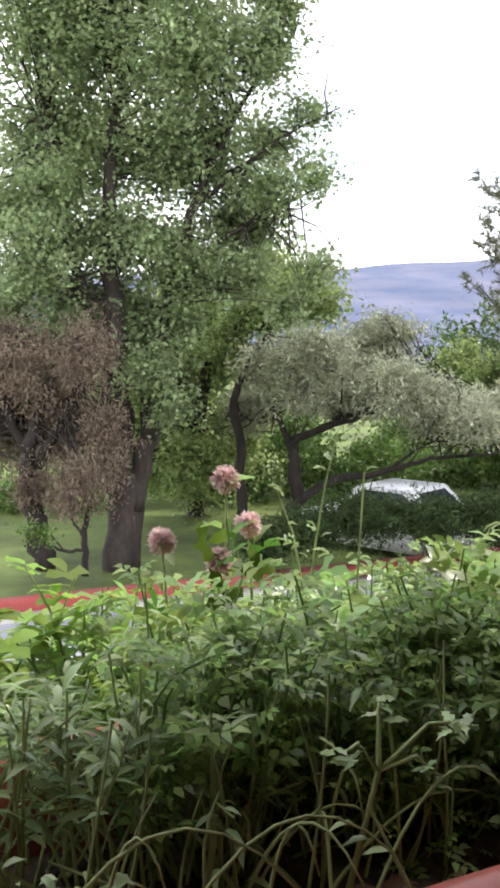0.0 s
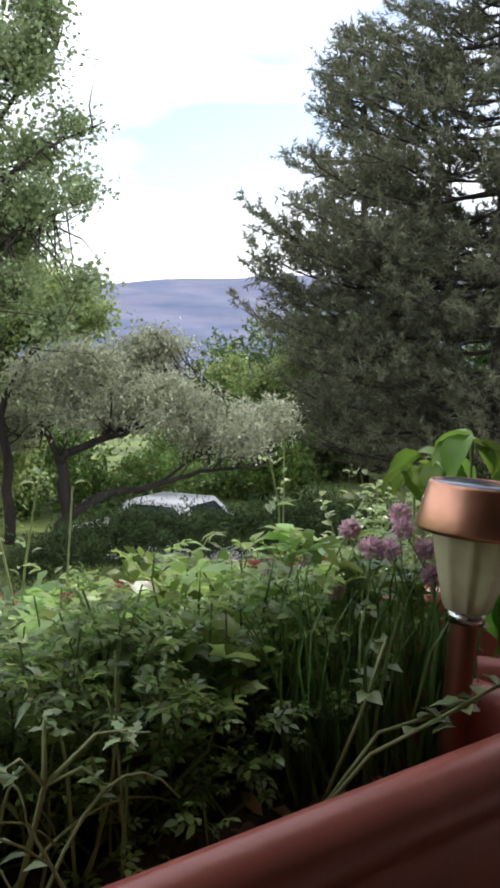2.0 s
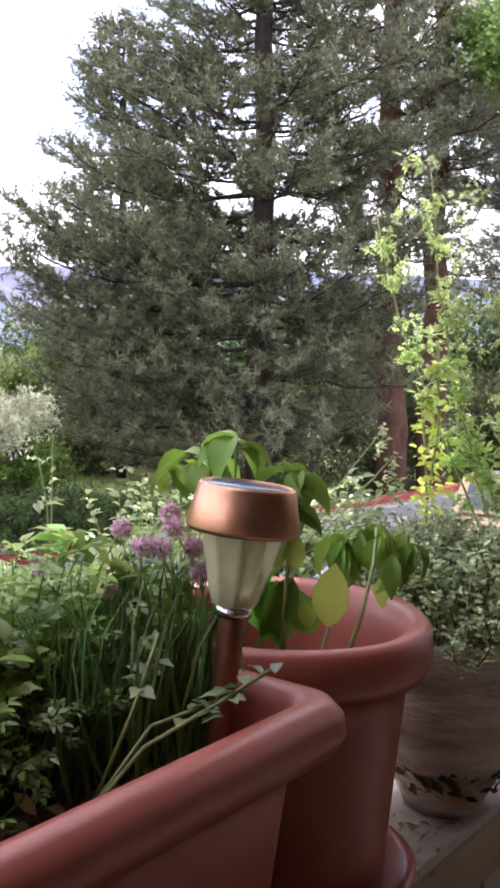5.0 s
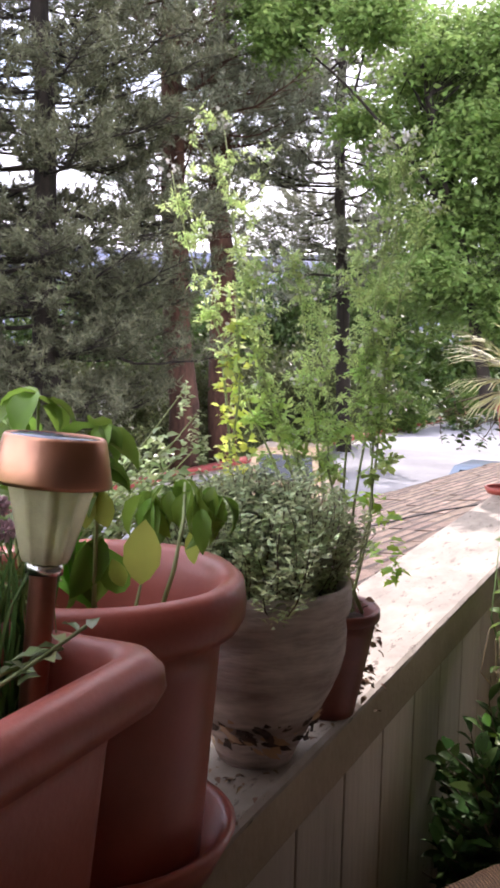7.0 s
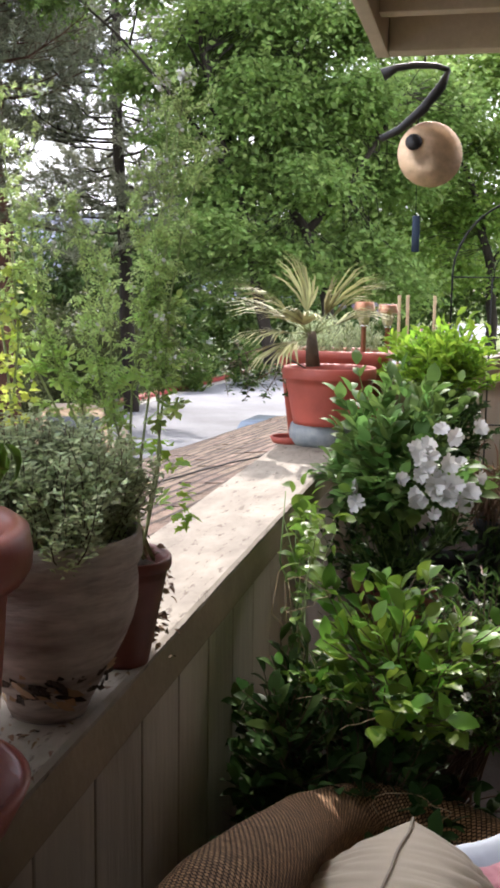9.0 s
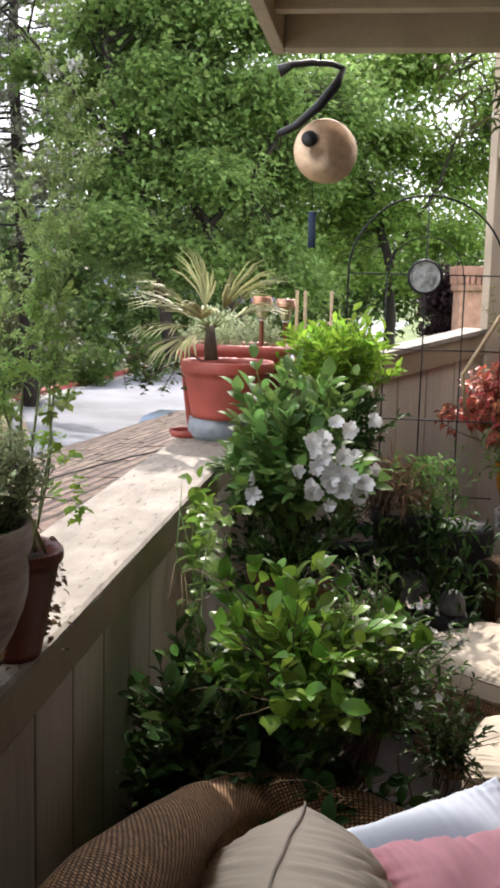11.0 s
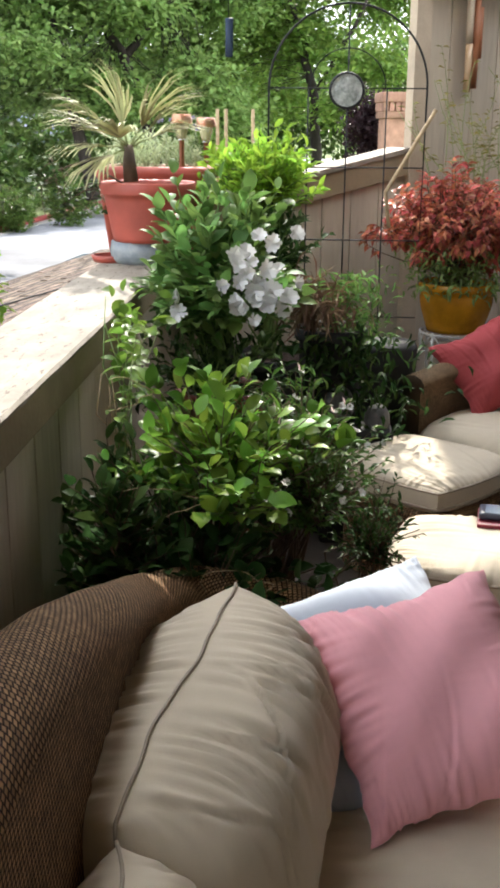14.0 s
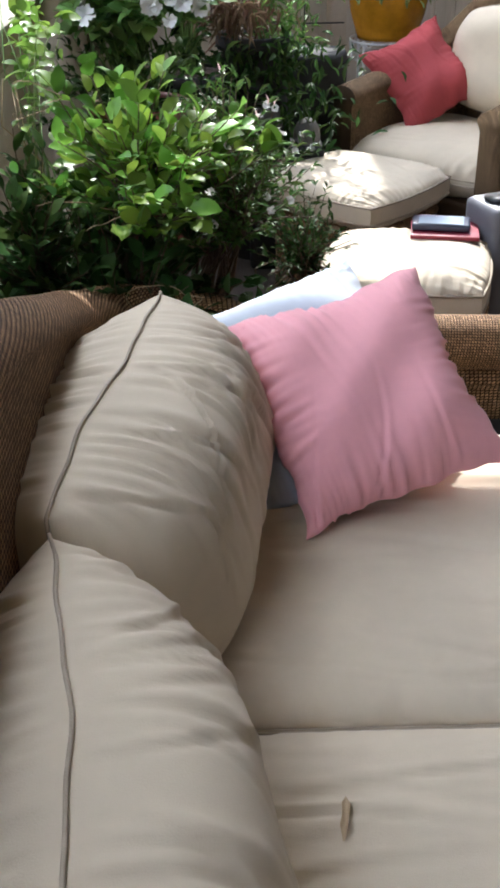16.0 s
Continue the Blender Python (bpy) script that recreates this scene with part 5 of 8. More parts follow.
lobes = np.array([(0.40, 0.88, 1.515), (0.42, 0.87, 1.495), (0.445, 0.88, 1.505), (0.465, 0.87, 1.475), (0.39, 0.86, 1.465), (0.43, 0.86, 1.455), (0.475, 0.89, 1.50), (0.36, 0.87, 1.45)])
leaf_part("broad_leaves", leaves(lobes, rng.normal(0, 0.5, lobes.shape) + [0, -0.2, 0.7], rng.normal(0, 0.5, lobes.shape) + [-0.3, -0.3, 0.8], rnd(8, 0.035, 0.05), 0.028, PARSLEY), L_GLOSS, clover, "broad toothed leaves")
bud = thing("white_bud", "pale cream closed flower bud on a stalk", "flower")
part("bud", moved(lathe([(0.001, -0.012), (0.012, -0.006), (0.0135, 0.002), (0.009, 0.011), (0.001, 0.014)], 14), pose(0.345, 0.86, 1.42)), P_WHITE, bud)
part("stalk", stems(np.array([(0.345, 0.86, 1.22)]), np.array([(0.345, 0.86, 1.41)]), [(0.008, 0, 0)], 0.002)[0], M_STEM_PALE, bud)

oregano = leafy_clump("oregano", "pale green small-leaved herb outside the parapet", "herb", spots(70, 1.17, 1.37, 0.93, 1.11, 1.2), rnd(70, 0.16, 0.33), 0.03, 0.021, 0.6, 22, L_WEEDPALE, M_STEM_PALE, 0.0018, LEAF, (0.0, 0.9), 0.4)
lean_t = np.stack([rnd(22, 1.36, 1.45), rnd(22, 0.68, 0.80), rnd(22, 1.44, 1.545)], 1)
lean_g, lean_l = stems(np.array([(1.28, 0.94, 1.21)] * 22) + rng.normal(0, 0.03, (22, 3)) * [1, 1, 0], lean_t, rng.normal(0, 0.012, (22, 3)), 0.0018)
part("leaning_stem", lean_g, M_STEM_PALE, oregano)
ln_p, ln_w = along(lean_l, 34, (0.0, 0.9), 0.45, 0.008)
leaf_part("leaning_leaves", leaves(ln_p, ln_w, UPZ + rng.normal(0, 0.4, ln_p.shape), rnd(len(ln_p), 0.012, 0.024), 0.013, LEAF), L_WEEDPALE, oregano)
spike = np.array([(1.43, 0.715, 1.61), (1.44, 0.70, 1.57), (1.445, 0.69, 1.53)])
part("flower_stalk", stems(np.array([(1.30, 0.95, 1.22)] * 3), spike, rng.normal(0, 0.01, (3, 3)), 0.002)[0], M_STEM_PALE, oregano)
sk, sw_ = along([np.stack([q - [0.004, -0.006, 0.045], q]) for q in spike], 40, (-0.2, 0.9), 0.0, 0.004)
leaf_part("flower_spike", leaves(sk, sw_, UPZ + rng.normal(0, 0.4, sk.shape), 0.011, 0.007, LEAF), L_THYME, oregano, "whitish fuzzy flower spikes")

# a sprig hanging over the rim
sprig = thing("sprig", "thin sprig with pale leaves leaning over the planter rim", "weeds")
sl = [np.array([(0.60, 0.52, SOIL), (0.64, 0.49, 1.40), (0.70, 0.465, 1.425), (0.76, 0.45, 1.445)]), np.array([(0.60, 0.52, SOIL), (0.66, 0.50, 1.41), (0.74, 0.46, 1.43)]), np.array([(0.62, 0.53, SOIL), (0.66, 0.52, 1.42), (0.69, 0.52, 1.48)])]
part("stalk", join(*[tube(p, 0.0018, 5) for p in sl]), M_STEM_PALE, sprig)
sp, sw = along(sl, 9, (-0.2, 0.5), 0.55, 0.003)
leaf_part("leaves", leaves(sp, sw, UPZ + rng.normal(0, 0.3, sp.shape), 0.022, 0.015, LEAF), L_WEEDPALE, sprig)

# ---- round pot: drooping basil-like plant with some yellowed leaves ----
basil = thing("basil_plant", "drooping broad-leaved basil plant with yellowing leaves", "plant")
stalk_lines = [np.array(q) for q in (
    [(1.0, 0.68, 1.33), (0.99, 0.70, 1.45), (1.0, 0.715, 1.60)], [(1.01, 0.67, 1.33), (1.0, 0.68, 1.48), (1.0, 0.675, 1.615)], [(1.03, 0.62, 1.33), (1.02, 0.61, 1.46), (1.0, 0.59, 1.59)],
    [(1.06, 0.56, 1.33), (1.07, 0.535, 1.42), (1.12, 0.55, 1.47), (1.15, 0.565, 1.51)], [(1.02, 0.57, 1.33), (1.035, 0.565, 1.38), (1.04, 0.562, 1.405)], [(0.98, 0.72, 1.33), (0.99, 0.75, 1.48), (1.0, 0.76, 1.575)])]
for q in stalk_lines:
    part("stalk", tube(q, np.linspace(0.0035, 0.0018, len(q)), 6), M_STEM_PALE, basil)


def rosette(hubs, per, length, width, material, down, label=""):
    """Broad leaves that leave each hub sideways and droop."""
    P, W = [], []
    for h in hubs:
        a0 = rng.uniform(0, 6.28)
        for k in range(per):
            a = a0 + 6.283 * k / per + rng.normal(0, 0.3)
            P.append(np.array(h) + rng.normal(0, 0.006, 3))
            W.append((math.cos(a), math.sin(a), -down + rng.normal(0, 0.25)))
    ll = length * rnd(len(P), 0.7, 1.15)
    leaf_part("foliage", leaves(np.array(P), np.array(W), UPZ + rng.normal(0, 0.3, (len(P), 3)), ll, ll * width, BASIL), material, basil, label)


rosette([(1.0, 0.727, 1.60), (1.0, 0.677, 1.615), (1.0, 0.761, 1.58), (1.0, 0.59, 1.59), (1.01, 0.64, 1.56), (0.99, 0.70, 1.545), (1.02, 0.62, 1.53)], 6, 0.062, 0.55, L_LIMEGREEN, 0.45)
rosette([(1.04, 0.644, 1.45), (1.04, 0.612, 1.45), (1.03, 0.67, 1.44)], 3, 0.085, 0.5, L_GLOSS, 1.8, "limp dark green leaves")
rosette([(1.15, 0.611, 1.492), (1.15, 0.585, 1.506), (1.15, 0.555, 1.508), (1.15, 0.53, 1.505), (1.15, 0.51, 1.50), (1.14, 0.60, 1.48), (1.14, 0.54, 1.485)], 5, 0.052, 0.46, L_LIMEGREEN, 1.9)
yp = np.array([(1.04, 0.562, 1.405), (1.04, 0.585, 1.40), (1.15, 0.552, 1.455), (1.0, 0.611, 1.53), (1.01, 0.60, 1.52)])
leaf_part("pale_foliage", leaves(yp, np.array([(0.1, 0.0, 1), (-0.2, 0.3, 0.9), (0.05, 0.05, -1), (0.0, 0.05, -1), (0.1, -0.15, -1)]), np.array([(-1.0, -0.5, 0.1)] * 5) + rng.normal(0, 0.15, (5, 3)), [0.075, 0.035, 0.05, 0.06, 0.05], [0.046, 0.022, 0.02, 0.034, 0.03], OVAL), L_YELLOW, basil, "pale yellow-green leaves")

# ---- white pot: grey-green thyme mound ----
thyme = thing("thyme_bush", "bushy grey-green thyme mound", "herb")
n = 340
base = np.stack([1.395 + np.clip(rng.normal(0, 0.05, n), -0.09, 0.075), 0.58 + np.clip(rng.normal(0, 0.05, n), -0.075, 0.09), np.full(n, 1.30)], 1)
out = np.clip((base - [1.395, 0.58, 1.30]) * 0.5, -0.04, 0.035)
tips = base + out + np.stack([rng.normal(0, 0.022, n), rng.normal(0, 0.022, n), rnd(n, 0.6, 1.0) * (0.205 - 22.0 * (out[:, 0] ** 2 + out[:, 1] ** 2)).clip(0.05)], 1)
tgeo, tlines = stems(base, tips, rng.normal(0, 0.015, (n, 3)), 0.0014, 3, 5)
part("twig_tuft", tgeo, M_STEM_BROWN, thyme)["kind"] = "stuff"
tp, tw = along(tlines, 66, (0.0, 0.9), 0.02, 0.007)
leaf_part("leaves", leaves(tp, tw, UPZ + rng.normal(0, 0.5, tp.shape), rnd(len(tp), 0.009, 0.018), 0.0065, DIAMOND), L_THYME, thyme)

# ---- small pot: tall bolted weed stalks ----
bolted = thing("bolted_weeds", "very tall thin weed stalks with yellowing lower leaves", "weeds")
STALKS = [[(1.60, 0.62, 1.45), (1.55, 0.75, 1.76), (1.52, 0.80, 1.95)], [(1.61, 0.61, 1.46), (1.57, 0.69, 1.78), (1.56, 0.72, 2.03)], [(1.61, 0.60, 1.48), (1.59, 0.66, 1.66), (1.58, 0.67, 1.79)],
          [(1.63, 0.57, 1.48), (1.62, 0.59, 1.66), (1.61, 0.62, 1.80)], [(1.63, 0.55, 1.45), (1.63, 0.56, 1.60), (1.62, 0.58, 1.75)], [(1.64, 0.53, 1.44), (1.65, 0.48, 1.80), (1.66, 0.48, 2.00)],
          [(1.65, 0.51, 1.44), (1.66, 0.48, 1.71), (1.67, 0.45, 2.01)], [(1.66, 0.48, 1.49), (1.66, 0.46, 1.71), (1.68, 0.41, 1.90)], [(1.65, 0.48, 1.44), (1.65, 0.50, 1.65), (1.64, 0.52, 1.85)]]


def eased(points, n=14):
    """A smooth line through a few points."""
    p = np.array(points)
    d = np.concatenate([[0], np.cumsum(np.linalg.norm(np.diff(p, axis=0), axis=1))])
    q = np.linspace(0, d[-1], n)
    return np.stack([np.polyval(np.polyfit(d, p[:, k], len(p) - 1), q) for k in range(3)], 1)


slines, sgeo = [], []
for row in STALKS:
    line = eased([np.array([1.645, 0.515, 1.235]) + rng.normal(0, 0.014, 3) * [1, 1, 0]] + row) + rng.normal(0, 0.002, (14, 3))
    slines.append(line)
    sgeo.append(tube(line, np.linspace(0.0026, 0.0011, 14), 5))
part("stalk", join(*sgeo), M_STEM_PALE, bolted)
side_b, side_t = [], []
for line in slines:
    for i in rng.integers(6, 13, 8):
        side_b.append(line[i])
        side_t.append(line[i] + [rng.normal(0, 0.022), rng.normal(0, 0.022), rng.uniform(0.02, 0.055)])
for q in ((1.54, 0.76, 2.035), (1.59, 0.65, 1.975), (1.53, 0.77, 2.005)):
    side_b.append(slines[1][11])
    side_t.append(np.array(q))
ggeo, glines = stems(np.array(side_b), np.array(side_t), rng.normal(0, 0.005, (len(side_b), 3)), 0.0013, 4, 5)
part("side_shoot", ggeo, M_STEM_PALE, bolted)["kind"] = "stuff"
knots = np.concatenate([q[rng.integers(6, 14, 24)] + rng.normal(0, 0.008, (24, 3)) for q in slines] + [q[[2, 4]] for q in glines])
PP = np.repeat(knots, 6, 0) + rng.normal(0, 0.005, (len(knots) * 6, 3))
WW = rng.normal(0, 1, PP.shape) + UPZ * 0.35
leaf_part("leaves", leaves(PP, WW, UPZ + rng.normal(0, 0.5, PP.shape), rnd(len(PP), 0.012, 0.027), rnd(len(PP), 0.012, 0.022), FEATHER), leaf_mat("bolted_leaf", (0.50, 0.66, 0.26), 0.3, through=0.6), bolted)
low_ = np.concatenate([q[rng.integers(5, 9, 6)] + rng.normal(0, 0.012, (6, 3)) for q in slines])
p3_ = np.repeat(low_, 5, 0) + rng.normal(0, 0.006, (len(low_) * 5, 3))
leaf_part("lower_foliage", leaves(p3_, rng.normal(0, 1, p3_.shape) * [1, 1, 0.5], UPZ + rng.normal(0, 0.5, p3_.shape), rnd(len(p3_), 0.018, 0.032), 0.026, PARSLEY), leaf_mat("bolted_lower_leaf", (0.38, 0.54, 0.16), 0.35, through=0.5), bolted, "broader lower leaves")
bloom = np.concatenate([q[-1:] + rng.normal(0, 0.008, (n, 3)) for q, n in zip(slines, (14, 14, 10, 10, 0, 40, 40, 16, 10))] + [q[-1:] + rng.normal(0, 0.004, (3, 3)) for q in glines])
leaf_part("blossom", leaves(bloom, rng.normal(0, 1, bloom.shape) + UPZ * 0.6, UPZ + rng.normal(0, 0.6, bloom.shape), rnd(len(bloom), 0.006, 0.010), 0.009, LEAF), P_WHITE, bolted, "tiny white blossom at the tips")
yl = [eased([(1.57, 0.70, 1.42), (1.57, 0.71, 1.55), (1.56, 0.72, 1.66)], 8), eased([(1.57, 0.71, 1.42), (1.57, 0.69, 1.61), (1.57, 0.70, 1.75)], 8)]
part("bent_stalk", join(*[tube([(1.64, 0.53, 1.245), (1.61, 0.64, 1.34), q[0], q[4], q[7]], 0.0023, 5) for q in yl]), M_STEM_PALE, bolted)
yp2, yw2 = along(yl, 80, (-0.4, 0.4), 0.0, 0.009)
leaf_part("yellow_leaves", leaves(yp2, yw2, UPZ + rng.normal(0, 0.5, yp2.shape), rnd(len(yp2), 0.012, 0.024), 0.018, LOBED), L_YELLOW, bolted, "yellow lower leaves")
hp, hw = along([np.array([(1.66, 0.52, 1.25), (1.70, 0.515, 1.17), (1.695, 0.515, 1.09)]), np.array([(1.655, 0.515, 1.24), (1.69, 0.508, 1.15), (1.685, 0.508, 1.08)])], 110, (-0.8, 0.2), 0.0, 0.018)
leaf_part("dry_leaves", leaves(hp, hw, UPZ + rng.normal(0, 0.5, hp.shape), 0.018, 0.012, LEAF), L_DRY, bolted, "withered brown hanging leaves")
gp, gw = along([np.array([(1.69, 0.56, 1.30), (1.77, 0.50, 1.34), (1.80, 0.48, 1.26)]), np.array([(1.66, 0.57, 1.35), (1.75, 0.52, 1.42), (1.79, 0.50, 1.36)])], 24, (-0.7, 0.2), 0.4, 0.01)
leaf_part("drooping_leaves", leaves(gp, gw, UPZ + rng.normal(0, 0.4, gp.shape), 0.032, 0.02, LOBED), L_LIME, bolted)

# ---- the far end of the parapet ----
pot("terracotta_pot", "red-orange terracotta pot holding a small fan palm", (4.22, 0.575, 1.150), 0.192, 0.145, 0.232, M_TERRA_RED, lip=0.012, lip_h=0.05, soil=0.03)
vase = thing("ceramic_jar", "mottled blue-grey ceramic jar under a pot", "jar", at=(4.22, 0.60, CAP_Z + 0.001))
part("body", lathe([(0.001, 0), (0.115, 0), (0.132, 0.02), (0.137, 0.05), (0.130, 0.087), (0.001, 0.088)], 36), M_BLUEGREY, vase)
saucer("empty terracotta saucer on the cap", (4.23, 0.735, CAP_Z + 0.001), 0.085, M_TERRA_RED, 0.025)
palm = thing("fan_palm", "small fan palm with faded yellow-green fronds", "palm")
part("trunk", tube([(4.22, 0.645, 1.38), (4.225, 0.65, 1.44), (4.24, 0.655, 1.52)], [0.03, 0.027, 0.018], 10), M_STEM_BROWN, palm, "fibrous brown palm trunk")
fronds = [((-0.35, 1, 0.75), 0.36), ((0.1, 0.9, 0.35), 0.36), ((-0.2, 0.25, 1), 0.31), ((0.0, -1, 0.75), 0.36), ((0.3, -0.9, 0.3), 0.34), ((-0.5, 0.8, -0.05), 0.32), ((-0.6, 0.5, -0.35), 0.30), ((-0.3, -0.75, 0.9), 0.34), ((-0.8, 0.2, 0.3), 0.30)]
for way, ln in fronds:
    way = np.array(way, float)
    way /= np.linalg.norm(way)
    root = np.array((4.24, 0.655, 1.50))
    hub = root + way * ln * 0.30 + np.array([0, 0, 0.02])
    side = np.cross(way, UPZ)
    side /= np.linalg.norm(side)
    fr = part("frond", tube([root, (root + hub) / 2 + [0, 0, 0.01], hub], [0.005, 0.004, 0.003], 5), M_STEM_PALE, palm)
    a = np.linspace(-0.85, 0.85, 19)
    ways = way[None] * np.cos(a)[:, None] + side[None] * np.sin(a)[:, None] + rng.normal(0, 0.06, (19, 3))
    leaf_part("fan", leaves(np.repeat(hub[None], 19, 0), ways, np.cross(side, way)[None] + np.zeros((19, 3)), ln * 0.86 * (1 - 0.22 * np.abs(a)), 0.016, BLADE), L_PALM, fr)

trough2 = thing("trough_planter", "red terracotta trough planter of lavender", "planter")
rounded_trough(4.46, 4.86, 0.36, 0.85, CAP_Z + 0.001, 1.43, 0.04, 0.01, M_TERRA_RED, trough2)
part("soil", lathe([(0.16, 1.40), (0.001, 1.40)], 20), M_SOIL, trough2).location = (4.66, 0.6, 0)
lav = leafy_clump("lavender", "grey lavender with a few lilac flower spikes", "herb", spots(120, 4.5, 4.8, 0.42, 0.8, 1.40), rnd(120, 0.08, 0.19), 0.03, 0.03, 0.14, 26, L_THYME, M_STEM_PALE, 0.0012, BLADE, (0.3, 1.2))
lh = spots(9, 4.5, 4.75, 0.42, 0.6, 1.60) + np.stack([np.zeros(9), np.zeros(9), rnd(9, -0.02, 0.03)], 1)
pompoms(lh, 0.014, 26, P_LILAC, lav, "lilac flower spikes")
solar_lamp((4.52, 0.475, 1.40), (0, 2), 0.92, "small copper solar lamp standing in a trough")
solar_lamp((4.78, 0.395, 1.39), (0, -3), 0.92, "small copper solar lamp standing in a trough")
trail = leafy_clump("trailing_plant", "dark trailing plant hanging over the roof edge", "plant", np.array([(4.28, 0.775, 1.36)] * 9 + [(4.25, 0.95, 1.42)] * 9) + rng.normal(0, 0.02, (18, 3)), rnd(18, -0.16, -0.02), 0.05, 0.032, 0.7, 16, L_GLOSSDARK, M_STEM_BROWN, bend=0.04)
part("arching_stem", join(tube([(4.25, 0.68, 1.37), (4.27, 0.75, 1.40), (4.28, 0.78, 1.36)], 0.003, 5), tube([(4.25, 0.68, 1.37), (4.25, 0.84, 1.46), (4.25, 0.95, 1.42)], 0.003, 5)), M_STEM_BROWN, trail)
for x, y in ((5.0, 0.36), (5.0, 0.32), (5.02, 0.195)):
    st_ = tagged(part("bamboo_stake", tube([(x, y, 0.9), (x + 0.005, y, 1.2), (x, y + 0.003, 1.675)], 0.008, 7), M_WOODSTICK), "pale bamboo stake among shrubs", "stake", "bamboo stakes")


# ---- shrubs inside the balcony ----
def shrub(name, label, centre, radii, n_twigs, per, leaf_len, leaf_w, leaf, stem, seed, base=None, pot_r=None, shape=LEAF, twig=0.16, spread=(-0.1, 0.8), pot_mat=None, flat=0.0):
    """A bush: stalks rise from its foot and end in twigs that carry leaves, thick outside, open within."""
    r = np.random.default_rng(seed)
    ob = thing(name, label, "shrub")
    c, rad = np.array(centre), np.array(radii)
    foot = np.array(base if base is not None else (c[0], c[1], c[2] - rad[2] * 1.05))
    d = unit(r.normal(0, 1, (n_twigs, 3)))
    d[:, 2] = np.abs(d[:, 2]) * (1 - flat) + d[:, 2] * flat
    k = r.uniform(0.25, 1.15, n_twigs) ** 0.6 * (1 + 0.18 * np.sin(d[:, 0] * 5 + seed) * np.sin(d[:, 1] * 6 + d[:, 2] * 4))
    tips = c + d * rad * k[:, None]
    mids = tips - d * twig + r.normal(0, 0.02, d.shape) - [0, 0, twig * 0.35]
    tubes = []
    for i in range(n_twigs):
        tubes.append(tube([mids[i], (mids[i] + tips[i]) / 2 + r.normal(0, 0.008, 3), tips[i]], [0.0022, 0.0018, 0.001], 4, cap=False))
        if i % 5 == 0:
            tubes.append(tube([foot + r.normal(0, 0.02, 3) * [1, 1, 0], (foot + mids[i]) / 2 + r.normal(0, 0.03, 3), mids[i]], [0.006, 0.004, 0.002], 5, cap=False))
    part("branch_tuft", join(*tubes), stem, ob)["kind"] = "stuff"
    s = r.uniform(0.0, 1.05, (n_twigs, per, 1))
    P = (mids[:, None] + (tips - mids)[:, None] * s).reshape(-1, 3)
    a = r.uniform(0, 6.283, len(P))
    W = np.stack([np.cos(a), np.sin(a), r.uniform(*spread, len(P))], 1) * 0.9 + np.repeat(d, per, 0) * 0.9
    ll = leaf_len * r.uniform(0.55, 1.15, len(P))
    leaf_part("leaves", leaves(P, W, UPZ + r.normal(0, 0.4, P.shape), ll, ll * leaf_w * r.uniform(0.8, 1.15, len(P)), shape), leaf, ob)
    if pot_r:
        # Terracotta given a dark colour here, with the shade painted in.
        pp = pot("terracotta_pot", "terracotta pot under a shrub on the deck, coloured dark for shade", (foot[0], foot[1], 0.0), pot_r, pot_r * 0.7, max(0.15, foot[2] + 0.02), pot_mat or M_TERRA_DARK, soil=0.02)
    return ob, tips, d


def blossoms(centres, ways, r, petals, material, parent, label):
    """Open flowers of a few broad petals."""
    P, W, U = [], [], []
    for c, w in zip(centres, ways):
        w = w / np.linalg.norm(w)
        s = np.cross(w, [0.31, 0.2, 0.93])
        s /= np.linalg.norm(s)
        t = np.cross(w, s)
        for k in range(petals):
            a = 2 * math.pi * k / petals
            P.append(c)
            W.append(s * math.cos(a) + t * math.sin(a) + w * rng.uniform(0.35, 0.9))
            U.append(w)
    P, W, U = np.array(P), np.array(W), np.array(U)
    wide = ([(0, 0, 0), (0.35, 0.30, 0.0), (0.8, 0.50, 0.10), (1, 0.28, -0.04), (0.88, 0, 0.06), (1, -0.28, -0.04), (0.8, -0.50, 0.10), (0.35, -0.30, 0.0), (0.5, 0, -0.05)], [(0, 8, 1), (1, 8, 2), (2, 8, 4, 3), (8, 6, 5, 4), (8, 7, 6), (0, 7, 8)])
    return leaf_part("flower", leaves(P, W, U + rng.normal(0, 0.25, U.shape), r * rnd(len(P), 0.8, 1.1), r * 0.95, wide), material, parent, label)


gardenia, g_tips, g_d = shrub("gardenia_shrub", "glossy green gardenia shrub against the parapet", (2.36, 0.12, 0.78), (0.29, 0.27, 0.30), 90, 8, 0.062, 0.66, L_GLOSS, M_STEM_BROWN, 51, shape=OVAL, base=(2.52, 0.22, 0.3), pot_r=0.17)
# Lower growth of the same bush, its shade put into the leaf colour.
shrub("gardenia_shrub", "lower growth of a shrub, shade put into its dark leaves", (2.34, 0.22, 0.47), (0.40, 0.36, 0.36), 360, 7, 0.06, 0.6, L_GLOSSDARK, M_STEM_BROWN, 52, shape=OVAL, base=(2.50, -0.12, 0.22), pot_r=0.15, flat=0.6)
# Dark mass added to stand for the shade in this corner.
shrub("shade_fill_shrub", "leafy growth added under the parapet, dark to stand for shade", (2.22, 0.36, 0.60), (0.24, 0.14, 0.30), 170, 7, 0.05, 0.58, L_GLOSSDARK, M_STEM_BROWN, 59, shape=OVAL, base=(2.3, 0.33, 0.02), flat=0.6)
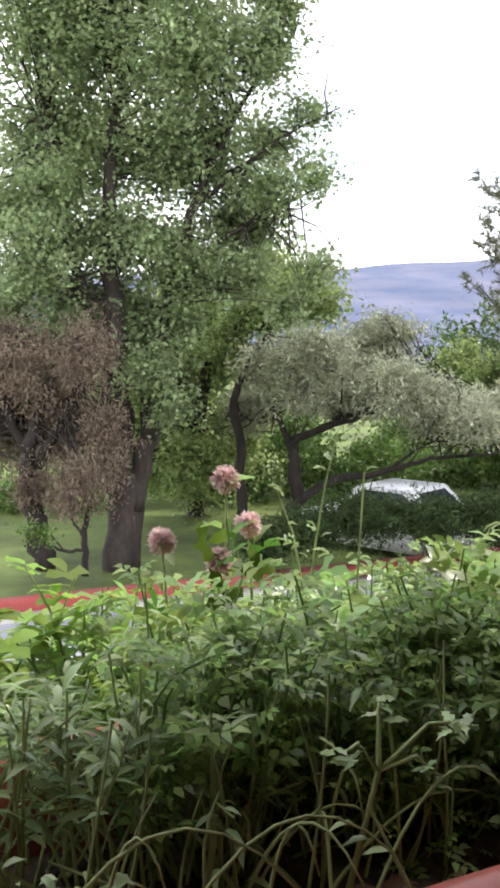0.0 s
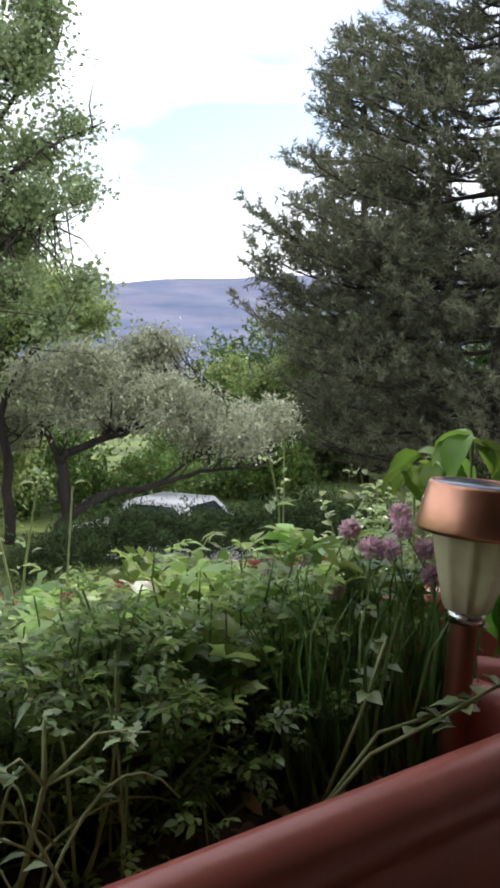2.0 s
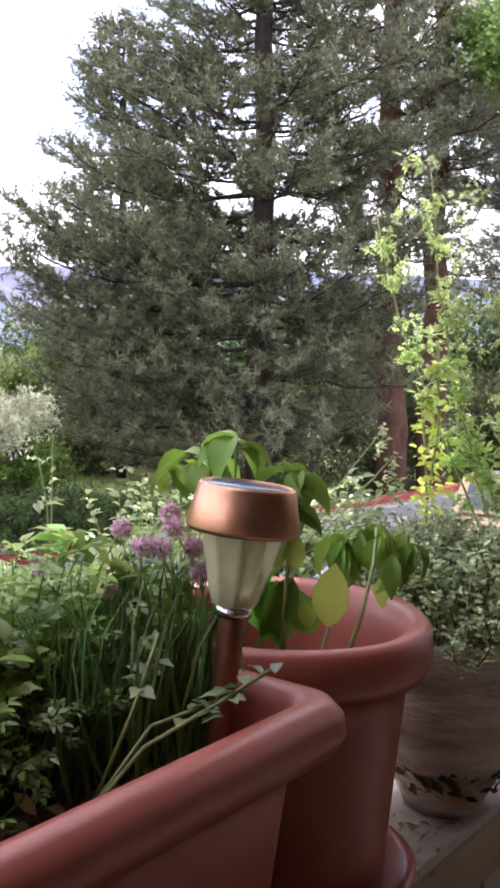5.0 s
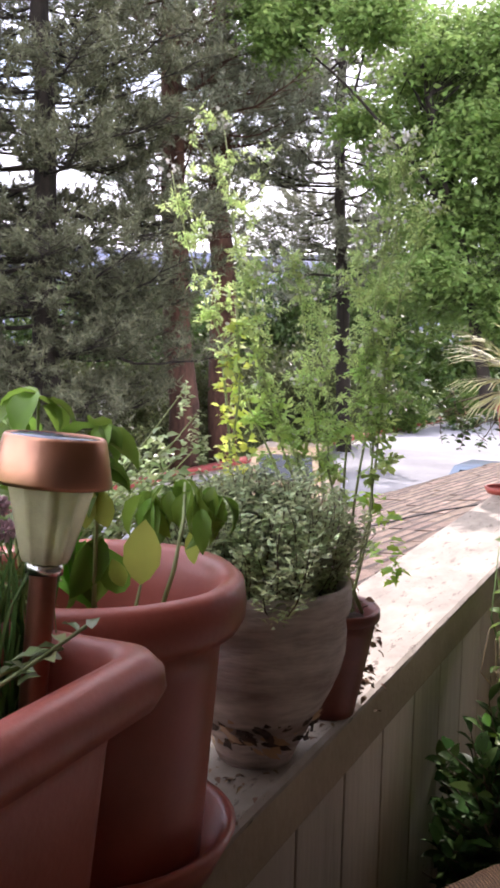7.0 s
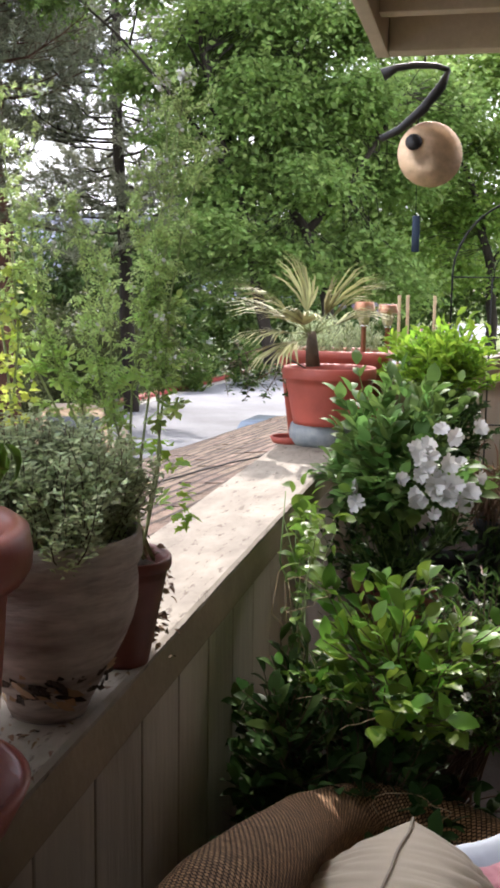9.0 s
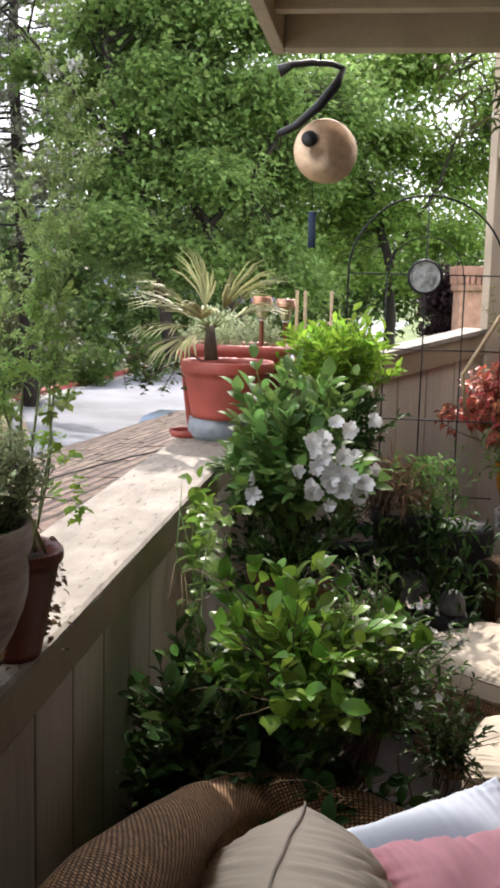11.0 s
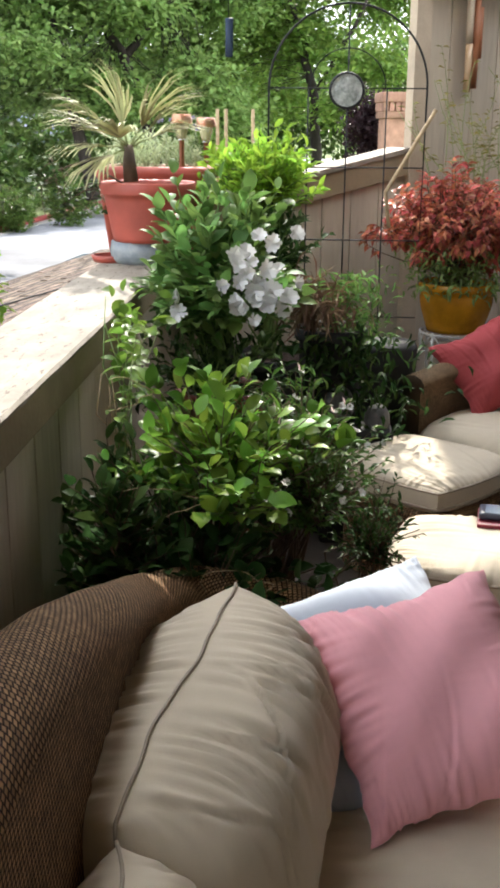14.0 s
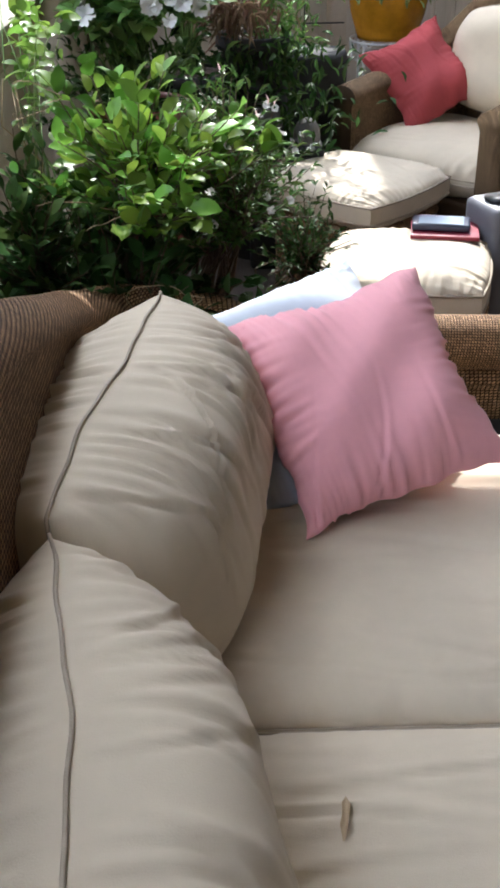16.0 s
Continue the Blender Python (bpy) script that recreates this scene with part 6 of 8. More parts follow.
vine = leafy_clump("twining_vine", "thin green vine climbing at the parapet edge", "vine", np.array([(2.45, 0.38, 0.60)] * 4) + rng.normal(0, 0.05, (4, 3)) * [1, 0.6, 1], rnd(4, 0.34, 0.55), 0.06, 0.05, 0.62, 11, L_LIMEGREEN, M_STEM_PALE, shape=OVAL, bend=0.06, start=0.6)
bunch = np.concatenate([np.array(c) + rng.normal(0, 1, (m, 3)) * [0.04, 0.022, 0.035] for c, m in (((2.58, 0.40, 1.08), 14), ((2.68, 0.42, 1.12), 16), ((2.78, 0.41, 1.07), 14), ((2.60, 0.40, 1.01), 14), ((2.52, 0.38, 0.95), 10), ((2.92, 0.43, 0.96), 10))])
leaf_part("leaves", leaves(bunch, rng.normal(0, 1, bunch.shape) + [-0.5, -0.2, 0.35], UPZ + rng.normal(0, 0.45, bunch.shape), rnd(len(bunch), 0.03, 0.055), 0.03, OVAL), L_LIMEGREEN, vine, "fresh green leaves over the parapet edge")
for foot_p, head_p in (((2.45, 0.36, 0.55), (2.50, 0.43, 1.12)), ((2.47, 0.36, 0.6), (2.62, 0.45, 1.17)), ((2.5, 0.36, 0.6), (2.75, 0.44, 1.10)), ((2.5, 0.36, 0.7), (2.92, 0.43, 0.97))):
    fp, hp = np.array(foot_p), np.array(head_p)
    part("climbing_stem", tube([fp, fp * 0.65 + hp * 0.35 + rng.normal(0, 0.02, 3), fp * 0.3 + hp * 0.7 + rng.normal(0, 0.02, 3), hp], [0.003, 0.0025, 0.002, 0.0012], 5), M_STEM, vine)
for k in range(3):
    tw = np.array([(2.40, 0.42, 1.02), (2.38, 0.40, 0.93), (2.41, 0.37, 0.84), (2.37, 0.35, 0.74), (2.39, 0.33, 0.66)]) + rng.normal(0, 0.015, (5, 3)) + [0.05 * k, 0, -0.03 * k]
    part("dry_tendril", tube(tw, 0.0016, 5), M_WOODSTICK, vine, "pale curling dry tendril")
for k, (tx, ty, tz) in enumerate(((2.08, 0.05, 0.60), (2.12, 0.22, 0.78), (2.06, -0.12, 0.52), (2.3, 0.36, 0.98))):
    a = np.linspace(0.4 * k, 0.4 * k + 4.6, 22)
    rr = np.linspace(0.09, 0.03, 22) * (1 + 0.22 * np.sin(a * 2.3 + k) + 0.12 * np.sin(a * 5.1))
    part("dry_tendril", tube(np.stack([tx + 0.04 * np.sin(a * 0.7), ty + rr * np.cos(a), tz + 0.5 * rr * np.sin(a + 0.5 * np.sin(a))], 1), 0.0012, 5), M_WOODSTICK, vine, "pale curling dry tendril")
jasmine, j_tips, j_d = shrub("jasmine", "jasmine with fine dark leaves and small white flowers", (2.56, -0.07, 0.66), (0.30, 0.22, 0.32), 190, 16, 0.034, 0.36, L_JASMINE, M_STEM_BROWN, 53, base=(2.80, 0.02, 0.2), pot_r=0.14, spread=(-0.4, 0.6))
pick = j_tips[(j_d[:, 1] < 0.3) & (j_d[:, 2] > 0.1)][:26]
blossoms(pick, unit(pick - [2.75, 0.0, 0.5]) + rng.normal(0, 0.3, pick.shape), 0.013, 5, P_WHITE, jasmine, "small white star flowers")
buds = j_tips[(j_d[:, 2] > 0.55)][:22]
leaf_part("buds", leaves(buds, rng.normal(0, 0.4, buds.shape) + UPZ, rng.normal(0, 1, buds.shape), 0.03, 0.005, LEAF), P_ROSE, jasmine, "slim pink buds")
shrub("jasmine", "small-leaved sprays reaching over the ottoman", (2.62, -0.27, 0.52), (0.20, 0.13, 0.16), 60, 14, 0.03, 0.4, L_GLOSSDARK, M_STEM_BROWN, 54, base=(2.55, -0.18, 0.18))

petunia, p_tips, p_d = shrub("petunia_bush", "trailing bush with large white trumpet flowers", (3.45, 0.25, 1.10), (0.25, 0.29, 0.34), 230, 8, 0.072, 0.60, L_PETUNIA, M_STEM, 55, shape=OVAL, base=(3.5, 0.22, 0.70), pot_r=0.17, flat=0.75)
f_d = np.stack([rng.normal(0.10, 0.060, 24), rng.normal(1.12, 0.075, 24)], 1)
f_d = np.concatenate([f_d, [(0.33, 1.07), (0.335, 1.03), (0.01, 1.05), (0.04, 1.25), (0.08, 1.27), (0.02, 1.17)]])
for fy, fz in f_d:
    fx = 3.33 - 0.15 * math.sqrt(max(0.05, 1 - ((fy - 0.15) / 0.3) ** 2 - ((fz - 1.1) / 0.3) ** 2)) + rng.uniform(-0.015, 0.015)
    blossoms([(fx, fy, fz)], [np.array([-1.0, (fy - 0.2) * 1.8, (fz - 1.05) * 1.8 + 0.12]) + rng.normal(0, 0.28, 3)], rng.uniform(0.026, 0.038), 5, P_WHITE, petunia, "large white trumpet flower")
# Lower leaves repeated in the dark colour, which stands for shade.
shrub("petunia_bush", "lower leaves under white flowers, darkened in colour for shade", (3.42, 0.24, 0.78), (0.25, 0.30, 0.25), 120, 8, 0.05, 0.5, L_GLOSSDARK, M_STEM, 56, base=(3.45, 0.22, 0.6), flat=1.0)

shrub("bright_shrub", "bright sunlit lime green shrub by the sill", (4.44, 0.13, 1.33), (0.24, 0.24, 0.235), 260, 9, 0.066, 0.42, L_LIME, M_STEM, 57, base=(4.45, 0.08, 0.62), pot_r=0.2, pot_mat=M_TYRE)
# Same shrub below: dark leaves carry the shade in their colour.
shrub("bright_shrub", "lower half of a green shrub, coloured dark for shade", (4.44, 0.12, 1.07), (0.25, 0.24, 0.28), 190, 9, 0.06, 0.42, L_GLOSSDARK, M_STEM, 58, base=(4.45, 0.08, 0.6), flat=0.9)

fern = thing("dry_fern", "half dried brown and green fern in a darkened pot", "fern")
fb = np.array([(4.0, -0.11, 0.92)] * 150) + rng.normal(0, 0.05, (150, 3))
fw = np.stack([rng.normal(-0.25, 0.5, 150), rng.normal(0.08, 0.6, 150), rnd(150, -0.2, 0.7)], 1)
leaf_part("fronds", leaves(fb, fw, UPZ + rng.normal(0, 0.2, (150, 3)), rnd(150, 0.10, 0.2), 0.009, DROOP), L_DRY, fern, "dried brown fronds")
fg = np.stack([4.02 + rng.normal(0, 0.05, 420), -0.25 + rng.normal(0, 0.065, 420), 0.88 + rnd(420, -0.12, 0.16)], 1)
leaf_part("green_fronds", leaves(fg, rng.normal(0, 1, (420, 3)), UPZ + rng.normal(0, 0.4, (420, 3)), 0.05, 0.012, LEAF), L_PETUNIA, fern, "fine green fronds")
hd = np.stack([3.93 + rng.normal(0, 0.03, 70), -0.12 + rng.normal(0, 0.07, 70), 0.93 + rng.normal(0, 0.03, 70)], 1)
leaf_part("hanging_fronds", leaves(hd, np.stack([rng.normal(-0.3, 0.2, 70), rng.normal(0, 0.4, 70), -np.ones(70)], 1), rng.normal(0, 1, (70, 3)), rnd(70, 0.05, 0.12), 0.010, BLADE), L_DRY, fern, "hanging dry fronds")
# Dense dark leaves added round the urn in place of its shade.
fs = np.stack([3.92 + rng.normal(0, 0.06, 700), -0.20 + rng.normal(0, 0.14, 700), rnd(700, 0.42, 0.84)], 1)
leaf_part("shaded_leaves", leaves(fs, rng.normal(0, 1, fs.shape) + [-0.3, 0, -0.6], UPZ + rng.normal(0, 0.4, fs.shape), rnd(700, 0.04, 0.075), 0.02, LEAF), L_GLOSSDARK, fern, "dark leaves added to stand for shade under the fern")
# The urn's near-black colour stands for the shade around it.
pot("urn", "urn holding a dry fern, near black to stand for shade", (4.04, -0.17, 0.0), 0.145, 0.11, 0.84, M_TYRE, soil=0.02)
stone = thing("garden_stone", "pale rounded stones in the shade by a pot", "stone")
for cx, cy, cz, r_ in ((3.92, -0.21, 0.55, 0.06), (3.9, -0.36, 0.5, 0.05)):
    part("stone", moved(lathe([(0.001, -1.3 * r_), (0.7 * r_, -r_), (r_, -0.2 * r_), (0.92 * r_, 0.5 * r_), (0.66 * r_, 1.0 * r_), (0.3 * r_, 1.22 * r_), (0.001, 1.27 * r_)], 18, 0.06, 4), pose(cx, cy, cz)), M_STONE, stone)
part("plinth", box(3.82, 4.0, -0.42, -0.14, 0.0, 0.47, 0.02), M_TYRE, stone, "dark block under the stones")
cushrest = thing("storage_tub", "dark grey tub behind the armchair", "tub", at=(4.35, -0.42, 0.0))
part("body", lathe([(0.001, 0), (0.11, 0), (0.13, 0.7), (0.12, 0.72), (0.001, 0.72)], 28), M_TYRE, cushrest)

# ---- red bush in an ochre pot on a white wire stand ----
stand = thing("plant_stand", "white wire plant stand with scrolled sides", "plant stand", at=(4.97, -0.79, 0.0))
for z, r_ in ((0.655, 0.165), (0.58, 0.16), (0.25, 0.15)):
    a = np.linspace(0, 2 * np.pi, 33)
    part("ring", tube(np.stack([np.cos(a) * r_, np.sin(a) * r_, np.full(33, z)], 1), 0.0055, 6), M_WHITEWIRE, stand)
for k in range(4):
    a = radians(45 + 90 * k)
    part("leg", tube([(0.165 * math.cos(a), 0.165 * math.sin(a), 0.665), (0.15 * math.cos(a), 0.15 * math.sin(a), 0.3), (0.18 * math.cos(a), 0.18 * math.sin(a), 0.0)], 0.006, 6), M_WHITEWIRE, stand)
for k in range(8):
    a = np.linspace(0, math.pi, 12)
    c0 = radians(45 * k)
    ang = c0 + (a / math.pi - 0.5) * 0.7
    part("scroll", tube(np.stack([np.cos(ang) * 0.166, np.sin(ang) * 0.166, 0.582 + 0.07 * np.sin(a)], 1), 0.004, 5), M_WHITEWIRE, stand)
ochre = pot("glazed_pot", "glossy ochre glazed pot with ribbed bands", (4.97, -0.79, 0.662), 0.185, 0.135, 0.235, M_GLAZE, lip=0.012, lip_h=0.035, soil=0.02, belly=0.012)
nandina, n_tips, n_d = shrub("nandina_bush", "dense red and coppery nandina bush in a glazed pot", (5.02, -0.80, 1.155), (0.34, 0.39, 0.25), 620, 11, 0.052, 0.52, L_RED, M_STEM_BROWN, 61, base=(4.97, -0.79, 0.90), flat=0.85, twig=0.09, spread=(-0.9, 0.3), shape=DROOP)
skirt = np.stack([4.88 + rng.normal(0, 0.09, 900), -0.78 + rng.normal(0, 0.14, 900), 0.95 + rnd(900, -0.10, 0.12)], 1)
leaf_part("lower_leaves", leaves(skirt, rng.normal(0, 1, skirt.shape) + [-0.4, 0, -0.3], UPZ + rng.normal(0, 0.4, skirt.shape), rnd(900, 0.03, 0.055), 0.014, LEAF), L_WEED, nandina, "green lower leaves")
leafy_clump("yellow_twigs", "wispy yellow-green twigs against the siding", "plant", np.array([(5.35, -0.9, 1.3)] * 26) + rng.normal(0, 0.08, (26, 3)), rnd(26, 0.2, 0.6), 0.13, 0.04, 0.4, 12, leaf_mat("ochre_leaf", (0.26, 0.24, 0.06), 0.4), M_STEM_PALE, bend=0.04)

# ---- arched trellis with a medallion, and a cane ----
trellis = thing("arched_trellis", "black iron arched trellis with a round medallion", "trellis")
TX, TYC, TR = 4.62, -0.225, 0.335
a = np.linspace(0, np.pi, 40)
part("arch", tube(np.concatenate([[(TX, TYC + TR, 0.0), (TX, TYC + TR, 1.0)], np.stack([np.full(40, TX), TYC + TR * np.cos(a), 1.755 + TR * np.sin(a)], 1), [(TX, TYC - TR, 1.0), (TX, TYC - TR, 0.0)]]), 0.0048, 7), M_BLACKIRON, trellis)
part("inner_arch", tube(np.stack([np.full(30, TX), TYC + 0.16 * np.cos(np.linspace(0, np.pi, 30)), 1.755 + 0.16 * np.sin(np.linspace(0, np.pi, 30))], 1), 0.0028, 6), M_BLACKIRON, trellis)
for y in (TYC, TYC - 0.167, TYC + 0.167):
    part("upright", tube([(TX, y, 0.0), (TX, y, 1.0), (TX, y, 1.755 if y != TYC else 2.085)], 0.0033, 6), M_BLACKIRON, trellis)
for z in (1.755, 1.43, 1.12, 0.78, 0.4):
    part("crossbar", tube([(TX, TYC - TR, z), (TX, TYC, z), (TX, TYC + TR, z)], 0.0033, 6), M_BLACKIRON, trellis)
med = part("medallion", moved(lathe([(0.001, 0.006), (0.05, 0.009), (0.058, 0.005), (0.064, 0.012), (0.070, 0.009), (0.070, -0.009), (0.001, -0.008)], 40), pose(TX - 0.02, TYC + 0.005, 1.745, 0, -90, 0)), M_MEDAL, trellis, "round pewter medallion with tree relief")
part("rim", moved(tube(np.stack([0.069 * np.cos(np.linspace(0, 2 * np.pi, 40)), 0.069 * np.sin(np.linspace(0, 2 * np.pi, 40)), np.full(40, 0.006)], 1), 0.007, 6), pose(TX - 0.02, TYC + 0.005, 1.745, 0, -90, 0)), M_BLACKIRON, med, "black rim")
tagged(part("cane", tube([(4.56, -0.42, 1.18), (4.56, -0.40, 1.33), (4.585, -0.50, 1.5), (4.6, -0.60, 1.67)], 0.009, 7), M_WOODSTICK), "pale cane leaning on a trellis", "stick")

# ---- wind chime under the beam ----
CX, CY = 3.90, 0.215
chime = thing("wind_chime", "wind chime of curved black wood and a round wooden disc", "wind chime")
part("hook", tube([(3.72, CY, 2.67), (3.80, CY, 2.60), (CX - 0.02, CY, 2.56), (CX, CY, 2.48)], 0.004, 5), M_BLACKIRON, chime)


def horn(pts, w0, w1):
    n = len(pts)
    return tube(pts, np.concatenate([np.linspace(w0, w1, n // 2), np.linspace(w1, w1 * 0.7, n - n // 2)]), 8)


top_arc = np.array([(CX, CY + 0.15, 2.455), (CX, CY + 0.10, 2.478), (CX, CY + 0.03, 2.485), (CX, CY - 0.04, 2.48), (CX, CY - 0.085, 2.465)])
part("top_horn", horn(top_arc, 0.024, 0.013), M_BLACKWOOD, chime, "curved black wooden arm")
low_arc = np.array([(CX, CY - 0.085, 2.468), (CX, CY - 0.06, 2.41), (CX, CY + 0.0, 2.335), (CX, CY + 0.08, 2.265), (CX, CY + 0.15, 2.232)])
part("lower_horn", horn(low_arc, 0.008, 0.018), M_BLACKWOOD, chime, "curved black wooden arm")
disc = part("disc", lathe([(0.001, 0.016), (0.05, 0.012), (0.115, 0.0), (0.117, -0.004), (0.05, -0.008), (0.001, -0.008)], 44), M_DISC, chime, "round turned disc with a radial sheen")
disc.matrix_local = pose(3.89, CY - 0.03, 2.175, 0, -85, 12)
part("clapper", moved(lathe([(0.001, 0.012), (0.022, 0.010), (0.030, 0.0), (0.022, -0.01), (0.001, -0.012)], 20), pose(3.862, CY + 0.028, 2.215, 0, -80, 0)), M_BLACKWOOD, chime, "dark oval clapper")
part("cord", tube([(3.89, CY + 0.015, 2.34), (3.888, CY + 0.015, 2.1), (3.885, CY + 0.012, 1.95)], 0.0015, 4), M_BLACKIRON, chime)
part("sail", box(3.882, 3.888, CY - 0.004, CY + 0.024, 1.83, 1.96, 0.003), M_BLUECHIME, chime, "narrow blue metal wind sail")

# ---- bamboo leaves from above, and a wooden chime on the siding ----
bamboo = thing("bamboo_spray", "bamboo spray hanging in from the eaves", "bamboo")
bl = [np.array([(5.70, -0.87, 2.50), (5.2, -0.80, 2.72), (4.7, -0.75, 2.62), (4.6, -0.5, 2.56), (4.5, -0.28, 2.47)]), np.array([(5.70, -0.87, 2.50), (5.2, -0.80, 2.68), (4.7, -0.72, 2.58), (4.62, -0.55, 2.48), (4.55, -0.38, 2.36)]), np.array([(5.70, -0.87, 2.50), (5.1, -0.85, 2.66), (4.75, -0.8, 2.58), (4.7, -0.68, 2.45), (4.65, -0.6, 2.32)]), np.array([(5.70, -0.87, 2.50), (5.2, -0.80, 2.74), (4.7, -0.7, 2.66), (4.55, -0.45, 2.64), (4.45, -0.2, 2.58)])]
part("cane_tuft", join(*[tube(p, 0.003, 5) for p in bl]), M_STEM_BROWN, bamboo)
bp2, bw2 = along(bl, 40, (-0.9, -0.1), 0.45, 0.03)
leaf_part("leaves", leaves(bp2, bw2 + [0, 0.3, 0], UPZ + rng.normal(0, 0.4, bp2.shape), rnd(len(bp2), 0.06, 0.12), 0.016, LEAF), L_BAMBOO, bamboo)
wall_chime = thing("wooden_wall_chime", "turned wooden chime hanging on the siding", "wind chime")
wall_chime.matrix_world = far_wall.matrix_world
part("hood", moved(lathe([(0.001, 0.05), (0.04, 0.03), (0.055, 0.0), (0.05, -0.01), (0.001, -0.008)], 24), pose(1.69, -0.08, 2.30)), M_WOODTAN, wall_chime, "round wooden hood")
for dx, z0, z1, m_ in ((-0.035, 2.02, 2.27, M_TRIM), (-0.03, 1.78, 2.02, M_WOODTAN), (0.02, 1.80, 2.28, M_WOODRED), (0.045, 1.95, 2.2, M_WOODRED)):
    part("tube", tube([(1.69 + dx, -0.08, z0), (1.69 + dx, -0.08, (z0 + z1) / 2), (1.69 + dx, -0.08, z1)], 0.019, 10), m_, wall_chime)

# ---- beyond the balcony ----
def car(label, at, turn, paint, length=4.5, width=1.8, height=1.5, boxy=0.0):
    """A parked car: body and cabin shells, windows, wheels."""
    ob = thing("parked_car", label, "car", "parked cars", at=at, turn=turn)
    L, W, H = length, width, height
    xs = np.array([-0.5, -0.48, -0.36, -0.12, 0.12, 0.34, 0.47, 0.5]) * L
    hood = np.array([0.36, 0.5, 0.56, 0.6, 0.6, 0.57, 0.5, 0.36]) * H
    wide = np.array([0.40, 0.47, 0.5, 0.5, 0.5, 0.5, 0.46, 0.40]) * W
    sec = []
    for x, z, w in zip(xs, hood, wide):
        sec.append([(x, -w, 0.2), (x, -w * 1.0, z * 0.75), (x, -w * 0.93, z), (x, w * 0.93, z), (x, w, z * 0.75), (x, w, 0.2)])
    v = np.array(sec).reshape(-1, 3)
    part("body", (v, grid_faces(len(xs), 6, True) + [tuple(range(6)), tuple(len(v) - 6 + j for j in range(6))[::-1]]), paint, ob)
    cx = np.array([-0.44, -0.36 + 0.1 * (1 - boxy), 0.06, 0.24]) * L
    base, top = 0.57 * H, H
    cab = []
    for x, z, w in zip(cx, (base, top, top, base), (0.47, 0.40, 0.40, 0.46)):
        cab += [(x, -w * W, z), (x, w * W, z)]
    cab = np.array(cab)
    part("roof", (np.array([cab[2], cab[3], cab[5], cab[4], cab[2] - [0, 0, 0.05], cab[3] - [0, 0, 0.05], cab[5] - [0, 0, 0.05], cab[4] - [0, 0, 0.05]]), [(0, 1, 2, 3), (0, 4, 5, 1), (1, 5, 6, 2), (2, 6, 7, 3), (3, 7, 4, 0)]), paint, ob)
    part("cabin", (cab, [(0, 1, 3, 2), (4, 5, 7, 6), (0, 2, 4, 6), (1, 7, 5, 3)]), paint, ob, smooth=False)
    heart = cab.mean(0)
    for q in ((0, 1, 3, 2), (4, 5, 7, 6), (0, 2, 4, 6), (1, 7, 5, 3)):
        c = cab[list(q)]
        mid = c.mean(0)
        pane = mid + (c - mid) * 0.76
        nrm = np.cross(c[1] - c[0], c[2] - c[0])
        nrm *= np.sign(nrm @ (mid - heart)) / (np.linalg.norm(nrm) + 1e-9)
        part("window", (np.concatenate([pane + nrm * 0.004, pane + nrm * 0.012]), [(0, 1, 2, 3), (4, 5, 6, 7)] + [(i, (i + 1) % 4, (i + 1) % 4 + 4, i + 4) for i in range(4)]), M_CARGLASS, ob, smooth=False)
    for x in (-0.31, 0.31):
        for s in (-1, 1):
            wh = part("wheel", moved(lathe([(0.001, -0.1), (0.2, -0.1), (0.31, -0.08), (0.32, 0.0), (0.31, 0.08), (0.2, 0.1), (0.001, 0.1)], 22), pose(x * L, s * 0.43 * W, 0.32, 90, 0, 0)), M_TYRE, ob)
            part("rim", moved(lathe([(0.001, 0.02), (0.17, 0.02), (0.19, 0.0)], 16), pose(x * L, s * (0.43 * W + 0.09), 0.32, -90 * s, 0, 0)), M_CHROME, wh)
    return ob


car("tan parked sport utility car on the road", (21.9, 8.75, GROUND), 14, M_CARTAN, 4.3, 1.8, 1.6, 0.9)
car("blue-grey parked car beyond the eave", (24.2, 4.55, GROUND - 0.2), -4, M_CARBLUE, 4.5, 1.8, 1.42)
car("white parked car behind the hedge", (11.65, 16.5, GROUND - 0.10), 112, M_CARWHITE, 3.7, 1.6, 1.36, 0.0)


